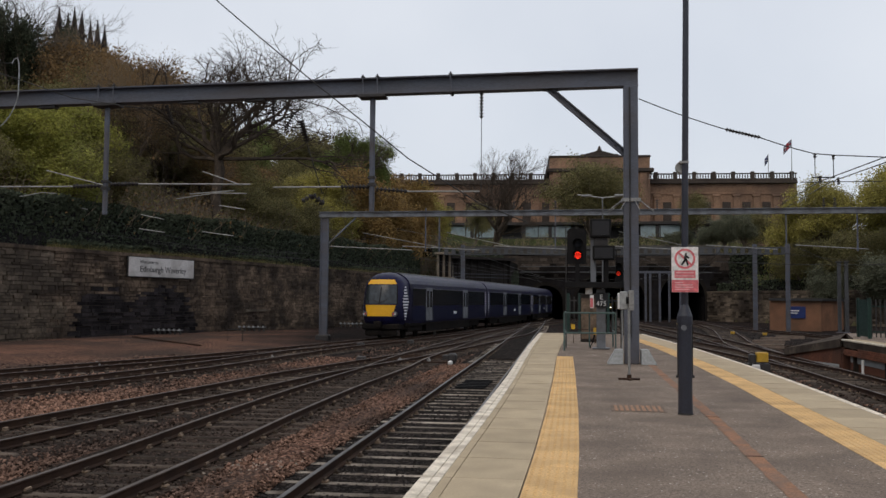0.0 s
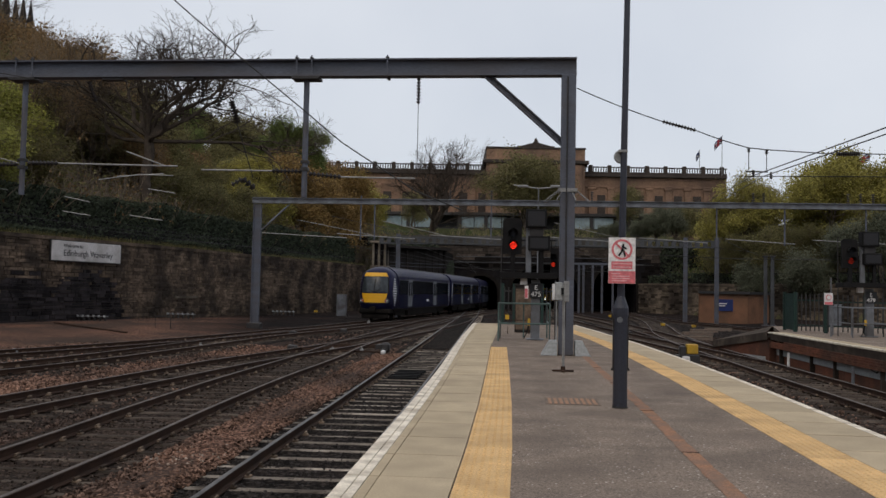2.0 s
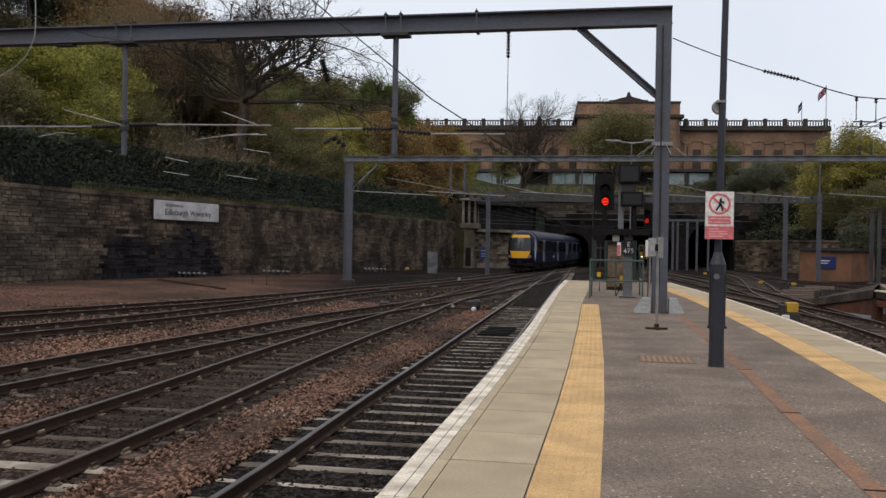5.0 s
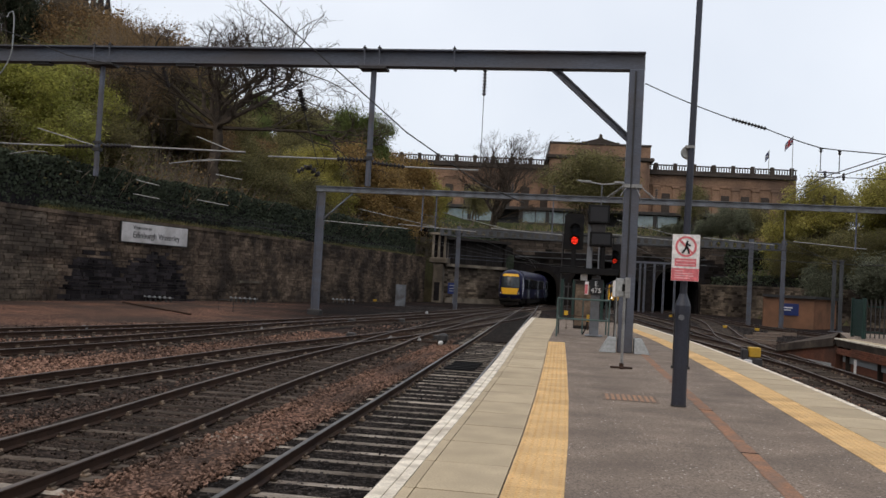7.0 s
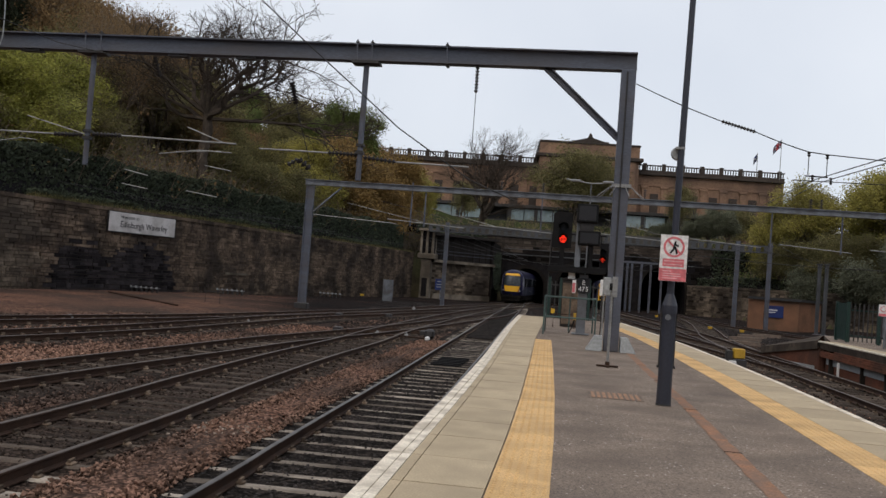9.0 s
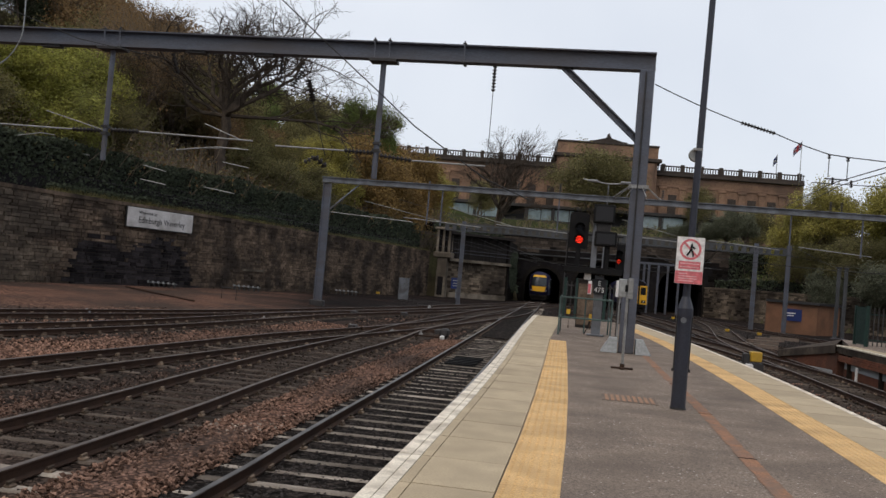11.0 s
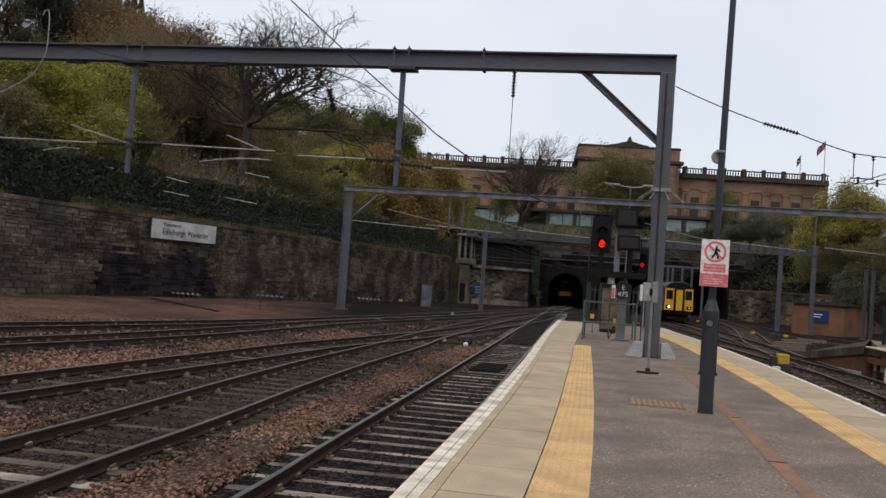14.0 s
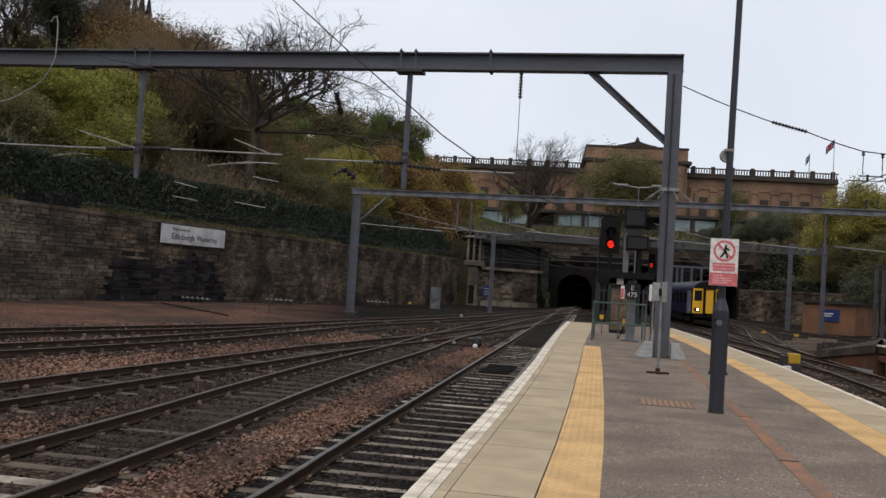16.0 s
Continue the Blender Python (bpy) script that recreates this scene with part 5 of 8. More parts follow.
# ---- gallery building on the hill ----
def museum():
    """Local metres: x along the front, y into the building, z from the ground; the origin is under the front's middle."""
    ob = thing("art_gallery", (3.2, 221.5, 15.2), "long neoclassical sandstone gallery with a balustraded roof", "building", turn=4.0)
    P = lambda n, s, m, lab="", par=None: part(n, s, m, par or ob, lab, local=True)
    L, R, H = -64.0, 47.2, 15.0
    P("wall", Shape().box(L, 0, 0, -12.2, 28, H).box(12.2, 0, 0, R, 28, H), M_MUSEUM)
    P("centre_block", Shape().box(-12.0, -3.0, 0, 12.0, 30, 21.2), M_MUSEUM)
    P("centre_cornice", Shape().box(-12.9, -3.9, 17.6, 12.9, 30, 18.5, c=0.15), M_MUSEUM_DARK)
    P("centre_blocking", Shape().box(-12.2, -3.2, 21.2, 12.2, 30, 21.7, c=0.1), M_MUSEUM_DARK)
    fin = Shape().slab([(-4.5, -3.1), (4.5, -3.1), (4.5, -2.0), (-4.5, -2.0)], 21.7, 22.0)
    fin.add([(-3.6, -3.0, 22), (3.6, -3.0, 22), (0, -3.0, 23.0), (-3.6, -2.0, 22), (3.6, -2.0, 22), (0, -2.0, 23.0)], [(0, 1, 2), (5, 4, 3), (0, 2, 5, 3), (1, 4, 5, 2)])
    fin.tube((0, -2.5, 22.8), (0, -2.5, 23.5), 0.75, 0.35, n=8).tube((0, -2.5, 23.5), (0, -2.5, 24.1), 0.5, 0.05, n=8)
    P("finial", fin, M_MUSEUM_DARK, "dark carved roof ornament")
    baluster = Shape().tube((0, 0, 0), (0, 0, 0.5), 0.1, 0.17, n=5, caps=False).tube((0, 0, 0.5), (0, 0, 1.05), 0.17, 0.09, n=5, caps=False).mesh("baluster", M_MUSEUM_DARK)
    for side, a, b in ((-1, L, -12.3), (1, 12.3, R)):
        P("cornice", Shape().box(a, -0.9, H, b, 1, H + 0.5, c=0.1).box(a, -0.5, H + 0.5, b, 1, H + 1.1, c=0.05), M_MUSEUM_DARK)
        P("frieze_band", Shape().box(a, -0.2, H - 2.6, b, 0.3, H - 2.1, c=0.04), M_MUSEUM)
        P("balustrade_rail", Shape().box(a, -0.35, H + 2.35, b, 0.25, H + 2.6), M_MUSEUM_DARK)
        P("balustrade_plinth", Shape().box(a, -0.35, H + 1.1, b, 0.25, H + 1.3), M_MUSEUM_DARK)
        n = int((b - a) / 0.62)
        for k in range(n):
            bl_ = new("baluster", baluster)
            bl_.parent = ob
            bl_.location = (a + (k + 0.5) * (b - a) / n, -0.05, H + 1.3)
        k = 0
        x = a + 1.5
        while x < b:
            P("balustrade_pier", Shape().box(x - 0.45, -0.5, H + 1.1, x + 0.45, 0.4, H + 2.95, c=0.06), M_MUSEUM_DARK)
            x += 4.6
        x = a + 1.8
        while x < b - 1:
            pil = P("pilaster", Shape().box(x - 0.75, -0.4, 0.4, x + 0.75, 0.2, H - 2.6, c=0.05), M_MUSEUM)
            P("capital", Shape().box(x - 0.95, -0.55, H - 3.2, x + 0.95, 0.2, H - 2.6, c=0.08), M_MUSEUM, "", pil)
            P("niche_panel", Shape().box(x + 1.4, -0.12, 3.0, x + 3.4, 0.2, H - 4.4, c=0.04), M_MUSEUM_DARK)
            x += 4.7
    for x in (-10.4, -6.3, 6.3, 10.4):
        P("pilaster", Shape().box(x - 0.9, -3.5, 0.4, x + 0.9, -2.8, 17.4, c=0.06), M_MUSEUM)
    P("roof", Shape().box(L, 1, H + 0.2, R, 27.5, H + 0.9), M_MUSEUM_DARK)
    sc = Shape()
    for k in range(3):
        sc.tube((-13.6 + 0.5 * k, -1, H + 2), (-12.9 + 0.5 * k, -1, 21.5), 0.06)
    for k in range(6):
        sc.tube((-13.6 + 0.12 * k, -1, H + 2.5 + k * 0.7), (-12.2 + 0.1 * k, -1, H + 2.6 + k * 0.7), 0.05)
    P("ladder_frame", sc, M_STEEL)
    return ob


museum()
link = thing("gallery_extension", (3, 206, 14), "low modern gallery extension with long pale windows set in the lawn", "building")
part("roof_slab", Shape().box(-40, 205.2, 18.9, 34, 216, 19.6, c=0.05), M_DARKSTEEL, link)
part("back_wall", Shape().box(-40, 209, 13, 34, 210, 18.9), M_DARKSTEEL, link)
part("plinth", Shape().box(-40, 205.6, 13, 34, 209, 16.1), M_DARKSTEEL, link)
for x0, x1 in ((-35, -20), (-14.5, -3.2), (12.2, 21)):
    n = max(2, int((x1 - x0) / 3.6))
    for k in range(n):
        a, b = x0 + (x1 - x0) * k / n, x0 + (x1 - x0) * (k + 1) / n
        w_ = part("window", Shape().box(a + 0.1, 205.9, 16.15, b - 0.1, 205.98, 18.7), M_PALEGLASS, link)
        part("mullion", Shape().box(a - 0.07, 205.8, 16.1, a + 0.07, 206.0, 18.8), M_DARKSTEEL, w_)
for x in range(-38, 34, 6):
    part("pier", Shape().box(x - 0.4, 205.5, 16.1, x + 0.4, 206.4, 18.9), M_DARKSTEEL, link)


# ---- platform furniture ----
def text_mesh(body, size, material, parent, m, name="lettering", depth=0.004):
    cu = bpy.data.curves.new(name, "FONT")
    cu.body, cu.size, cu.extrude, cu.align_x, cu.align_y = body, size, depth, "LEFT", "BOTTOM_BASELINE"
    tmp = bpy.data.objects.new(name, cu)
    scene.collection.objects.link(tmp)
    bpy.context.view_layer.update()
    me = bpy.data.meshes.new_from_object(tmp.evaluated_get(bpy.context.evaluated_depsgraph_get()))
    bpy.data.objects.remove(tmp)
    bpy.data.curves.remove(cu)
    me.materials.clear()
    me.materials.append(material)
    ob = new(name, me)
    ob.parent = parent
    ob.matrix_basis = m
    BASE[ob.name] = BASE[parent.name]
    return ob


def facing(x, y, z):
    """Lettering stands upright and faces the -y side."""
    return pose(x, y, z, 90, 0, 0)


PX, PY = 1.205, 11.1
post = thing("lamp_post", (PX, PY, 0), "blue-grey tapered steel lamp post with a stout base", "lamp post")
sh = Shape()
for (z0, r0), (z1, r1) in zip([(0, 0.088), (0.25, 0.086), (1.14, 0.083)], [(0.25, 0.086), (1.14, 0.083), (1.15, 0.083)]):
    sh.tube((PX, PY, z0), (PX, PY, z1), r0, r1, n=20, caps=z0 == 0)
part("base_tube", sh, M_POST, post)
part("shoulder_band", Shape().tube((PX, PY, 1.1), (PX, PY, 1.2), 0.094, 0.094, n=20), M_POST, post)
part("shoulder", Shape().tube((PX, PY, 1.2), (PX, PY, 1.34), 0.094, 0.046, n=20), M_POST, post)
part("shaft", Shape().tube((PX, PY, 1.34), (PX + 0.06, PY, 6.4), 0.044, 0.034, n=16), M_POST, post)
part("base_collar", Shape().tube((PX, PY, 0), (PX, PY, 0.02), 0.095, 0.09, n=20), M_DARKSTEEL, post)
part("door_plate", Shape().tube((PX - 0.02, PY - 0.084, 1.06), (PX - 0.02, PY - 0.098, 1.06), 0.035, n=14), M_STEEL, post, "pale oval number plate")
for s in (-1, 1):
    part("side_strap", Shape().box(PX + s * 0.088 - 0.006, PY - 0.02, 0.45, PX + s * 0.088 + 0.006, PY + 0.02, 1.12), M_DARKSTEEL, post)
    part("bolt", Shape().tube((PX + s * 0.085, PY, 0.46), (PX + s * 0.11, PY, 0.46), 0.018, n=8), M_DARKSTEEL, post)
mir = thing("dome_camera", (PX, PY + 0.12, 3.05), "round grey dome fitting clamped behind the post", "camera")
part("dome", Shape().tube((PX - 0.01, PY + 0.03, 3.06), (PX - 0.01, PY + 0.09, 3.06), 0.075, 0.085, n=18).tube((PX - 0.01, PY + 0.09, 3.06), (PX - 0.01, PY + 0.15, 3.06), 0.085, 0.04, n=18), M_CABINET, mir)
part("bracket", Shape().box(PX - 0.05, PY - 0.045, 3.1, PX + 0.06, PY + 0.05, 3.13), M_PALEWIRE, mir)

SX0, SX1, SY = 1.04, 1.36, 10.98
sg = thing("prohibition_sign", (1.2, SY, 1.5), "white and red no-entry sign plate clamped to the post", "sign")
part("plate", Shape().box(SX0, SY, 1.495, SX1, SY + 0.006, 2.05), M_SIGNWHITE, sg)
part("red_panel", Shape().box(SX0 + 0.002, SY - 0.002, 1.497, SX1 - 0.002, SY - 0.0004, 1.645), M_SIGNRED, sg)
part("red_strip", Shape().box(SX0 + 0.035, SY - 0.002, 1.668, SX1 - 0.035, SY - 0.0004, 1.762), M_SIGNRED, sg)
ringsh = Shape()
rc, rr = Vector((1.2, SY - 0.002, 1.905)), 0.125
n = 36
for k in range(n):
    a, b = 2 * math.pi * k / n, 2 * math.pi * (k + 1) / n
    ringsh.add([rc + Vector((r * math.cos(t), 0, r * math.sin(t))) for t, r in ((a, rr), (b, rr), (b, rr - 0.026), (a, rr - 0.026))], [(0, 3, 2, 1)])
part("red_ring", ringsh, M_SIGNRED, sg)
part("red_slash", Shape().box(-0.012, -0.0035, -0.112, 0.012, -0.0015, 0.112, m=Matrix.Translation((1.2, SY, 1.905)) @ Matrix.Rotation(radians(-45), 4, "Y")), M_SIGNRED, sg)
for k, (x, z, l, a) in enumerate(((1.205, 1.925, 0.05, 12), (1.185, 1.865, 0.045, 35), (1.225, 1.865, 0.045, -15), (1.225, 1.93, 0.03, -60))):
    part("black_bar", Shape().box(-0.011, -0.006, -l, 0.011, -0.004, l, m=Matrix.Translation((x, SY, z)) @ Matrix.Rotation(radians(a), 4, "Y")), M_SIGNBLACK, sg)
for z, a, b in ((1.735, 0.05, 0.27), (1.695, 0.05, 0.27), (1.615, 0.04, 0.14), (1.585, 0.04, 0.25), (1.558, 0.04, 0.26), (1.53, 0.04, 0.22)):
    part("text_bar", Shape().box(SX0 + a, SY - 0.004, z - 0.007, SX0 + b, SY - 0.0025, z + 0.0055), M_SIGNPINK, sg)
part("clip", Shape().box(1.15, SY + 0.006, 1.9, 1.27, PY, 1.93).box(1.15, SY + 0.006, 1.6, 1.27, PY, 1.63), M_STEEL, sg)

hatch = thing("drain_cover", (0.55, 11.5, 0), "rust-red slotted drain cover set in the asphalt", "drain cover")
part("frame", Shape().box(0.32, 11.25, -0.03, 1.0, 11.95, -0.001), M_DRAIN, hatch)
for k in range(9):
    part("bar", Shape().box(0.36 + k * 0.07, 11.3, -0.02, 0.4 + k * 0.07, 11.9, 0.003), M_RUSTBAR, hatch)
for x, y, w_, d_ in ((-1.12, 15.2, 0.42, 0.5),):
    solo("access_cover", Shape().box(x, y, -0.02, x + w_, y + d_, 0.004, c=0.002), M_COPING, "small square cover flush in the platform slabs", "cover", group="platform covers")
RX, RY = 0.755, 15.95
rod = thing("mirror_stand", (RX, RY, 0), "slim white post on a rusty foot carrying a grey box", "stand")
part("pole", Shape().tube((RX, RY, 0.02), (RX, RY, 1.52), 0.024, n=10), M_PALEWIRE, rod)
part("foot", Shape().box(RX - 0.19, RY - 0.035, 0, RX + 0.19, RY + 0.035, 0.03, c=0.006).box(RX - 0.035, RY - 0.16, 0, RX + 0.035, RY + 0.16, 0.028, c=0.006), M_RAIL, rod)
part("foot_socket", Shape().tube((RX, RY, 0.02), (RX, RY, 0.09), 0.04, n=10), M_RAIL, rod)
part("box", Shape().box(RX - 0.16, RY - 0.03, 1.24, RX - 0.02, RY + 0.09, 1.56, c=0.015), M_CABINET, rod, "grey equipment box")
part("back_plate", Shape().box(RX - 0.005, RY - 0.05, 1.22, RX + 0.09, RY + 0.1, 1.58, c=0.01), M_PALEWIRE, rod)
part("bracket", Shape().box(RX - 0.05, RY - 0.045, 1.34, RX + 0.0, RY - 0.03, 1.46), M_BLACK, rod)
st2 = thing("small_stand", (0.98, 24.6, 0), "thin white stand with a small pale box on top", "stand")
part("pole", Shape().tube((0.98, 24.6, 0), (0.98, 24.6, 1.2), 0.022, n=8), M_PALEWIRE, st2)
part("box", Shape().box(0.86, 24.55, 1.18, 1.04, 24.7, 1.62, c=0.015), M_SIGNWHITE, st2)
part("foot", Shape().box(0.8, 24.5, 0, 1.16, 24.7, 0.025), M_STEEL, st2)


M_RED_SMALL = mat("red_led_small", (0.4, 0.02, 0.01), emit=(1.0, 0.05, 0.02), glow=0.75)


def signal_head(P, x0, x1, z0, z1, y, lamp, r, lit):
    """A black backboard with cut corners, its lit lamp and its hoods."""
    c = 0.07 * (x1 - x0) / 0.56
    out = [(x0, z0), (x1, z0), (x1, z1 - c), (x1 - c, z1), (x0 + c, z1), (x0, z1 - c)]
    k = len(out)
    vs = [(x, y, z) for x, z in out] + [(x, y + 0.14, z) for x, z in out]
    b = P("backboard", Shape().add(vs, [tuple(range(k)), tuple(range(2 * k - 1, k - 1, -1))] + [(i, k + i, k + (i + 1) % k, (i + 1) % k) for i in range(k)]), M_BLACK)
    P("lamp", Shape().tube((lamp[0], y - 0.03, lamp[1]), (lamp[0], y - 0.005, lamp[1]), r, n=20), lit, "lit red signal lamp", b)
    for k in range(4):
        zz = lamp[1] + r * (-0.6 + 0.4 * k)
        hw = math.sqrt(max(0.01, 1 - (-0.6 + 0.4 * k) ** 2)) * r
        P("lamp_louvre", Shape().box(lamp[0] - hw, y - 0.04, zz - 0.13 * r, lamp[0] + hw, y - 0.031, zz + 0.13 * r), M_BLACK, "", b)
    for lx, lz in ((lamp[0], lamp[1]), (lamp[0], lamp[1] + 3.4 * r)):
        hd = Shape()
        n = 12
        for i in range(n):
            a0, a1 = math.pi * (i / n) , math.pi * ((i + 1) / n)
            q = [(lx + (r + 0.03) * math.cos(a), yy, lz + (r + 0.03) * math.sin(a)) for a in (a0, a1) for yy in (y, y - 0.22)]
            hd.add(q, [(0, 1, 3, 2)])
            q = [(lx + (r + 0.045) * math.cos(a), yy, lz + (r + 0.045) * math.sin(a)) for a in (a0, a1) for yy in (y, y - 0.22)]
            hd.add(q, [(2, 3, 1, 0)])
        P("hood", hd, M_BLACK, "", b)
    P("dark_lens", Shape().tube((lamp[0], y - 0.03, lamp[1] + 3.4 * r), (lamp[0], y - 0.005, lamp[1] + 3.4 * r), r, n=20), M_T_GLASS, "", b)
    return b


def signal(x, y, number, lit, twin=True):
    """Colour-light signal on a post with route boxes, working platform and guard rail; x, y is its post on the platform."""
    ob = thing("colour_light_signal", (x, y, 0), "black colour-light signal showing red above a railed footing", "signal", group="platform signals")
    P = lambda n_, s, m, lab="", par=None: part(n_, s, m, par or ob, lab)
    B = lambda x0, x1, z0, z1, y0=0.0, y1=0.12, c=0.01: Shape().box(x + x0, y + y0, z0, x + x1, y + y1, z1, c=c)
    P("post", B(-0.13, 0.13, 0, 1.75, 0, 0.2), M_STEEL)
    P("upper_post", B(-0.3, -0.14, 1.8, 3.3, 0.1, 0.22), M_STEEL)
    P("base_plate", B(-0.25, 0.25, 0, 0.04, -0.12, 0.32), M_STEEL)
    pl = P("working_platform", B(-1.05, 0.62, 1.78, 1.95, -0.3, 0.5), M_BLACK)
    for k in range(5):
        P("grille_bar", B(-1.0 + k * 0.36, -0.97 + k * 0.36, 1.95, 2.9, 0.42, 0.45, 0), M_BLACK, "", pl)
    P("grille_rail", B(-1.02, 0.6, 2.9, 2.94, 0.42, 0.46, 0), M_BLACK, "", pl)
    for k in (-1.02, 0.58):
        P("cage_post", B(k - 0.015, k + 0.015, 0, 3.6 if k < 0 else 2.4, 0.3, 0.33, 0), M_DARKSTEEL)
    signal_head(P, x - 0.98, x - 0.42, 2.48, 3.53, y, (x - 0.67, 2.74), 0.1, lit)
    if twin:
        signal_head(P, x + 0.42, x + 0.68, 1.92, 2.68, y, (x + 0.5, 2.2), 0.06, M_RED_SMALL)
    rb = P("route_box", B(-0.31, 0.3, 3.26, 3.8, -0.1, 0.3, 0.02), M_BLACK)
    P("route_screen", B(-0.25, 0.24, 3.32, 3.74, -0.112, -0.1, 0), M_SIGNBLACK, "", rb)
    rb = P("route_box", B(-0.24, 0.4, 2.6, 3.02, -0.1, 0.3, 0.02), M_BLACK)
    P("route_screen", B(-0.18, 0.34, 2.66, 2.96, -0.112, -0.1, 0), M_SIGNBLACK, "", rb)
    P("box_bracket", B(-0.2, 0.2, 3.02, 3.26, 0.0, 0.1), M_DARKSTEEL)
    P("support_arm", B(-0.75, -0.62, 1.95, 2.5, 0, 0.1), M_BLACK)
    P("support_arm", B(0.1, 0.22, 1.95, 2.6, 0, 0.1), M_BLACK)
    P("junction_box", B(-0.45, -0.25, 1.6, 1.78, -0.05, 0.1), M_SIGNWHITE)
    pt = P("number_plate", B(-0.17, 0.21, 1.22, 1.64, -0.06, -0.04, 0), M_SIGNBLACK)
    off = Vector((x, y, 0))
    text_mesh("E", 0.2, M_SIGNWHITE, pt, facing(-0.04, -0.066, 1.45))
    text_mesh(number, 0.2, M_SIGNWHITE, pt, facing(-0.14, -0.066, 1.26))
    P("cable", Shape().line([(x - 0.18, y - 0.02, 0.5), (x - 0.24, y - 0.05, 0.2), (x - 0.33, y - 0.05, 0.03)], 0.02), M_BLACK)
    P("yellow_tag", B(-0.22, -0.14, 0.42, 0.62, -0.05, -0.03, 0), M_YELLOW)
    return ob


def guard_rail(x0, x1, y0, y1, name="guard_rail", paint=None, label="sea-green tubular guard rail round the signal footing"):
    ob = thing(name, (x0, y0, 0), label, "railing", group="signal railings")
    for x, y in ((x0, y0), (x1, y0), (x0, y1), (x1, y1), ((x0 + x1) / 2, y1)):
        part("post", Shape().tube((x, y, 0), (x, y, 1.06), 0.024, n=8), paint or M_RAILING, ob)
    for z in (0.5, 1.06):
        part("rail", Shape().line([(x0, y1, z), (x0, y0, z), (x1, y0, z), (x1, y1, z)], 0.024, n=8), paint or M_RAILING, ob)
    return ob


signal(0.44, 26.3, "475", M_RED_LED)
guard_rail(-0.6, 0.82, 25.2, 27.6)
pg = thing("warning_board", (0.14, 25.1, 1.2), "small white and red notice on the guard rail", "sign")
part("plate", Shape().box(0.12, 25.15, 1.2, 0.22, 25.17, 1.56), M_SIGNWHITE, pg)
part("red_patch", Shape().box(0.125, 25.14, 1.22, 0.2, 25.149, 1.48), M_SIGNRED, pg)
fr = thing("pipe_frame", (-0.2, 30, 0), "low reddish pipe frame on the platform", "frame")
part("tube", Shape().line([(-0.4, 30, 0), (-0.4, 30, 0.45), (0.3, 30, 0.45), (0.3, 30, 0)], 0.02, n=6), M_RAIL, fr)

bc = thing("platform_cabinet", (0.1, 31.2, 0), "dark brown steel cabinet standing behind the signal post", "cabinet")
part("case", Shape().box(-0.18, 31.0, 0.0, 0.4, 31.5, 1.6, c=0.02), M_GALLERY, bc)
part("lid", Shape().box(-0.21, 30.97, 1.6, 0.43, 31.53, 1.66, c=0.01), M_GALLERY, bc)
part("door", Shape().box(-0.15, 30.985, 0.1, 0.37, 31.0, 1.5), M_CHAIR, bc)
ef = thing("platform_end_fence", (0.3, 38.9, 0), "dark green steel fence across the platform end", "fence")
for x in (-0.75, -0.25, 0.95, 1.75):
    part("post", Shape().box(x - 0.06, 38.85, 0, x + 0.06, 38.97, 1.75), M_GREENFENCE, ef)
for k in range(14):
    x = -0.7 + k * 0.18
    part("pale", Shape().box(x, 38.9, 0.1, x + 0.05, 38.93, 1.6), M_DARKSTEEL, ef)
for z in (0.3, 1.4):
    part("rail", Shape().box(-0.75, 38.93, z, 1.75, 38.97, z + 0.06), M_DARKSTEEL, ef)
for x in (-0.62,):
    part("yellow_notice", Shape().box(x, 38.84, 0.2, x + 0.16, 38.86, 0.4), M_YELLOW, ef)
dl = thing("twin_lamp", (0.7, 37.5, 0), "slender pale twin-armed platform lamp", "lamp post")
part("pole", Shape().tube((0.7, 37.5, 0), (0.7, 37.5, 5.7), 0.03, 0.025, n=8), M_STEEL, dl)
part("arm", Shape().line([(-0.35, 37.5, 5.86), (0.7, 37.5, 5.72), (1.7, 37.5, 5.8)], 0.03, n=6), M_PALEWIRE, dl)
for x in (0.05, 1.4):
    part("lantern", Shape().box(x - 0.22, 37.42, 5.76, x + 0.22, 37.58, 5.86, c=0.03), M_PALEWIRE, dl)

# ---- far platform ----
far_p = thing("platform", (12, 30, BED_Z), "far grey platform with a worn brick and steel face", "platform", kind="structure")
fo = [(9.9, -30), (30, -30), (30, 46), (12, 44), (9.82, 36.6), (9.75, 28), (9.85, 20)]
part("top_slab", Shape().slab([(x + 0.45 if x < 9.95 else x, y) for x, y in fo], -0.15, 0.0), M_ASPHALT, far_p)
part("coping_edge", Shape().sweep([(-0.6, 0.004), (0.06, 0.004), (0.06, -0.05), (-0.6, -0.05)], [(9.82, 36.5, 0), (9.75, 28, 0), (9.85, 20, 0), (9.9, -30, 0)]), M_COPING, far_p)
part("white_nosing", Shape().sweep([(-0.06, 0.008), (0.065, 0.008), (0.065, -0.035), (-0.06, -0.035)], [(9.82, 36.5, 0), (9.75, 28, 0), (9.85, 20, 0), (9.9, -30, 0)]), M_WHITE_EDGE, far_p)
part("ramp", Shape().add([(9.75, 36.5, 0.0), (12, 44, 0.0), (10.6, 47.5, -0.75), (8.75, 41.3, -0.62), (9.75, 36.5, -1.3), (12, 44, -1.3), (10.6, 47.5, -1.3), (8.75, 41.3, -1.3)], [(0, 3, 7, 4), (3, 2, 6, 7), (2, 1, 5, 6)]), M_BRICK, far_p, "sloping broken platform end")
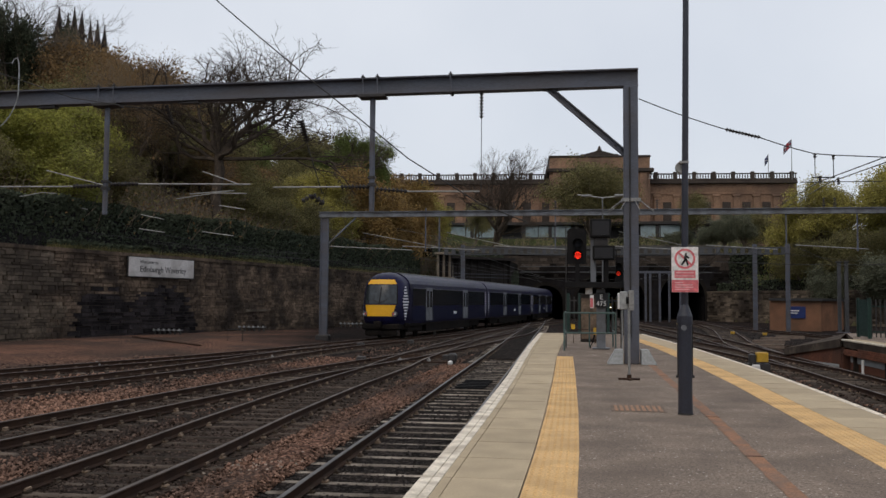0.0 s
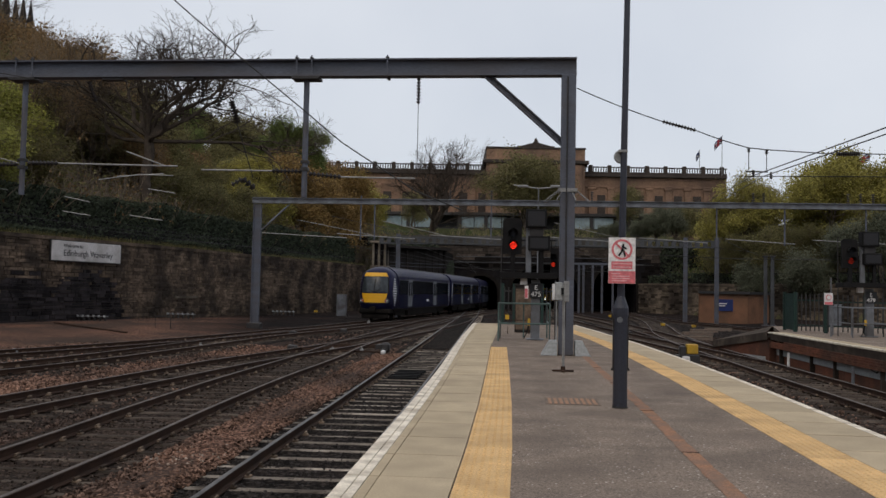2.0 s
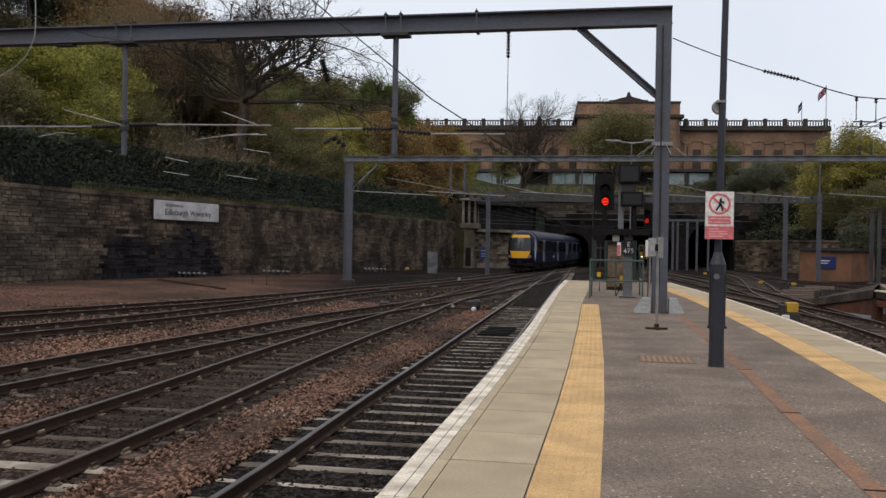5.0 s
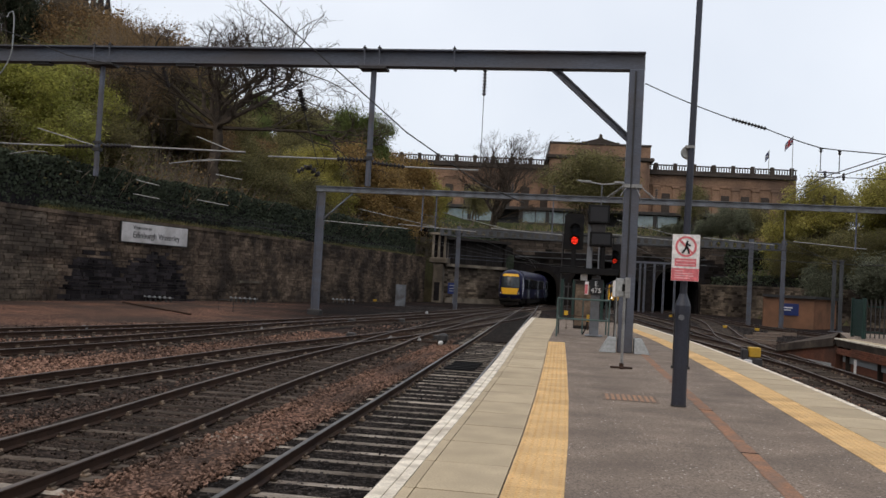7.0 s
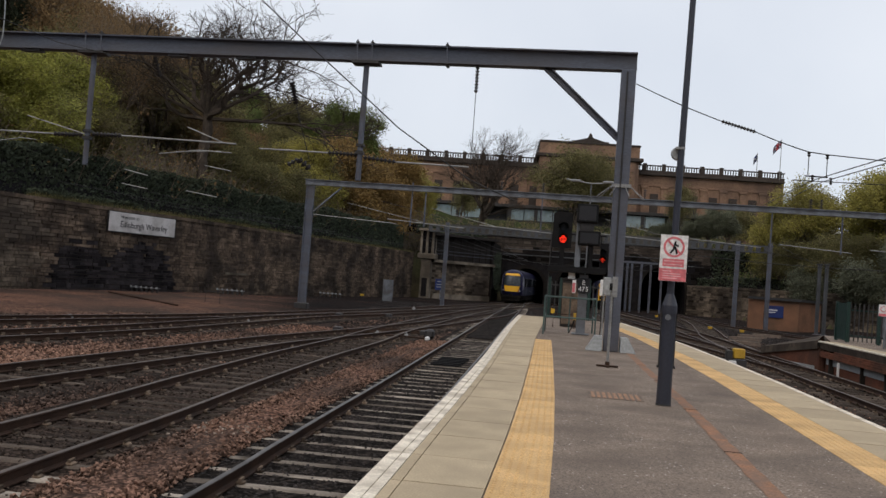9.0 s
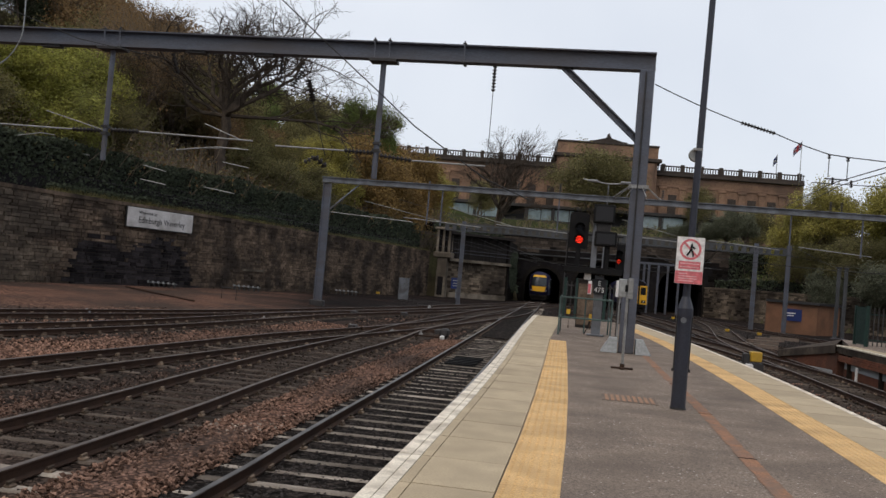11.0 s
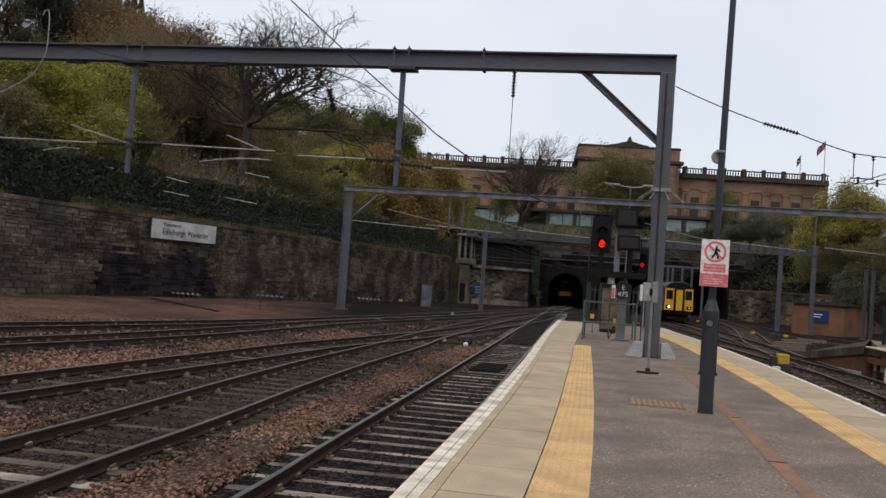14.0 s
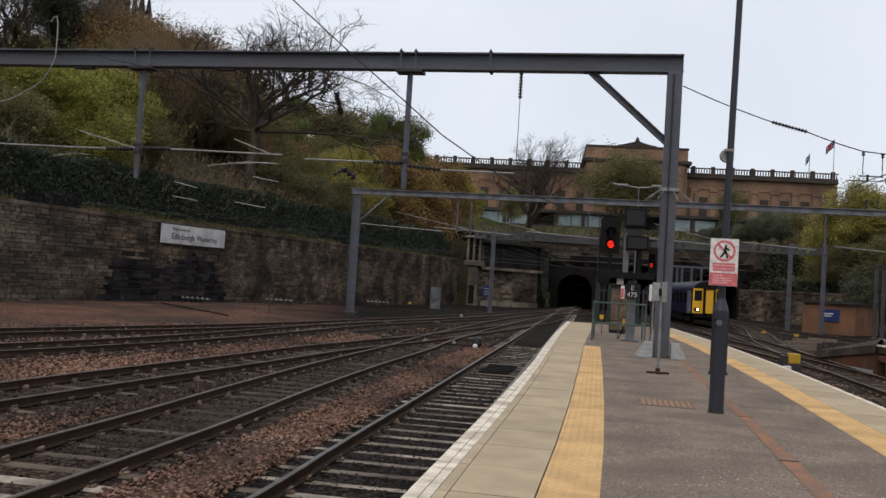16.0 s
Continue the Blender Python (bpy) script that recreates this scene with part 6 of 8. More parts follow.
# side made 0.3 m deep so its dark takes in the overhang's shadow
part("ramp_top", Shape().add([(9.7, 36.4, 0.01), (12, 44, 0.01), (10.6, 47.6, -0.74), (8.65, 41.3, -0.61), (9.7, 36.4, -0.3), (12, 44, -0.3), (10.6, 47.6, -1.0), (8.65, 41.3, -0.9)], [(0, 1, 2, 3), (0, 3, 7, 4), (3, 2, 6, 7), (2, 1, 5, 6), (7, 6, 5, 4)]), M_TIMBER, far_p, "dark weathered ramp surface")
part("end_return", Shape().box(9.76, 36.3, -1.3, 10.3, 36.6, -0.31), M_BRICK, far_p)
part("ramp_waling", Shape().add([(9.7, 36.6, -0.98), (8.72, 41.2, -1.02), (8.72, 41.2, -1.16), (9.7, 36.6, -1.18), (9.76, 36.6, -0.98), (8.78, 41.2, -1.02), (8.78, 41.2, -1.16), (9.76, 36.6, -1.18)], [(0, 1, 2, 3), (7, 6, 5, 4), (0, 4, 5, 1)]), M_CABINET, far_p)
bf = Shape().sweep([(-0.3, -0.15), (-0.12, -0.15), (-0.12, -1.3), (-0.3, -1.3)], [(9.9, 36.5, 0), (9.85, 28, 0), (9.95, 20, 0), (10.0, -30, 0)])
part("brick_face", bf, M_BRICK, far_p)
# overhang and its shadow on the brick drawn as one dark course
part("overhang_course", Shape().sweep([(-0.3, -0.055), (0.03, -0.055), (-0.02, -0.3), (-0.3, -0.3)], [(9.82, 36.5, 0), (9.75, 28, 0), (9.85, 20, 0), (9.9, -30, 0)]), M_TIMBER, far_p, "dark timber course under the platform edge")
part("steel_waling", Shape().sweep([(-0.12, -0.6), (-0.06, -0.6), (-0.06, -0.85), (-0.12, -0.85)], [(9.9, 36.0, 0), (9.85, 28, 0), (9.95, 20, 0), (10.0, -30, 0)]), M_CABINET, far_p)
for y, m_ in ((27.2, M_STEEL), (33.5, M_SIGNWHITE)):
    part("drain_pipe", Shape().tube((9.68, y, -1.15), (9.68, y, -0.62), 0.045, n=8), m_, far_p)
for y in (20.5, 23.2, 25.6, 29.3, 31.6, 35.2):
    part("pilaster", Shape().box(9.84, y - 0.05, -1.2, 10.0, y + 0.05, -0.3), M_TIMBER, far_p)
part("hanging_hose", Shape().line([(9.8, 26.4, -0.35), (9.78, 26.1, -0.6), (9.78, 25.7, -0.66), (9.8, 25.4, -0.4)], 0.015), M_BLACK, far_p)
rng = random.Random(31)
course = Shape()
bm_ = Shape().box(-0.11, 0, 0, 0, 0.22, 0.066).mesh("brick", M_BRICK)
n_b = 0
for r in range(4):
    y = 18.0 + 0.11 * (r % 2)
    while y < 36 and n_b < 300:
        ob = new("brick", bm_)
        ob.parent = far_p
        x = 9.78 + (y - 28) * (0.006 if y > 28 else -0.012)
        ob.matrix_basis = pose(x - 12 + 0.03, y - 30, -0.58 + r * 0.075 + 1.15 + 0.001 - 0.0, 0, 0, 0)
        y += 0.235
        n_b += 1

signal(12.57, 33.6, "479", M_RED_DIM, False)
guard_rail(11.6, 12.95, 32.6, 34.6, paint=M_STEEL, label="galvanised tubular guard rail round the far signal")
nb = thing("warning_board", (10.95, 33.4, 1.1), "small white and red notice on a post", "sign")
part("plate", Shape().box(10.9, 33.4, 1.14, 11.2, 33.42, 1.56), M_SIGNWHITE, nb)
part("red_patch", Shape().box(10.91, 33.38, 1.15, 11.19, 33.395, 1.24), M_SIGNRED, nb)
part("dark_ring", Shape().tube((11.05, 33.385, 1.4), (11.05, 33.395, 1.4), 0.1, n=16), M_SIGNRED, nb)
part("pale_disc", Shape().tube((11.05, 33.375, 1.4), (11.05, 33.383, 1.4), 0.075, n=16), M_SIGNWHITE, nb)
part("post", Shape().tube((11.15, 33.45, 0), (11.15, 33.45, 2.1), 0.03, n=8), M_STEEL, nb)


def palisade(p0, p1, name, h=1.65, solid=False):
    a, b = Vector((*p0, 0)), Vector((*p1, 0))
    L = (b - a).length
    m = Matrix.Translation(a) @ Matrix.Rotation(math.atan2(b.y - a.y, b.x - a.x), 4, "Z")
    ob = thing(name, tuple(a), "dark green steel palisade fence on the far platform", "fence", group="platform fences")
    for x in (0, L):
        part("post", Shape().box(x - 0.06, -0.06, 0, x + 0.06, 0.06, h + 0.05, m=m), M_GREENFENCE, ob)
    for z in (0.25, h - 0.3):
        part("rail", Shape().box(0, 0.02, z, L, 0.06, z + 0.06, m=m), M_GREENFENCE, ob)
    n_ = max(2, int(L / (0.085 if solid else 0.16)))
    for k in range(n_):
        x = L * (k + 0.5) / n_
        part("pale", Shape().box(x - (0.04 if solid else 0.022), -0.015, 0.06, x + (0.04 if solid else 0.022), 0.0, h, m=m), M_GREENFENCE if solid else M_DARKSTEEL, ob)
    return ob


palisade((11.2, 39.3), (11.05, 37.3), "palisade_fence", 1.55, True)
palisade((11.05, 37.3), (12.0, 36.6), "palisade_fence", 1.55)
palisade((12.0, 36.6), (13.3, 36.0), "palisade_fence", 1.5)
palisade((13.3, 36.0), (14.6, 35.6), "palisade_fence", 1.5)

# ---- station sign on the long wall ----
A_, B_ = Vector((-28.5, 52.1, 0)), Vector((-27.06, 58.4, 0))
sd = (B_ - A_).normalized()
wel = thing("station_sign", (A_.x, A_.y, 2.8), "long white station name board with dark lettering on the wall", "sign", turn=math.degrees(math.atan2(sd.y, sd.x)))
SL = (B_ - A_).length
part("board", Shape().box(0, -0.22, 0, SL, -0.1, 1.22, c=0.02), M_BOARD, wel, local=True)
part("board_frame", Shape().box(-0.05, -0.2, -0.05, SL + 0.05, -0.08, 1.27), M_DARKSTEEL, wel, local=True)
for x in (0.6, SL - 0.6):
    part("bracket", Shape().box(x - 0.06, -0.08, -0.1, x + 0.06, 0.2, 1.0), M_DARKSTEEL, wel, local=True)
text_mesh("Welcome to", 0.34, M_SIGNBLACK, wel, pose(1.0, -0.228, 0.84, 90, 0, 0))
text_mesh("Edinburgh Waverley", 0.56, M_SIGNBLACK, wel, pose(1.0, -0.228, 0.3, 90, 0, 0))

# ---- lineside things ----
def lineside_box(name, x, y, w_, d_, h, material, label, cat="equipment box", z=-1.15, legs=False):
    ob = thing(name, (x, y, z), label, cat, group=cat + " by the track")
    part("case", Shape().box(x - w_ / 2, y - d_ / 2, z + (0.15 if legs else 0), x + w_ / 2, y + d_ / 2, z + h, c=0.02), material, ob)
    part("lid", Shape().box(x - w_ / 2 - 0.02, y - d_ / 2 - 0.02, z + h, x + w_ / 2 + 0.02, y + d_ / 2 + 0.02, z + h + 0.04, c=0.01), material, ob)
    if legs:
        for s in (-1, 1):
            part("leg", Shape().box(x + s * w_ * 0.35 - 0.03, y - 0.03, z - 0.05, x + s * w_ * 0.35 + 0.03, y + 0.03, z + 0.15), M_DARKSTEEL, ob)
    return ob


lineside_box("relay_cabinet", -16.6, 83, 0.9, 0.5, 2.0, M_STEEL, "tall grey lineside relay cabinet beside the wall")
lineside_box("relay_cabinet", 27.0, 80, 1.0, 0.6, 2.0, M_STEEL, "tall grey lineside relay cabinet beside the wall")
for x, y, z in ((-17.9, 78, -0.55), (11.4, 73, -0.9), (13.4, 70.8, -0.9), (9.7, 98, -0.9), (-0.9, 44, -0.8)):
    lineside_box("yellow_marker_box", x, y, 0.3, 0.24, 0.3, M_YELLOW, "small yellow lineside marker box", "marker box", z=z - 0.3, legs=True)
yb = thing("point_machine", (6.2, 34.0, -1.15), "yellow-topped grey point machine beside the rails", "point machine")
part("yellow_case", Shape().box(6.15, 33.8, -0.78, 6.55, 34.2, -0.42, c=0.03), M_YELLOW, yb)
part("grey_case", Shape().box(5.9, 33.82, -0.85, 6.12, 34.18, -0.5, c=0.02), M_DARKSTEEL, yb)
part("base", Shape().box(5.8, 33.75, -1.15, 6.6, 34.3, -0.83), M_DARKSTEEL, yb)
part("white_block", Shape().box(5.95, 33.5, -1.0, 6.2, 33.7, -0.85, c=0.02), M_SIGNWHITE, yb)
pm = thing("point_machine", (-5.1, 33.6, -1.15), "dark point machine with a white end in the ballast", "point machine")
part("case", Shape().box(-5.2, 33.5, -0.96, -4.87, 33.95, -0.62, c=0.07).box(-5.15, 33.6, -1.15, -4.92, 33.8, -0.95), M_DARKSTEEL, pm)
part("white_end", Shape().box(-5.14, 33.2, -1.04, -4.98, 33.48, -0.88, c=0.04), M_SIGNWHITE, pm)
part("rod", Shape().tube((-5.0, 33.7, -0.98), (-6.8, 33.9, -0.98), 0.03), M_RAIL, pm)
for x, y, r, zt in ((-17.49, 29.95, 0.15, -0.9), (-9.0, 31.5, 0.07, -1.0), (-7.32, 34.96, 0.1, -0.9), (-6.19, 35.15, 0.09, -0.9), (-10.95, 64.9, 0.12, -0.85), (-7.9, 31.0, 0.07, -1.0), (-9.6, 37.2, 0.07, -1.0), (-13.4, 37.0, 0.07, -1.0)):
    solo("pale_stone", Shape().box(x - r, y - 0.06, -1.14, x + r * 0.8, y + 0.07, zt - 0.06, c=0.03).box(x - r * 0.5, y - 0.04, zt - 0.1, x + r * 0.4, y + 0.05, zt, c=0.03), M_PALEWIRE, "pale painted stone block lying in the ballast", "stone", group="pale stones")
for x, y, w_ in ((-27.0, 54.9, 2.0), (-24.45, 63.3, 2.1), (-20.2, 75.8, 2.0)):
    ob = thing("cable_rack", (x, y, -0.95), "low pale-topped cable rack at the foot of the wall", "rack", group="cable racks")
    part("tray", Shape().box(x - w_ / 2, y - 0.16, -0.68, x + w_ / 2, y + 0.16, -0.63, c=0.01), M_STEEL, ob)
    for k in range(6):
        xx = x - w_ / 2 + 0.12 + k * (w_ - 0.24) / 5
        part("leg", Shape().box(xx - 0.03, y - 0.1, -1.0, xx + 0.03, y + 0.1, -0.68), M_DARKSTEEL, ob)
        part("clip", Shape().box(xx - 0.07, y - 0.18, -0.7, xx + 0.07, y - 0.16, -0.56), M_CABINET, ob)
fs = thing("scrap_frame", (-19.6, 48, -1.0), "thin dark metal frame standing in the dirt", "frame")
part("tube", Shape().line([(-20.4, 49, -1.1), (-20.4, 49, -0.35), (-19.6, 49.2, -0.35), (-19.6, 49.2, -1.1)], 0.03, n=5), M_DARKSTEEL, fs)
lp = thing("fallen_pole", (-22, 45, -0.6), "long dark pole lying along the bank", "pole")
part("shaft", Shape().tube((-25.5, 47.5, -0.78), (-19.7, 43.8, -1.02), 0.05, n=7), M_RAIL, lp)
bd = thing("track_mat", (-2.9, 23.6, -0.95), "dark slatted timber mat lying between the rails", "mat")
for k in range(11):
    part("slat", Shape().box(-3.62 + 0.02 * (k % 3), 24.7 + k * 0.24, -1.1, -2.82 + 0.03 * (k % 2), 24.81 + k * 0.24, -1.03 + 0.02 * (k % 2)), M_BLACK, bd)
bl = thing("direction_sign", (-14.9, 106, -1.1), "dark blue sign with white bars on a post", "sign")
part("panel", Shape().box(-15.5, 105.9, 0.0, -14.4, 105.95, 1.3), M_SIGNBLUE, bl)
for z in (0.3, 0.6, 0.95):
    part("text_bar", Shape().box(-15.3, 105.87, z, -14.6, 105.89, z + 0.09), M_CABINET, bl)
part("post", Shape().box(-14.9, 105.96, -1.2, -14.8, 106.05, 1.0), M_STEEL, bl)
for x, y, a in ((11.2, 58, 8), (12.6, 63, 14), (9.9, 52, -6), (14.2, 66, 10)):
    tm = Matrix.Translation((x, y, -1.12)) @ Matrix.Rotation(radians(a), 4, "Z")
    tr_ = thing("cable_trough", (x, y, -1.12), "short run of weathered concrete cable trough beside the rails", "cable trough", group="cable troughs")
    for k in range(3):
        part("trough_lid", Shape().box(-0.95 + k * 0.64, -0.2, 0.16, -0.33 + k * 0.64, 0.2, 0.22, c=0.01, m=tm), M_DRAIN, tr_)
    part("trough", Shape().box(-0.95, -0.18, 0, 0.96, 0.18, 0.16, m=tm), M_DRAIN, tr_)
for pts, y, s_ in ((T2, 36.5, 1), (T3, 34.5, -1), (T5, 46, 1), (T7, 40, 1), (T7, 56, -1), (T4, 50, 1)):
    x = interp(pts, y)
    rd = thing("point_rod", (x, y, -1.0), "thin dark stretcher rods across a set of points", "point rods", group="point rods")
    for k in range(3):
        part("rod", Shape().tube((x - 0.7, y + k * 0.75, -0.985), (x + 0.7 + s_ * 0.5, y + k * 0.75 + 0.05, -0.985), 0.022, n=6), M_RAIL, rd)
    part("crank_box", Shape().box(x + s_ * 1.25 - 0.16, y + 0.5, -1.12, x + s_ * 1.25 + 0.16, y + 1.0, -0.9, c=0.03), M_DARKSTEEL, rd)
# recessed slot with a pale frame in the wall
solo("wall_slot", Shape().box(0, -0.12, 0.25, 3.2, 0.1, 0.42, m=Matrix.Translation((-25.6, 65.0, 0.2)) @ Matrix.Rotation(math.atan2(13, 2.05), 4, "Z")), M_PALESTONE, "pale stone lintel of a blocked slot in the wall", "lintel")

# ---- brick hut by the garden wall ----
hut = thing("brick_hut", (19, 87.5, -1.1), "low flat-roofed orange brick hut by the tracks", "hut")
part("front_wall", Shape().box(16.7, 85.6, -1.2, 21.1, 86.0, 1.6), M_HUT, hut)
part("side_wall", Shape().add([(21.1, 85.6, -1.2), (24.6, 91.5, -1.2), (24.6, 91.5, 1.6), (21.1, 85.6, 1.6), (20.8, 85.9, -1.2), (24.3, 91.8, -1.2), (24.3, 91.8, 1.6), (20.8, 85.9, 1.6)], [(0, 1, 2, 3), (7, 6, 5, 4), (3, 2, 6, 7), (0, 4, 5, 1), (1, 5, 6, 2), (0, 3, 7, 4)]), M_HUT, hut)
part("roof_slab", Shape().slab([(16.55, 85.3), (21.2, 85.3), (25.0, 91.6), (23, 94), (18.6, 92)], 1.6, 1.85), M_DARKSTEEL, hut)
part("back_wall", Shape().box(18.3, 90.6, -1.2, 23.7, 91.0, 1.6), M_HUT, hut)
part("end_wall", Shape().add([(16.7, 86.0, -1.2), (17.0, 86.0, -1.2), (18.6, 90.6, -1.2), (18.3, 90.6, -1.2), (16.7, 86.0, 1.6), (17.0, 86.0, 1.6), (18.6, 90.6, 1.6), (18.3, 90.6, 1.6)], [(3, 2, 1, 0), (4, 5, 6, 7), (0, 1, 5, 4), (1, 2, 6, 5), (2, 3, 7, 6), (3, 0, 4, 7)]), M_HUT, hut)
bs = thing("blue_sign", (19, 85.5, 0.0), "blue board with pale bars on the hut wall", "sign")
part("panel", Shape().box(18.35, 85.5, 0.02, 19.75, 85.56, 1.1), M_SIGNBLUE, bs)
part("text_bar", Shape().box(18.47, 85.47, 0.66, 19.2, 85.49, 0.76), M_SIGNWHITE, bs)
part("text_bar", Shape().box(18.47, 85.47, 0.46, 19.05, 85.49, 0.54), M_SIGNWHITE, bs)

# ---- flags and spires ----
M_FLAGRED = mat("flag_red", (0.36, 0.06, 0.07), rough=0.8, scale=2, fine=20)
M_FLAGBLUE = mat("flag_blue", (0.03, 0.045, 0.14), rough=0.8, scale=2, fine=20)
M_FLAGWHITE = mat("flag_white", (0.5, 0.5, 0.52), rough=0.8, scale=2, fine=20)

def flag(x, y, z0, zt, cols, w_=1.7, h=1.5, droop=1.0):
    ob = thing("flagpole", (x, y, z0), "flag drooping from a thin pole on the gallery roof", "flag", group="roof flags")
    part("pole", Shape().tube((x, y, z0), (x, y, zt), 0.1, 0.06, n=6), M_PALEWIRE, ob)
    n_ = 8
    cl = Shape()
    for k in range(n_):
        x0, x1 = x - w_ * k / n_, x - w_ * (k + 1) / n_
        d0, d1 = droop * (k / n_) ** 1.2, droop * ((k + 1) / n_) ** 1.2
        y0, y1 = y + 0.25 * math.sin(k * 1.3), y + 0.25 * math.sin((k + 1) * 1.3)
        cl.add([(x0, y0, zt - 0.2 - d0), (x1, y1, zt - 0.2 - d1), (x1, y1, zt - 0.2 - h - d1), (x0, y0, zt - 0.2 - h - d0)], [(0, 1, 2, 3)])
        cl.add([(x0, y0 + 0.04, zt - 0.2 - d0), (x1, y1 + 0.04, zt - 0.2 - d1), (x1, y1 + 0.04, zt - 0.2 - h - d1), (x0, y0 + 0.04, zt - 0.2 - h - d0)], [(3, 2, 1, 0)])
    f = part("cloth", cl, cols[0], ob)
    for a, b in ((0.1, 0.9), (0.9, 0.1)):
        st = Shape()
        for k in range(n_):
            u0, u1 = k / n_, (k + 1) / n_
            za, zb = a + (b - a) * u0, a + (b - a) * u1
            x0, x1 = x - w_ * u0, x - w_ * u1
            d0, d1 = droop * u0 ** 1.2, droop * u1 ** 1.2
            y0, y1 = y + 0.25 * math.sin(k * 1.3) - 0.04, y + 0.25 * math.sin((k + 1) * 1.3) - 0.04
            top0, top1 = zt - 0.2 - d0 - h * za, zt - 0.2 - d1 - h * zb
            st.add([(x0, y0, top0 + 0.17), (x1, y1, top1 + 0.17), (x1, y1, top1 - 0.17), (x0, y0, top0 - 0.17)], [(0, 1, 2, 3)])
        part("cross_stripe", st, cols[1], f)
    if len(cols) > 2:
        for lo, hi in ((0.42, 0.58),):
            st = Shape()
            for k in range(n_):
                u0, u1 = k / n_, (k + 1) / n_
                y0, y1 = y + 0.25 * math.sin(k * 1.3) - 0.07, y + 0.25 * math.sin((k + 1) * 1.3) - 0.07
                d0, d1 = zt - 0.2 - droop * u0 ** 1.2, zt - 0.2 - droop * u1 ** 1.2
                st.add([(x - w_ * u0, y0, d0 - h * lo), (x - w_ * u1, y1, d1 - h * lo), (x - w_ * u1, y1, d1 - h * hi), (x - w_ * u0, y0, d0 - h * hi)], [(0, 1, 2, 3)])
                if k in (3, 4):
                    st.add([(x - w_ * u0, y0, d0), (x - w_ * u1, y1, d1), (x - w_ * u1, y1, d1 - h), (x - w_ * u0, y0, d0 - h)], [(0, 1, 2, 3)])
            part("red_cross", st, cols[2], f)
    return ob


flag(49.0, 224, 31, 41.0, (M_FLAGBLUE, M_FLAGWHITE, M_FLAGRED), w_=1.9, h=1.8, droop=2.0)
flag(43.6, 224, 31, 37.4, (M_FLAGBLUE, M_FLAGWHITE), w_=0.9, h=1.7, droop=1.3)
flag(90.0, 240, 14, 39.6, (M_FLAGBLUE, M_FLAGWHITE, M_FLAGRED), w_=3.4, h=1.9, droop=2.2)


M_SPIRE = mat("blackened_gothic_stone", (0.04, 0.034, 0.034), (0.026, 0.023, 0.024), 0.9, scale=0.4, fine=4)


def spire_group(x0, y0, spots, label):
    ob = thing("gothic_tower", (x0, y0, 20), label, "building")
    for dx, zt, r in spots:
        w_ = r * 0.8
        p_ = part("turret", Shape().box(x0 + dx - w_, y0 - w_, 20, x0 + dx + w_, y0 + w_, zt - 7 * r, c=0.1), M_SPIRE, ob)
        sp = Shape().tube((x0 + dx, y0, zt - 7 * r), (x0 + dx, y0, zt), r * 1.05, 0.05, n=8)
        sp.tube((x0 + dx, y0, zt - 0.3), (x0 + dx, y0, zt + 0.35), 0.16, 0.1, n=6)
        for k in range(7):
            zz = zt - 7 * r + (k + 0.3) * 0.95 * r
            rr = r * 1.1 * (1 - (zz - zt + 7 * r) / (7 * r))
            for a in range(4):
                cx, cy = x0 + dx + rr * math.cos(a * math.pi / 2), y0 + rr * math.sin(a * math.pi / 2)
                sp.tube((cx, cy, zz), (cx, cy, zz + 0.3), 0.17, 0.06, n=5)
        part("pinnacle", sp, M_SPIRE, p_)
        part("pinnacle_base", Shape().box(x0 + dx - r * 1.1, y0 - r * 1.1, zt - 7.6 * r, x0 + dx + r * 1.1, y0 + r * 1.1, zt - 7 * r, c=0.08), M_SPIRE, p_)
    return ob


spire_group(-107, 170, [(-2.2, 62.3, 0.75), (-0.2, 61.0, 0.65), (1.3, 62.1, 0.8), (3.0, 61.2, 0.7)], "dark gothic tower with pinnacles behind the trees")
spire_group(-100.4, 170, [(-1.6, 58.9, 0.6), (0.0, 59.1, 0.65), (1.6, 57.9, 0.6)], "dark gothic tower with pinnacles behind the trees")
spire_group(-120, 170, [(-1.5, 60.3, 0.7), (0.8, 59.6, 0.7)], "dark gothic tower with pinnacles behind the trees")


# ---- trees ----
def rand_dir(rng, d, spread):
    v = Vector((rng.gauss(0, 1), rng.gauss(0, 1), rng.gauss(0, 1))).normalized()
    return (d + v * spread).normalized()


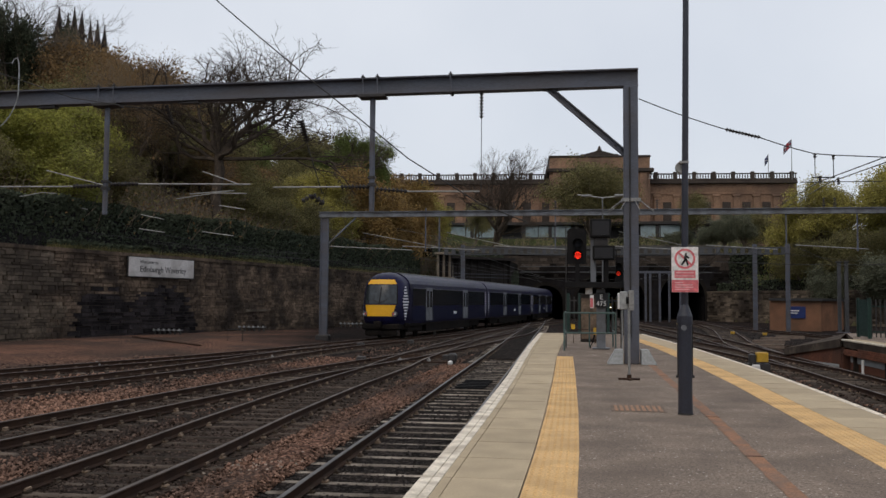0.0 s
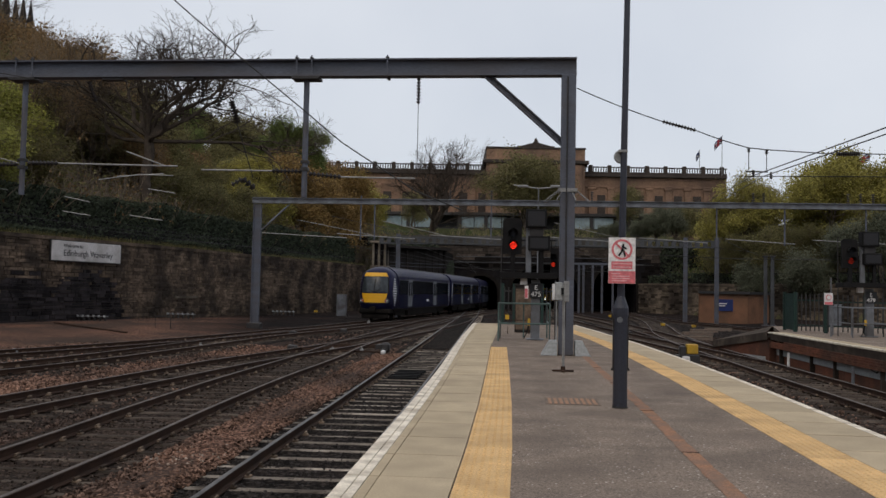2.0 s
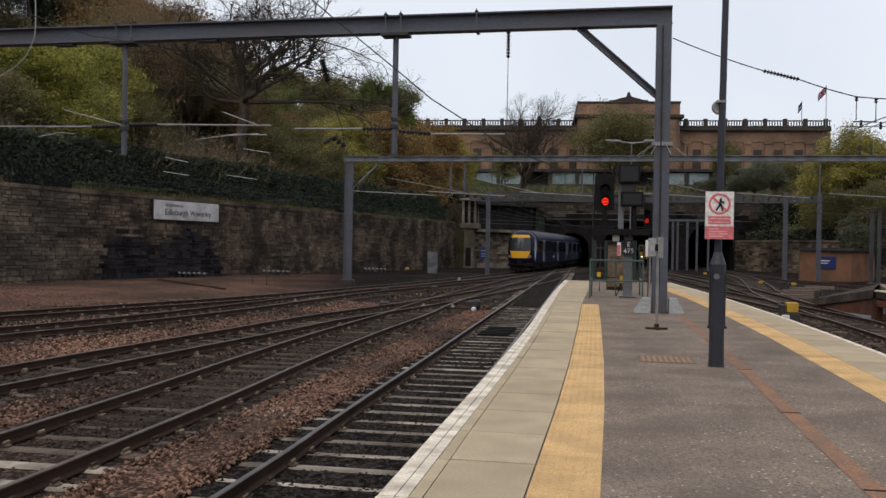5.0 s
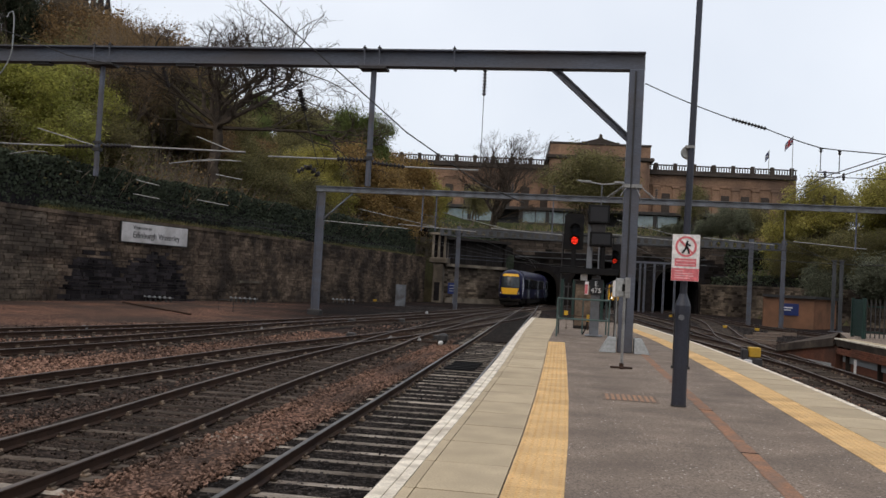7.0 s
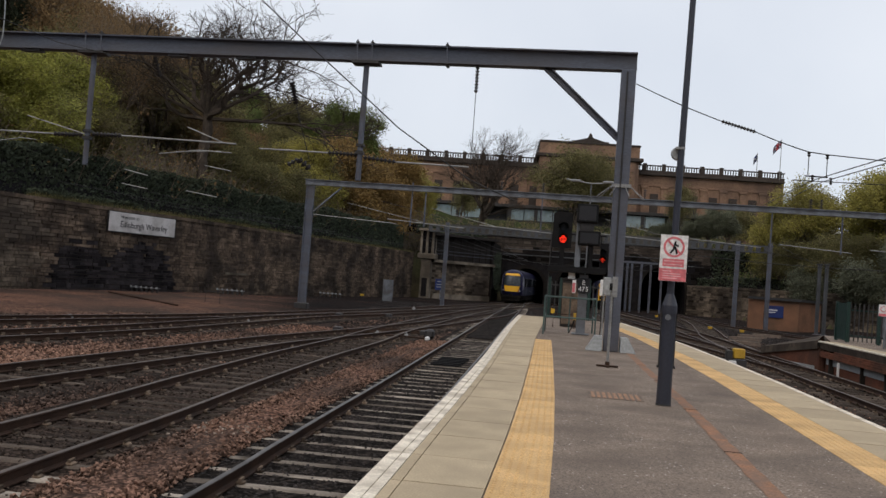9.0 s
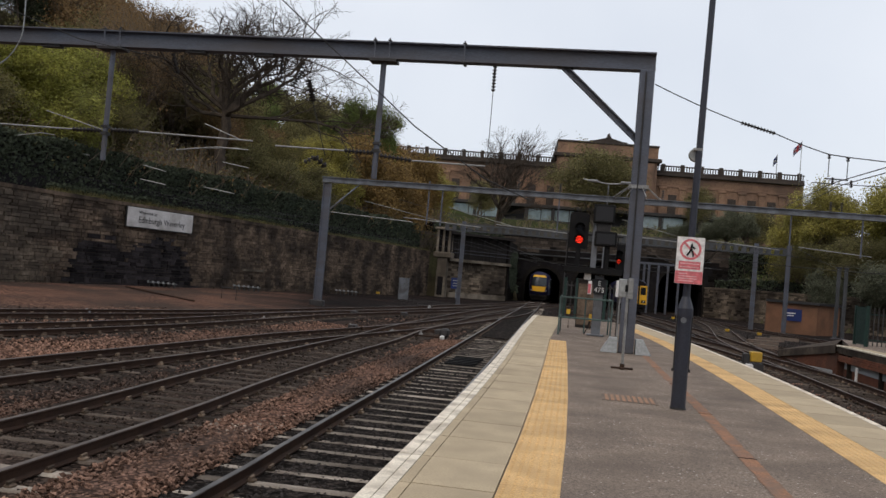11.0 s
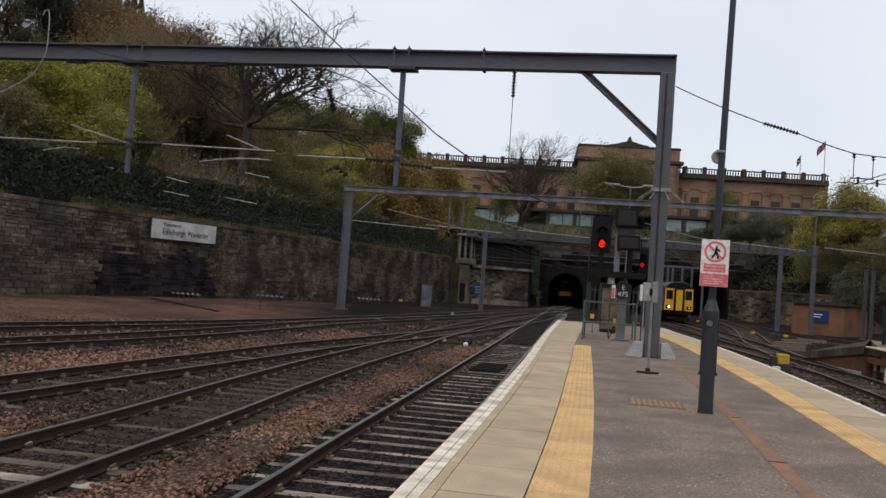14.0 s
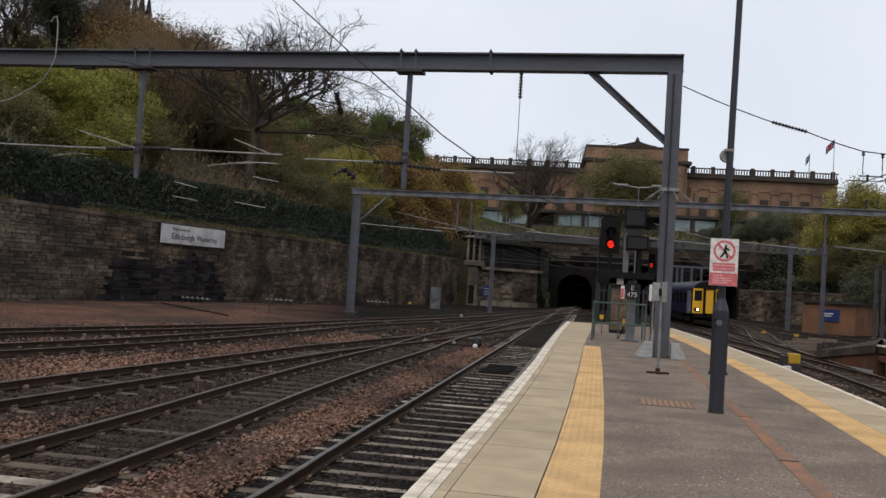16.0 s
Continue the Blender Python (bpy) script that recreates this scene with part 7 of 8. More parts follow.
def tree_meshes(seed, h, spread, leaves, leaf_mat_, leaf, depth=7, wide=1.0, lean=0.1, dark=False, fine=0.004, bole=2.6, girth=0.26):
    """Trunk and limbs, fine twigs, and a crown of single leaves for one kind of tree h metres high, standing on the origin."""
    rng = random.Random(seed)
    wood, twig, crown = Shape(), Shape(), Shape()
    tips = []

    def grow(p, d, length, r, level):
        q = p + d * length
        mid = p.lerp(q, 0.5) + Vector((rng.uniform(-1, 1), rng.uniform(-1, 1), rng.uniform(-0.6, 0.6))) * length * 0.17
        r = max(r, fine)
        tgt, n = (wood, 7 if level < 2 else 5) if level < 4 else (twig, 3)
        if level < 6:
            tgt.tube(p, mid, r, r * 0.85, n=n, caps=False)
            tgt.tube(mid, q, r * 0.85, r * 0.7, n=n, caps=False)
        else:
            tgt.tube(p, q, r, r * 0.6, n=n, caps=False)
        if level >= depth - 2:
            tips.append(mid)
            tips.append(q)
        if level >= depth:
            return
        kids = rng.choice((2, 3, 3)) if level else 4
        for k in range(kids):
            nd = rand_dir(rng, d, spread * rng.uniform(0.6, 1.1))
            nd = (nd + Vector((0, 0, lean))).normalized()
            start = q if k < 2 else mid
            grow(start, nd, length * rng.uniform(0.64, 0.88), r * rng.uniform(0.5, 0.64), level + 1)
        if level in (1, 2):
            grow(mid, rand_dir(rng, d, spread * 1.5), length * 0.65, r * 0.4, level + 1)

    grow(Vector((0, 0, -0.5)), Vector((rng.uniform(-0.1, 0.1), rng.uniform(-0.1, 0.1), 1)).normalized(), bole, girth, 0)
    for t in tips:
        for _ in range(leaves):
            c = t + Vector((rng.gauss(0, 1), rng.gauss(0, 1), rng.gauss(0, 0.8))) * (0.32 if depth > 6 else 0.5)
            u = Vector((rng.gauss(0, 1), rng.gauss(0, 1), rng.gauss(0, 1))).normalized()
            s = u.orthogonal().normalized() * leaf * rng.uniform(0.5, 1.1)
            u = u * leaf * rng.uniform(0.6, 1.3)
            crown.add([c - u, c + s * 0.6, c + u, c - s * 0.6], [(0, 1, 2, 3)])
    k = h / max(v[2] for v in twig.v)
    for sh in (wood, twig, crown):
        sh.v = [(x * k * wide, y * k * wide, z * k) for x, y, z in sh.v]
    return wood.mesh("trunk", M_DARKBARK if dark else M_BARK), twig.mesh("twig_fan", M_DARKTWIG if dark and not crown.v else M_TWIG), crown.mesh("crown", leaf_mat_) if crown.v else None


def veteran_meshes(seed, h):
    """An old bare tree: a stout trunk, long crooked limbs and four orders of twigs, h metres high."""
    rng = random.Random(seed)
    wood, twig = Shape(), Shape()
    radii = [(0.23, 0.075), (0.08, 0.036), (0.034, 0.022), (0.019, 0.014), (0.013, 0.009)]
    kids = (7, 4, 4, 3)

    def limb(p, d, length, level):
        n = (8, 6, 4, 3, 2)[level]
        r0, r1 = radii[level]
        pts = [p]
        for k in range(n):
            bend = Vector((rng.gauss(0, 1), rng.gauss(0, 1), rng.gauss(0, 0.8))) * (0.26 if level < 2 else 0.27 if level < 4 else 0.32)
            d = (d + bend + Vector((0, 0, 0.07 if level else 0.03))).normalized()
            pts.append(pts[-1] + d * length / n)
        tgt, m = (wood, 6 if level == 0 else 5) if level < 2 else (twig, 3)
        for k in range(n):
            ra, rb = r0 + (r1 - r0) * k / n, r0 + (r1 - r0) * (k + 1) / n
            tgt.tube(pts[k], pts[k + 1], ra, rb, n=m, caps=False)
        if level == 4:
            return
        for k in range(kids[level]):
            u = 0.25 + 0.75 * (k + rng.random() * 0.8) / kids[level]
            i = min(int(u * n), n - 1)
            q = pts[i].lerp(pts[i + 1], min(1.0, u * n - i))
            axis = (pts[i + 1] - pts[i]).normalized()
            side = axis.cross(Vector((rng.gauss(0, 1), rng.gauss(0, 1), rng.gauss(0, 1)))).normalized()
            nd = (axis * rng.uniform(0.6, 1.0) + side * rng.uniform(0.6, 1.1)).normalized()
            limb(q, nd, length * rng.uniform(0.42, 0.68) * (1.2 - 0.4 * u), level + 1)

    trunk = [Vector(v) for v in ((0, 0, -0.6), (0.05, 0.1, 3.0), (-0.2, 0.0, 5.8), (0.1, 0.1, 8.6), (0.0, 0, 10.4))]
    for (a, b), (ra, rb) in zip(zip(trunk, trunk[1:]), ((0.6, 0.48), (0.48, 0.44), (0.44, 0.42), (0.42, 0.36))):
        wood.tube(a, b, ra, rb, n=9, caps=False)
    for az, el, length, at in ((5, 14, 11.5, 0.95), (12, 30, 11.5, 1.0), (-15, 50, 9.5, 1.0), (60, 70, 8.5, 1.0), (150, 62, 8.5, 1.0), (185, 30, 8.5, 0.94), (35, 42, 9.5, 0.97), (-50, 40, 8.0, 0.93), (120, 48, 8.5, 0.97), (205, 52, 8.5, 1.0), (225, 66, 8.0, 1.0), (-5, 66, 8.0, 1.0), (172, 24, 9.5, 0.92), (355, 38, 11.0, 1.0), (180, 42, 9.5, 1.0)):
        z = 10.4 * at
        p = trunk[3].lerp(trunk[4], (z - 8.6) / 1.8) if z > 8.6 else trunk[2].lerp(trunk[3], (z - 5.8) / 2.8)
        a, e = radians(az), radians(el)
        limb(p, Vector((math.cos(a) * math.cos(e), math.sin(a) * math.cos(e), math.sin(e))), length, 0)
    k = h / max(v[2] for v in twig.v)
    for sh in (wood, twig):
        sh.v = [(x, y, z * k) for x, y, z in sh.v]
    return wood.mesh("trunk", M_DARKBARK), twig.mesh("twig_fan", M_DARKTWIG), None


KINDS = {
    "veteran": (veteran_meshes(3, 19), "old bare tree with crooked limbs and a wide net of twigs"),
    "bare": (tree_meshes(11, 16, 0.78, 0, M_LEAF_OLV, 0.1, depth=8, wide=1.3, dark=True), "large bare tree with a wide fan of twigs"),
    "bare2": (tree_meshes(23, 15, 0.68, 0, M_LEAF_OLV, 0.1, depth=8, fine=0.006), "slender bare tree with upswept twigs"),
    "lawn": (tree_meshes(23, 15, 0.55, 0, M_LEAF_OLV, 0.1, depth=8, dark=True), "dark bare tree standing on the lawn"),
    "bud": (tree_meshes(5, 14, 0.66, 5, M_LEAF_OLV, 0.12, depth=6, wide=1.1), "budding tree with sparse olive leaves"),
    "bronze": (tree_meshes(8, 13, 0.66, 7, M_LEAF_BRN, 0.13, depth=6), "tree with thin bronze spring leaves"),
    "yellow": (tree_meshes(14, 12, 0.7, 7, M_LEAF_YEL, 0.1, wide=1.1, lean=0.03), "tree in fresh yellow-green leaf"),
    "olive": (tree_meshes(31, 14, 0.7, 8, M_LEAF_OLV, 0.12, depth=6, wide=1.2), "tree hazed over with small olive spring leaves"),
    "pole": (tree_meshes(61, 15, 0.5, 3, M_LEAF_BRN, 0.1, depth=6, dark=True, bole=6.0, girth=0.3), "tall dark-stemmed tree with few leaves"),
    "gold": (tree_meshes(9, 13, 0.66, 8, M_LEAF_GOLD, 0.13, depth=6), "tree in golden-brown spring leaf"),
    "ever": (tree_meshes(37, 14, 0.55, 3, M_LEAF_DARK, 0.13), "dark dull-green evergreen tree high on the bank"),
    "laurel": (tree_meshes(37, 14, 0.55, 9, M_LEAF_LAUREL, 0.13, depth=6), "grey-green evergreen shrub tree in the gardens"),
    "fresh": (tree_meshes(52, 12, 0.75, 3, M_LEAF_FRESH, 0.12, wide=1.2, lean=0.02), "spreading tree in fresh green leaf above the wall"),
    "green": (tree_meshes(17, 12, 0.66, 6, M_LEAF_GRN, 0.12, wide=1.1, lean=0.03), "dense green-leaved tree on the bank"),
}
TREE_COUNT = [0]


def tree(kind, x, y, h, wide=1.0):
    """h: metres of height."""
    (wood, twig, crown), label = KINDS[kind]
    z = ground_z(x, y)
    ob = thing("tree", (x, y, z), label, "tree", group="trees on the banks")
    TREE_COUNT[0] += 1
    s = h / {"veteran": 19, "bare": 16, "bare2": 15, "lawn": 15, "pole": 15, "gold": 13, "bud": 14, "olive": 14, "ever": 14, "laurel": 14, "bronze": 13, "yellow": 12, "fresh": 12, "green": 12}[kind]
    ob.matrix_basis = pose(x, y, z, 0, 0, (TREE_COUNT[0] * 137.5) % 360 if kind != "veteran" else 0) @ Matrix.Diagonal((s * wide, s * wide, s, 1))
    for nm, me in (("trunk", wood), ("twig_fan", twig), ("crown", crown)):
        if me:
            c = new(nm, me)
            c.parent = ob
    return ob


LEFT_TREES = [
    ("veteran", -29.8, 69, 19),
    # the crest: evergreens and bare crowns against the sky
    ("bare", -66, 93, 20), ("ever", -60.5, 85, 14), ("ever", -59, 91, 14), ("bare", -72, 90, 17), ("olive", -68, 94, 9), ("bud", -63, 93, 9),
    ("bronze", -53, 90, 12), ("bronze", -50, 88, 12.5), ("bare2", -56.5, 91, 13.5), ("bronze", -54.5, 92, 12.2), ("bronze", -58.5, 97, 11), ("bronze", -46.5, 88, 13), ("bronze", -44, 92, 11),
    ("bare2", -58, 93, 13), ("bud", -64, 102, 10), ("bronze", -55.5, 90, 11.5), ("bare", -58, 104, 12), ("bare", -76, 110, 15),
    # the green trees close behind the hedge
    ("fresh", -42, 62, 7.5), ("fresh", -39.5, 61, 7.5), ("fresh", -44.8, 64, 6.8), ("fresh", -36.5, 54, 8), ("fresh", -33.8, 51, 6), ("bud", -41, 60, 8), ("fresh", -39, 51, 6.5), ("bud", -35, 47, 6), ("bud", -33, 57, 7),
    # the brown wood round the old tree
    ("pole", -37, 66, 12), ("pole", -38.6, 72, 14), ("pole", -40.5, 74, 13), ("pole", -36, 71, 10.5), ("pole", -42, 82, 13), ("pole", -34.5, 77, 8), ("pole", -46, 80, 13), ("olive", -41, 84, 9), ("olive", -43, 80, 9.5),
    ("olive", -37, 86, 7.5), ("olive", -34, 84, 6), ("bud", -45, 86, 10), ("bud", -41, 72, 8), ("bud", -45, 78, 8.5), ("bud", -47, 88, 10), ("olive", -40, 92, 8), ("olive", -38, 78, 8), ("bronze", -35.5, 80, 7.5),
    ("olive", -31.5, 79, 5.5), ("bud", -35.5, 90, 7), ("olive", -43, 97, 8), ("bronze", -36, 94, 6.5), ("bud", -49, 84, 10.5), ("olive", -47, 74, 8), ("bare2", -41, 88, 11), ("bud", -33, 90, 6),
    # yellow, gold and green towards the gallery
    ("olive", -28.5, 80, 5.5), ("yellow", -28.5, 87, 6.5), ("bud", -31, 88, 6.5), ("yellow", -30.5, 93, 8), ("bud", -26, 84, 6.5), ("yellow", -28, 94, 9), ("gold", -27, 101, 11), ("gold", -25, 104, 10), ("bud", -33, 98, 7.5), ("bud", -27, 96, 8),
    ("olive", -36, 104, 8), ("gold", -23.5, 108, 9.5), ("green", -31.6, 119, 13.4), ("green", -34.5, 117, 9.5), ("olive", -39, 118, 10), ("gold", -22, 117, 11), ("green", -42, 110, 8), ("gold", -33, 133, 12), ("bud", -42, 130, 15),
    ("yellow", -25, 133, 9), ("gold", -29, 141, 11), ("bud", -54, 118, 12), ("green", -46, 122, 9), ("gold", -21, 111, 8)]
for k, x, y, h in LEFT_TREES:
    tree(k, x, y, h, {"green": 0.7, "ever": 0.6, "pole": 0.8}.get(k, 1.0))
RIGHT_TREES = [
    ("yellow", 29.2, 124, 14.4), ("yellow", 33, 123, 8.5), ("yellow", 40.2, 117.5, 15), ("yellow", 46.5, 116, 13.8), ("yellow", 43.5, 121, 15.2), ("bud", 30.5, 122, 12.5), ("bare2", 31.5, 126, 12.5), ("laurel", 22, 131, 6),
    ("laurel", 17, 133, 4.2), ("laurel", 14.3, 134, 4), ("laurel", 19.5, 132, 5), ("laurel", 12, 135, 3.4), ("olive", 31, 113, 7), ("laurel", 36, 104, 7), ("laurel", 28, 117, 6), ("yellow", 52, 106, 14),
    ("bare", 58, 112, 19), ("bud", 51, 118, 15), ("laurel", 46, 91, 8), ("bud", 43, 124, 13), ("yellow", 60, 92, 14), ("bud", 66, 96, 16), ("olive", 33, 108, 7), ("laurel", 57, 78, 9),
    ("bud", 36, 132, 11), ("laurel", 46, 138, 10), ("bud", 56, 128, 14), ("olive", 40, 104, 8), ("bud", 24, 140, 8), ("laurel", 41, 97, 8), ("laurel", 52, 84, 8), ("laurel", 33, 105.5, 8), ("laurel", 38.5, 99, 8.5), ("laurel", 29.5, 111, 7), ("laurel", 45, 95, 8), ("olive", 26.5, 116, 6.5)]
for k, x, y, h in RIGHT_TREES:
    tree(k, x, y, h, (0.72 if x < 34 else 0.95) if k == "yellow" else 1.0)
tree("lawn", -15.5, 150, 18, 1.35)
tree("bud", 2.0, 186, 18, 1.0)
tree("bud", 2.5, 184, 16.5, 0.95)
tree("bud", 4.5, 189, 16.5, 0.85)
tree("bud", 24, 196, 11, 0.8)
tree("yellow", -30, 166, 11)
tree("bronze", -37, 170, 12)
tree("bronze", -45, 160, 14)
tree("bud", -22, 178, 9)


def brush(name, n, spot, label, seed, leaf_m, leaves=18, h0=1.5, h1=4.5):
    """Undergrowth on a bank: bundles of thin stems with scattered leaves. spot(rng) gives a place."""
    rng = random.Random(seed)
    stems, lv = Shape(), Shape()
    for _ in range(n):
        x, y = spot(rng)
        b = Vector((x, y, ground_z(x, y) - 0.2))
        h = rng.uniform(h0, h1)
        for _ in range(5):
            t = b + Vector((rng.gauss(0, 0.3) * h, rng.gauss(0, 0.3) * h, h * rng.uniform(0.6, 1)))
            m = b.lerp(t, 0.5) + Vector((rng.gauss(0, 0.06), rng.gauss(0, 0.06), 0)) * h
            stems.tube(b, m, 0.035, 0.025, n=3, caps=False).tube(m, t, 0.025, 0.012, n=3, caps=False)
            for _ in range(leaves // 5):
                c = m.lerp(t, rng.random()) + Vector((rng.gauss(0, 0.3), rng.gauss(0, 0.3), rng.gauss(0, 0.3)))
                u = Vector((rng.gauss(0, 1), rng.gauss(0, 1), rng.gauss(0, 1))).normalized()
                s = u.orthogonal().normalized() * 0.13 * rng.uniform(0.5, 1.1)
                u = u * 0.13 * rng.uniform(0.6, 1.3)
                lv.add([c - u, c + s * 0.7, c + u, c - s * 0.7], [(0, 1, 2, 3)])
    ob = thing(name, (0, 0, 0), label, "undergrowth", kind="stuff")
    part("stems", stems, M_TWIG, ob, kind="stuff")
    part("leaves", lv, leaf_m, ob, kind="stuff")
    return ob


def left_spot(rng):
    y = rng.uniform(30, 126)
    xl = interp(WALL_L, y) if y < 107 else -18.6 + (y - 107.3) * 0.5
    return xl - 2.5 - 34 * rng.random() ** 1.4, y


def right_spot(rng):
    y = rng.uniform(50, 126)
    return interp(WALL_R, y) + 2.2 + 24 * rng.random() ** 1.5, y


def top_spot(rng):
    return rng.choice((rng.uniform(-60, -12), rng.uniform(16, 60))), rng.uniform(131, 160)


brush("undergrowth", 1500, left_spot, "brown and olive scrub under the trees", 4, M_LEAF_OLV)
brush("undergrowth", 900, left_spot, "bronze-tinged scrub under the trees", 41, M_LEAF_BRN, h0=2, h1=5.5)
brush("undergrowth", 900, right_spot, "dark green scrub in the gardens", 42, M_LEAF_GRN, leaves=30)
def bare_spot(rng):
    y = rng.uniform(64, 96)
    return interp(WALL_L, y) - rng.uniform(4, 22), y


brush("undergrowth", 380, bare_spot, "thin brown scrub under the bare trees", 47, M_LEAF_OLV, leaves=10, h0=1.2, h1=3.8)


def lawn_spot(rng):
    return rng.uniform(-14, 20), rng.choice((rng.uniform(130, 136), rng.uniform(150, 200)))


brush("undergrowth", 260, lawn_spot, "low shrubs on the lawn over the tunnel", 44, M_LEAF_OLV, leaves=25, h0=0.6, h1=2.0)
brush("undergrowth", 500, top_spot, "scrub over the tunnel", 43, M_LEAF_OLV, leaves=25, h0=1, h1=3)


def hedge(name, pts, z0, height, depth, count, label, leaf=0.16, seed=3, even=0.35):
    """A long clipped or ragged bank of ivy and laurel made of single leaves."""
    rng = random.Random(seed)
    path = along([(x, y, 0) for x, y in pts], 0.5)
    sh = Shape()
    for _ in range(count):
        i = rng.randrange(len(path) - 1)
        p = path[i].lerp(path[i + 1], rng.random())
        d = (path[i + 1] - path[i]).normalized()
        out = Vector((-d.y, d.x, 0))
        hh = height * (1.0 - 0.55 * even + even * noise.noise(p * 0.25))
        t = rng.random()
        c = p + out * (rng.uniform(0, depth) * (0.35 + 0.65 * t)) + Vector((0, 0, z0 + hh * t))
        q_ = rng.random()
        if q_ < 0.5:
            c = p + out * rng.uniform(0, 0.5) + Vector((0, 0, z0 + hh * t))
        elif q_ < 0.62 and noise.noise(p * 0.13) > 0.0:
            c = p - out * rng.uniform(0.2, 0.95 + 0.1 * t) + Vector((0, 0, z0 + 0.4 - 1.6 * t * t * (0.4 + noise.noise(p * 0.3))))
        u = Vector((rng.gauss(0, 1), rng.gauss(0, 1), rng.gauss(0, 1))).normalized()
        s = u.orthogonal().normalized() * leaf * rng.uniform(0.5, 1.2)
        u = u * leaf * rng.uniform(0.6, 1.3)
        sh.add([c - u, c + s * 0.7, c + u, c - s * 0.7], [(0, 1, 2, 3)])
    # stems here is a solid near-black core standing in for inner shade
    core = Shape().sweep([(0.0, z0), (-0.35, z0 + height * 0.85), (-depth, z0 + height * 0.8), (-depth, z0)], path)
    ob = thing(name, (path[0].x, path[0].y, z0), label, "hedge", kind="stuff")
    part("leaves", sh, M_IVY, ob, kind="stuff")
    part("stems", core, M_DARKFILL, ob)
    return ob


hedge("ivy_hedge", [(x - 1.3, y) for x, y in WALL_L], 4.35, 3.25, 1.5, 88000, "dark ivy-grown hedge along the top of the wall", leaf=0.13, even=0.12)
def top_grass():
    """Dry yellowish grass along the wall's coping."""
    rng = random.Random(71)
    path = along([(x, y, 0) for x, y in WALL_L], 0.5)
    sh = Shape()
    for _ in range(9000):
        i = rng.randrange(len(path) - 1)
        p = path[i].lerp(path[i + 1], rng.random())
        if noise.noise(p * 0.12) < -0.15:
            continue
        d = (path[i + 1] - path[i]).normalized()
        b = p + Vector((-d.y, d.x, 0)) * rng.uniform(-0.1, 0.6) + Vector((0, 0, 4.25))
        t = b + Vector((rng.gauss(0, 0.12), rng.gauss(0, 0.12), rng.uniform(0.1, 0.4)))
        w_ = d * 0.03
        sh.add([b - w_, b + w_, t], [(0, 1, 2)])
    solo("wall_top_grass", sh, M_LEAF_YEL2, "dry yellow grass tufts along the wall coping", "grass", at=(-26, 60, 4.2), kind="stuff")


M_LEAF_YEL2 = leaf_mat("dry_grass", (0.17, 0.145, 0.06), (0.1, 0.095, 0.04))
top_grass()
hedge("ivy_hedge", [(-18.8, 110), (-15.5, 118), (-11.5, 127.6)], 6.9, 1.3, 1.6, 5000, "dark ivy over the gallery roof", seed=9)
hedge("ivy_hedge", [(-9.4, 116.2), (-9.35, 120), (-9.3, 127)], 0.5, 6.4, 0.5, 3500, "ivy hanging over the return wall by the tunnel", seed=19)
hedge("shrub_bank", [(x + 1.2, y) for x, y in WALL_R], 2.7, 1.9, 2.2, 46000, "dark shrubs above the garden wall", leaf=0.19, seed=6)

hedge("shrub_bank", [(19.6, 127.7), (26, 127.9), (34, 128.0), (44, 128.0)], 3.0, 6.2, 1.4, 16000, "dark shrubs climbing the bank beside the tunnel wall", leaf=0.24, seed=23)

# ---- trains ----
CAR_HALF, CAR_LEN = 1.345, 23.2


def ring_profile(w, z0, zs, zt, n=6):
    """Half-section of a coach: vertical side to the shoulder, then a curved roof."""
    pts = [(w * 0.96, z0), (w, z0 + 0.5), (w, zs)]
    for k in range(1, n + 1):
        a = math.pi / 2 * k / n
        pts.append((w * math.cos(a) ** 0.75 if k < n else 0.0, zs + (zt - zs) * math.sin(a)))
    return pts


def coach_body(w, z0, zs, zt, sections):
    """A lofted shell: sections of (y, width factor, roof drop, floor rise)."""
    sh = Shape()
    rings = []
    for y, wf, drop, rise in sections:
        half = ring_profile(w * wf, z0 + rise, zs - drop, zt - drop)
        ring = [(x, y, z) for x, z in half] + [(-x, y, z) for x, z in reversed(half[:-1])]
        rings.append(ring)
    k = len(rings[0])
    for r in rings:
        sh.v.extend(r)
    for i in range(len(rings) - 1):
        for j in range(k):
            sh.f.append((i * k + j, i * k + (j + 1) % k, (i + 1) * k + (j + 1) % k, (i + 1) * k + j))
    sh.f.append(tuple(range(k - 1, -1, -1)))
    sh.f.append(tuple(range((len(rings) - 1) * k, len(rings) * k)))
    return sh


CAB_Z = [0.8, 1.0, 1.2, 1.95, 2.5, 3.08, 3.3, 3.48, 3.62, 3.72, 3.77]
CAB_F = [0.22, 0.06, 0.0, 0.02, 0.16, 0.36, 0.46, 0.66, 0.95, 1.35, 1.9]
CAB_W = [0.9, 0.97, 1.0, 1.0, 0.985, 0.94, 0.85, 0.7, 0.52, 0.32, 0.05]


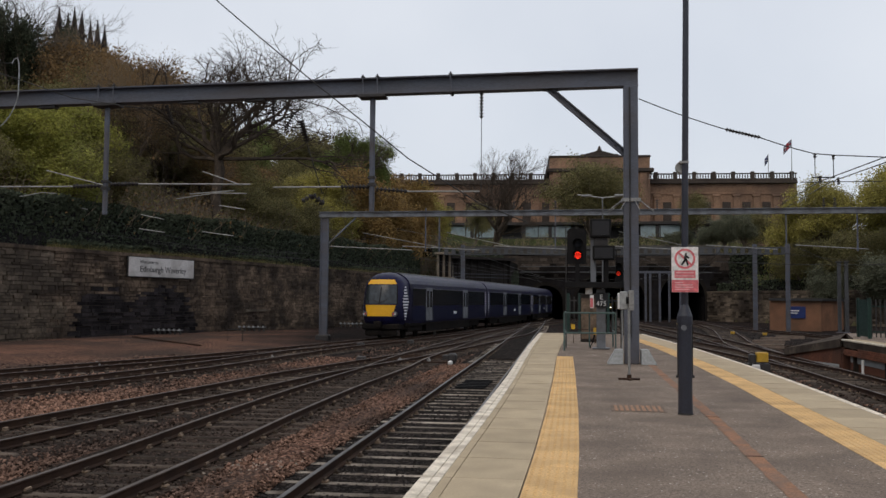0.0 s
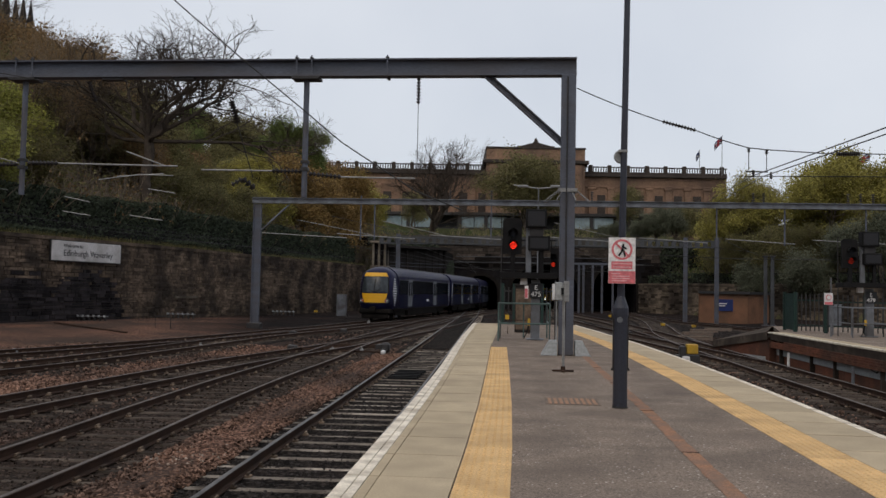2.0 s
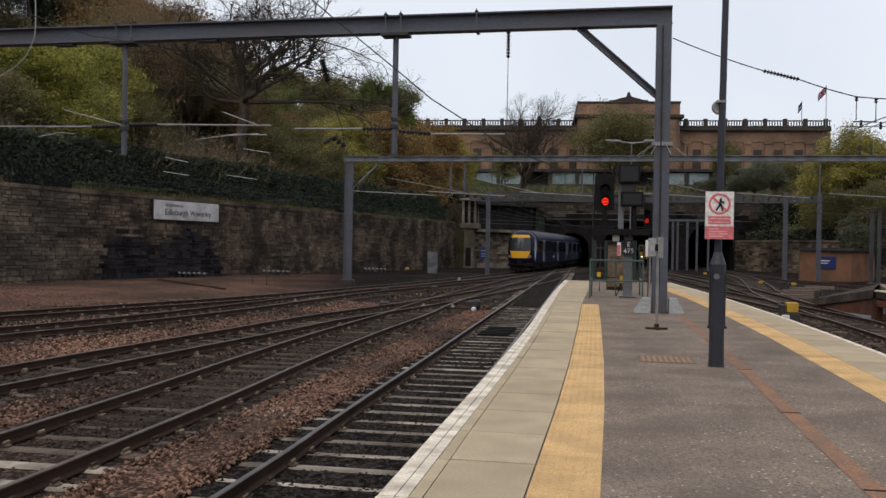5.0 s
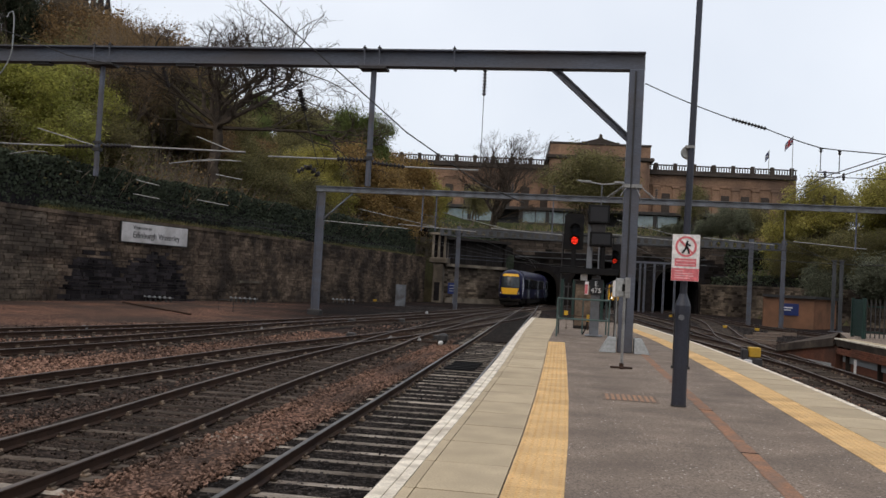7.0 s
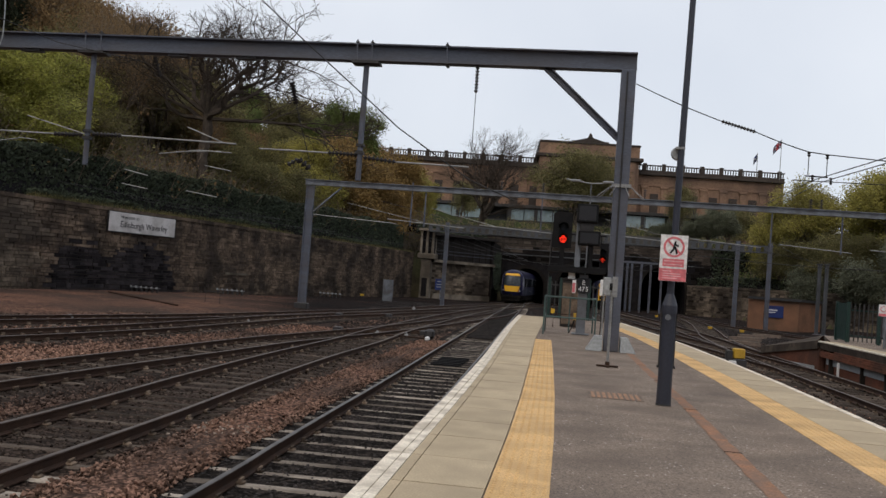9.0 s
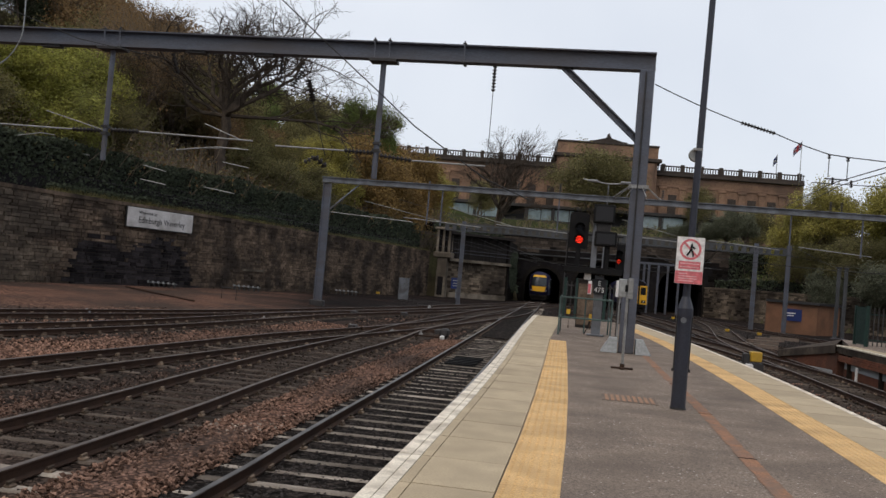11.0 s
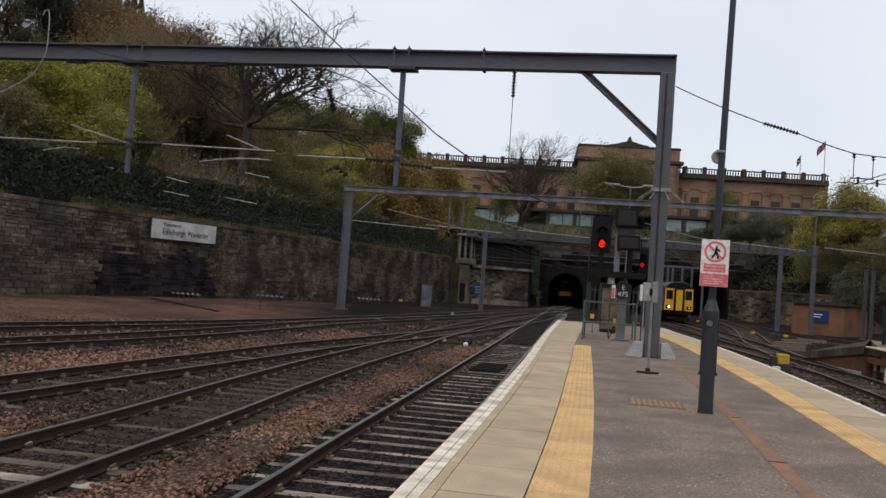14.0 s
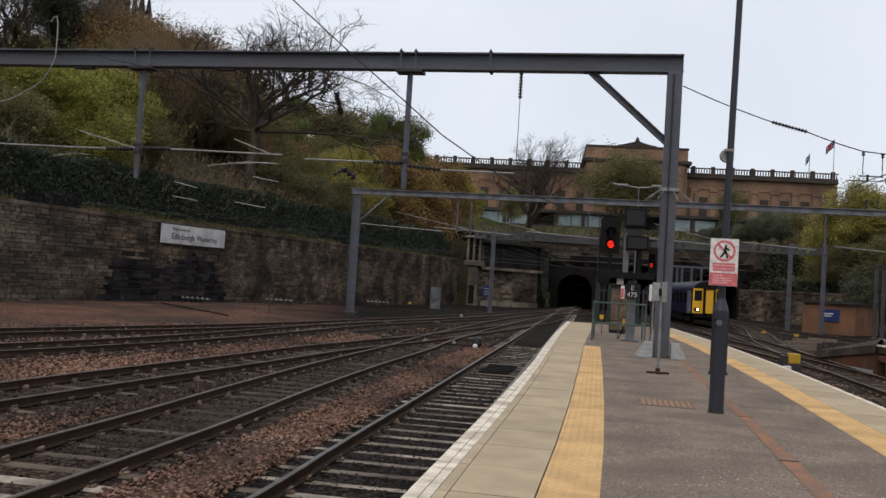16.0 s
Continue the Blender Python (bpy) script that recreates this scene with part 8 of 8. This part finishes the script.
def cab_patch(z0, z1, u0, u1, proud, h, nu=12, low=1.0, high=1.0):
    """A piece of the rounded cab between two heights and two turns from the nose (u from -1 to 1), standing proud of it."""
    sh = Shape()
    zs = [z0] + [z for z in CAB_Z if z0 + 0.02 < z < z1 - 0.02] + [z1]
    for z in zs:
        f, w = float(np.interp(z, CAB_Z, CAB_F)), CAR_HALF * float(np.interp(z, CAB_Z, CAB_W))
        for k in range(nu + 1):
            u = (u0 + (u1 - u0) * k / nu) * (low + (high - low) * (z - z0) / (z1 - z0))
            a = abs(u) * math.pi / 2
            x = math.copysign(w * math.sin(a) ** 0.8, u) if u else 0.0
            y = -h + f + (1.92 - f) * (1 - math.cos(a) ** 0.55) * 0.999
            out = Vector((math.sin(a) * math.copysign(1, u), -math.cos(a) - 0.2, 0.15)).normalized() * proud
            sh.v.append((x + out.x, y + out.y, z + out.z))
    n = nu + 1
    for i in range(len(zs) - 1):
        for k in range(nu):
            sh.f.append((i * n + k, i * n + k + 1, (i + 1) * n + k + 1, (i + 1) * n + k))
    return sh


def bogies(P):
    for yb in (-8.0, 8.0):
        b = P("bogie_frame", Shape().box(-1.15, yb - 1.6, 0.35, -1.0, yb + 1.6, 0.75, c=0.03).box(1.0, yb - 1.6, 0.35, 1.15, yb + 1.6, 0.75, c=0.03).box(-1.0, yb - 0.3, 0.4, 1.0, yb + 0.3, 0.7), M_T_UNDER)
        for ya in (yb - 1.3, yb + 1.3):
            for s in (-1, 1):
                P("wheel", Shape().tube((s * 0.69, ya, 0.42), (s * 0.82, ya, 0.42), 0.42, n=18), M_T_UNDER, "", b)


def sprinter_rear(name, front, label):
    """A blue diesel coach of the departing train; the cab end, where it has one, faces -y. Local origin on the rails."""
    car = thing(name, (0, 0, 0), label, "train", group="departing train")

    def P(n, s, m, lab="", par=None, smooth=False):
        s.v = [(x, y, z * 1.065) for x, y, z in s.v]
        return part(n, s, m, par or car, lab, local=True, smooth=smooth)

    h = CAR_LEN / 2
    sec = [(-h + (1.88 if front else 0), 1, 0, 0), (h, 1, 0, 0)]
    P("body_shell", coach_body(CAR_HALF, 0.85, 2.9, 3.75, sec), M_T_BLUE)
    P("roof_panel", Shape().sweep([(-0.95, 3.5), (0.95, 3.5), (0.6, 3.74), (0.3, 3.79), (-0.3, 3.79), (-0.6, 3.74)], [(0, -h + (2.0 if front else 0.1), 0), (0, h - 0.1, 0)]), M_T_ROOF)
    P("roof_edge", Shape().box(-1.3, -h + 1.9, 3.02, 1.3, h - 0.1, 3.08), M_T_ROOF)
    P("underframe", Shape().box(-1.25, -5.8, 0.3, 1.25, 5.8, 0.88, c=0.04), M_T_UNDER)
    P("skirt", Shape().box(-1.28, -h + 1.2, 0.7, 1.28, h - 0.3, 0.9), M_T_UNDER)
    bogies(P)
    doors = (-3.9, 3.9) if not front else (-5.6, 4.2)
    for s in (-1, 1):
        x = s * (CAR_HALF + 0.004)
        for k, (a, b) in enumerate(((-h + (2.4 if front else 1.0), doors[0] - 0.76), (doors[0] + 0.76, doors[1] - 0.76), (doors[1] + 0.76, h - 0.9))):
            P("window_band", Shape().box(min(x, x + s * 0.012), a, 1.85, max(x, x + s * 0.012), b, 2.86), M_T_GLASS)
        for d in doors:
            for o in (-0.37, 0.37):
                dr = P("door_leaf", Shape().box(min(x, x + s * 0.025), d + o - 0.35, 0.95, max(x, x + s * 0.025), d + o + 0.35, 2.95, c=0.01), M_T_DOOR)
                P("door_glass", Shape().box(min(x, x + s * 0.04), d + o - 0.2, 1.75, max(x, x + s * 0.04), d + o + 0.2, 2.75), M_T_GLASS, "", dr)
        P("lower_panel", Shape().box(min(x, x + s * 0.006), -h + (2.4 if front else 0.9), 0.98, max(x, x + s * 0.006), h - 0.9, 1.7), M_T_LOWER)
        P("window_rail", Shape().box(min(x, x + s * 0.02), -h + (2.4 if front else 0.9), 2.87, max(x, x + s * 0.02), h - 0.9, 2.9), M_T_DOOR)
        # pale dotted saltire patch behind the cab and at the coach end
        for yc in ([] if front else [-h + 0.45]) + [h - 0.45]:
            for r in range(11):
                wd = 0.24 * (1 - abs(r - 6) / 7.5)
                zc = 1.05 + r * 0.175
                P("livery_dot", Shape().box(min(x, x + s * 0.01), yc - wd, zc, max(x, x + s * 0.01), yc + wd, zc + 0.08), M_T_WHITE)
        for r in range(12 if front else 0):
            wd, zc = 0.13 * (1 - abs(r - 6) / 7.5), 1.05 + r * 0.165
            P("livery_dot", cab_patch(zc, zc + 0.085, s * (0.85 - wd), s * (0.85 + wd), 0.012, h, nu=4), M_T_WHITE)
        P("livery_mark", Shape().box(min(x, x + s * 0.01), 0.7, 1.3, max(x, x + s * 0.01), 1.6, 1.46), M_T_WHITE)
    if front:
        y = -h
        P("cab_shell", cab_patch(0.8, 3.77, -1, 1, 0.0, h), M_T_BLUE, smooth=True)
        P("yellow_panel", cab_patch(1.27, 1.9, -0.45, 0.45, 0.015, h, low=0.76), M_T_YELLOW, "bright yellow warning panel")
        P("windscreen", cab_patch(1.97, 3.02, -0.48, 0.48, 0.012, h, high=0.96), M_T_SCREEN, "large grey windscreen", smooth=True)
        P("yellow_brow", cab_patch(3.07, 3.33, -0.46, 0.46, 0.015, h, high=0.9), M_T_YELLOW, "yellow band over the windscreen")
        P("roof_dome", cab_patch(3.4, 3.77, -0.6, 0.6, 0.01, h), M_T_BLUE, smooth=True)
        P("wiper", Shape().tube((0.0, y - 0.02, 2.0), (0.06, y + 0.26, 2.9), 0.02).tube((0.0, y - 0.02, 2.0), (0.45, y + 0.1, 2.2), 0.015).tube((0.0, y - 0.02, 2.0), (-0.45, y + 0.1, 2.2), 0.015), M_T_UNDER)
        P("coupler", Shape().tube((0, y - 0.35, 0.85), (0, y + 0.3, 0.85), 0.16, n=10).box(-0.22, y - 0.4, 0.66, 0.22, y - 0.25, 1.0, c=0.03), M_T_UNDER)
        P("snowplough", Shape().box(-1.0, y + 0.3, 0.18, 1.0, y + 0.55, 0.5, c=0.05), M_T_UNDER)
        P("valance", Shape().box(-1.16, y + 0.2, 0.5, 1.16, y + 2.2, 0.86, c=0.08), M_T_UNDER)
        for s in (-1, 1):
            P("screen_pillar", cab_patch(1.95, 3.04, s * 0.48, s * 0.52, 0.014, h, nu=3, high=0.96), M_T_UNDER)
            lc = P("lamp_cluster", Shape().tube((s * 0.92, y + 0.08, 1.4), (s * 0.92, y + 0.5, 1.4), 0.14, n=12), M_T_LAMP, "rounded lamp cluster")
            P("tail_lamp", Shape().tube((s * 0.87, y + 0.06, 1.41), (s * 0.87, y + 0.09, 1.41), 0.05, n=10), M_TAILLAMP, "small dull red tail lamp", lc)
            P("marker_lamp", Shape().tube((s * 0.98, y + 0.06, 1.4), (s * 0.98, y + 0.09, 1.4), 0.036, n=10), M_T_WHITE, "", lc)
    return car


def commuter_car(name, front, label):
    """A coach of the arriving train; its flat gangway end faces -y."""
    car = thing(name, (0, 0, 0), label, "train", group="arriving train")
    P = lambda n, s, m, lab="", par=None: part(n, s, m, par or car, lab, local=True)
    h = 23.0 / 2
    P("body_shell", coach_body(1.365, 0.95, 2.85, 3.72, [(-h, 0.97, 0.04, 0), (-h + 0.25, 1, 0, 0), (h, 1, 0, 0)]), M_T_BLUE)
    P("roof_panel", Shape().sweep([(-1.0, 3.45), (1.0, 3.45), (0.65, 3.7), (0.3, 3.76), (-0.3, 3.76), (-0.65, 3.7)], [(0, -h + 0.3, 0), (0, h, 0)]), M_T_ROOF)
    P("underframe", Shape().box(-1.2, -6, 0.3, 1.2, 6, 0.98, c=0.04), M_T_UNDER)
    bogies(P)
    for s in (-1, 1):
        x = s * 1.369
        for k in range(8):
            a = -h + 2.6 + k * 2.4
            P("window", Shape().box(min(x, x + s * 0.012), a, 1.85, max(x, x + s * 0.012), a + 1.7, 2.7), M_T_GLASS)
        for d in (-h + 1.7, h - 1.7):
            P("door_leaf", Shape().box(min(x, x + s * 0.02), d - 0.6, 1.0, max(x, x + s * 0.02), d + 0.6, 2.9), M_T_DOOR)
        for r in range(9):
            P("livery_dot", Shape().box(min(x, x + s * 0.01), -h + 0.35, 1.2 + r * 0.18, max(x, x + s * 0.01), -h + 0.95 - 0.04 * r, 1.28 + r * 0.18), M_T_WHITE)
    if front:
        y = -h
        P("end_panel", Shape().box(-1.28, y - 0.05, 1.05, 1.28, y + 0.1, 3.1, c=0.03), M_T_YELLOW, "flat yellow cab end")
        P("end_roof_dome", Shape().sweep([(-1.25, 3.1), (1.25, 3.1), (0.95, 3.45), (0.5, 3.66), (-0.5, 3.66), (-0.95, 3.45)], [(0, y - 0.06, 0), (0, y + 0.1, 0)]), M_T_UNDER)
        for s in (-1, 1):
            P("window_surround", Shape().box(min(s * 0.58, s * 1.16), y - 0.062, 2.08, max(s * 0.58, s * 1.16), y - 0.045, 2.92, c=0.006), M_T_UNDER)
            P("cab_window", Shape().box(min(s * 0.62, s * 1.11), y - 0.08, 2.14, max(s * 0.62, s * 1.11), y - 0.06, 2.86), M_T_GLASS)
            P("wiper", Shape().tube((s * 0.7, y - 0.09, 2.12), (s * 0.95, y - 0.09, 2.7), 0.015, n=5), M_T_UNDER)
            P("corner_post", Shape().tube((s * 1.26, y + 0.02, 1.05), (s * 1.2, y + 0.02, 3.15), 0.06, n=8), M_T_YELLOW)
        gw = P("gangway", Shape().box(-0.46, y - 0.38, 1.05, -0.3, y, 3.2, c=0.03).box(0.3, y - 0.38, 1.05, 0.46, y, 3.2, c=0.03).box(-0.3, y - 0.38, 3.02, 0.3, y, 3.2, c=0.03), M_T_UNDER)
        P("gangway_door", Shape().box(-0.3, y - 0.3, 1.1, 0.3, y - 0.2, 3.02), M_T_YELLOW, "yellow gangway door", gw)
        P("air_hose", Shape().line([(0.5, y - 0.12, 0.95), (0.5, y - 0.3, 0.7), (0.3, y - 0.4, 0.6), (0.1, y - 0.4, 0.75)], 0.03), M_T_UNDER)
        P("buffer_beam", Shape().box(-1.2, y - 0.1, 0.7, 1.2, y + 0.2, 1.05, c=0.03), M_T_UNDER)
        P("coupler", Shape().tube((0, y - 0.5, 0.9), (0, y + 0.2, 0.9), 0.15, n=10), M_T_UNDER)
        P("snowplough", Shape().box(-1.1, y - 0.1, 0.2, 1.1, y + 0.2, 0.5, c=0.04), M_T_UNDER)
        P("lamp_cluster", Shape().box(-1.15, y - 0.08, 1.2, -0.72, y - 0.03, 1.5, c=0.01), M_T_UNDER)
        P("lamp_cluster", Shape().box(0.72, y - 0.08, 1.2, 1.15, y - 0.03, 1.5, c=0.01), M_T_UNDER)
        P("headlamp", Shape().tube((-0.88, y - 0.12, 1.36), (-0.88, y - 0.08, 1.36), 0.085, n=12), M_HEADLAMP, "lit white headlamp")
        P("marker_lamp", Shape().tube((0.95, y - 0.12, 1.36), (0.95, y - 0.08, 1.36), 0.07, n=12), M_T_WHITE)
    return car


DEPART = [sprinter_rear("railcar", True, "dark blue diesel railcar with a yellow cab end"), sprinter_rear("railcar", False, "dark blue middle railcar with grey doors"), sprinter_rear("railcar", False, "dark blue leading railcar with grey doors")]
ARRIVE = [commuter_car("commuter_railcar", True, "blue diesel railcar with a flat yellow gangway end"), commuter_car("commuter_railcar", False, "blue trailing railcar of the arriving train")]


class Line:
    """A track as a line with places along its length."""

    def __init__(self, pts):
        self.p = along([(x, y, RAIL_Z) for x, y in pts], 0.5)

    def at(self, s):
        s = max(0.0, min(s, 0.5 * (len(self.p) - 2)))
        i = int(s / 0.5)
        return self.p[i].lerp(self.p[i + 1], s / 0.5 - i)

    def near_y(self, y):
        i = min(range(len(self.p)), key=lambda k: abs(self.p[k].y - y))
        return 0.5 * i


def car_pose(line, s_end, length, bogie=8.0):
    """A coach whose -y end is at arc length s_end, both bogies on the rails."""
    a, b = line.at(s_end + length / 2 - bogie), line.at(s_end + length / 2 + bogie)
    d = (b - a).normalized()
    c = (a + b) / 2
    return Matrix.Translation(c) @ Matrix.Rotation(math.atan2(-d.x, d.y), 4, "Z")


DEPART_Y = [(0, 51.8), (2, 64.8), (3.5, 75), (7, 95.8), (11, 120.3), (12.5, 128), (13.5, 132.5), (14, 135.3), (14.5, 139.8), (16, 153.5)]
ARRIVE_Y = [(0, 160), (6, 129), (9, 111.5), (11, 100.5), (12, 95.3), (13, 90.5), (14, 86), (15, 80.7), (16, 76)]


def motions():
    line = Line(T5 + [(-6.2, 260)])
    rows = [[] for _ in DEPART]
    for k in range(33):
        t = k * 0.5
        y = float(np.interp(t, *zip(*DEPART_Y)))
        s = line.near_y(y)
        for n, r in enumerate(rows):
            r.append((t, car_pose(line, s + n * 23.7, CAR_LEN)))
    for car, r in zip(DEPART, rows):
        walk(car, r)
    line = Line(T7 + [(5.4, 260)])
    rows = [[] for _ in ARRIVE]
    for k in range(33):
        t = k * 0.5
        y = float(np.interp(t, *zip(*ARRIVE_Y)))
        s = line.near_y(y)
        for n, r in enumerate(rows):
            r.append((t, car_pose(line, s + n * 23.4, 23.0)))
    for car, r in zip(ARRIVE, rows):
        walk(car, r)


motions()
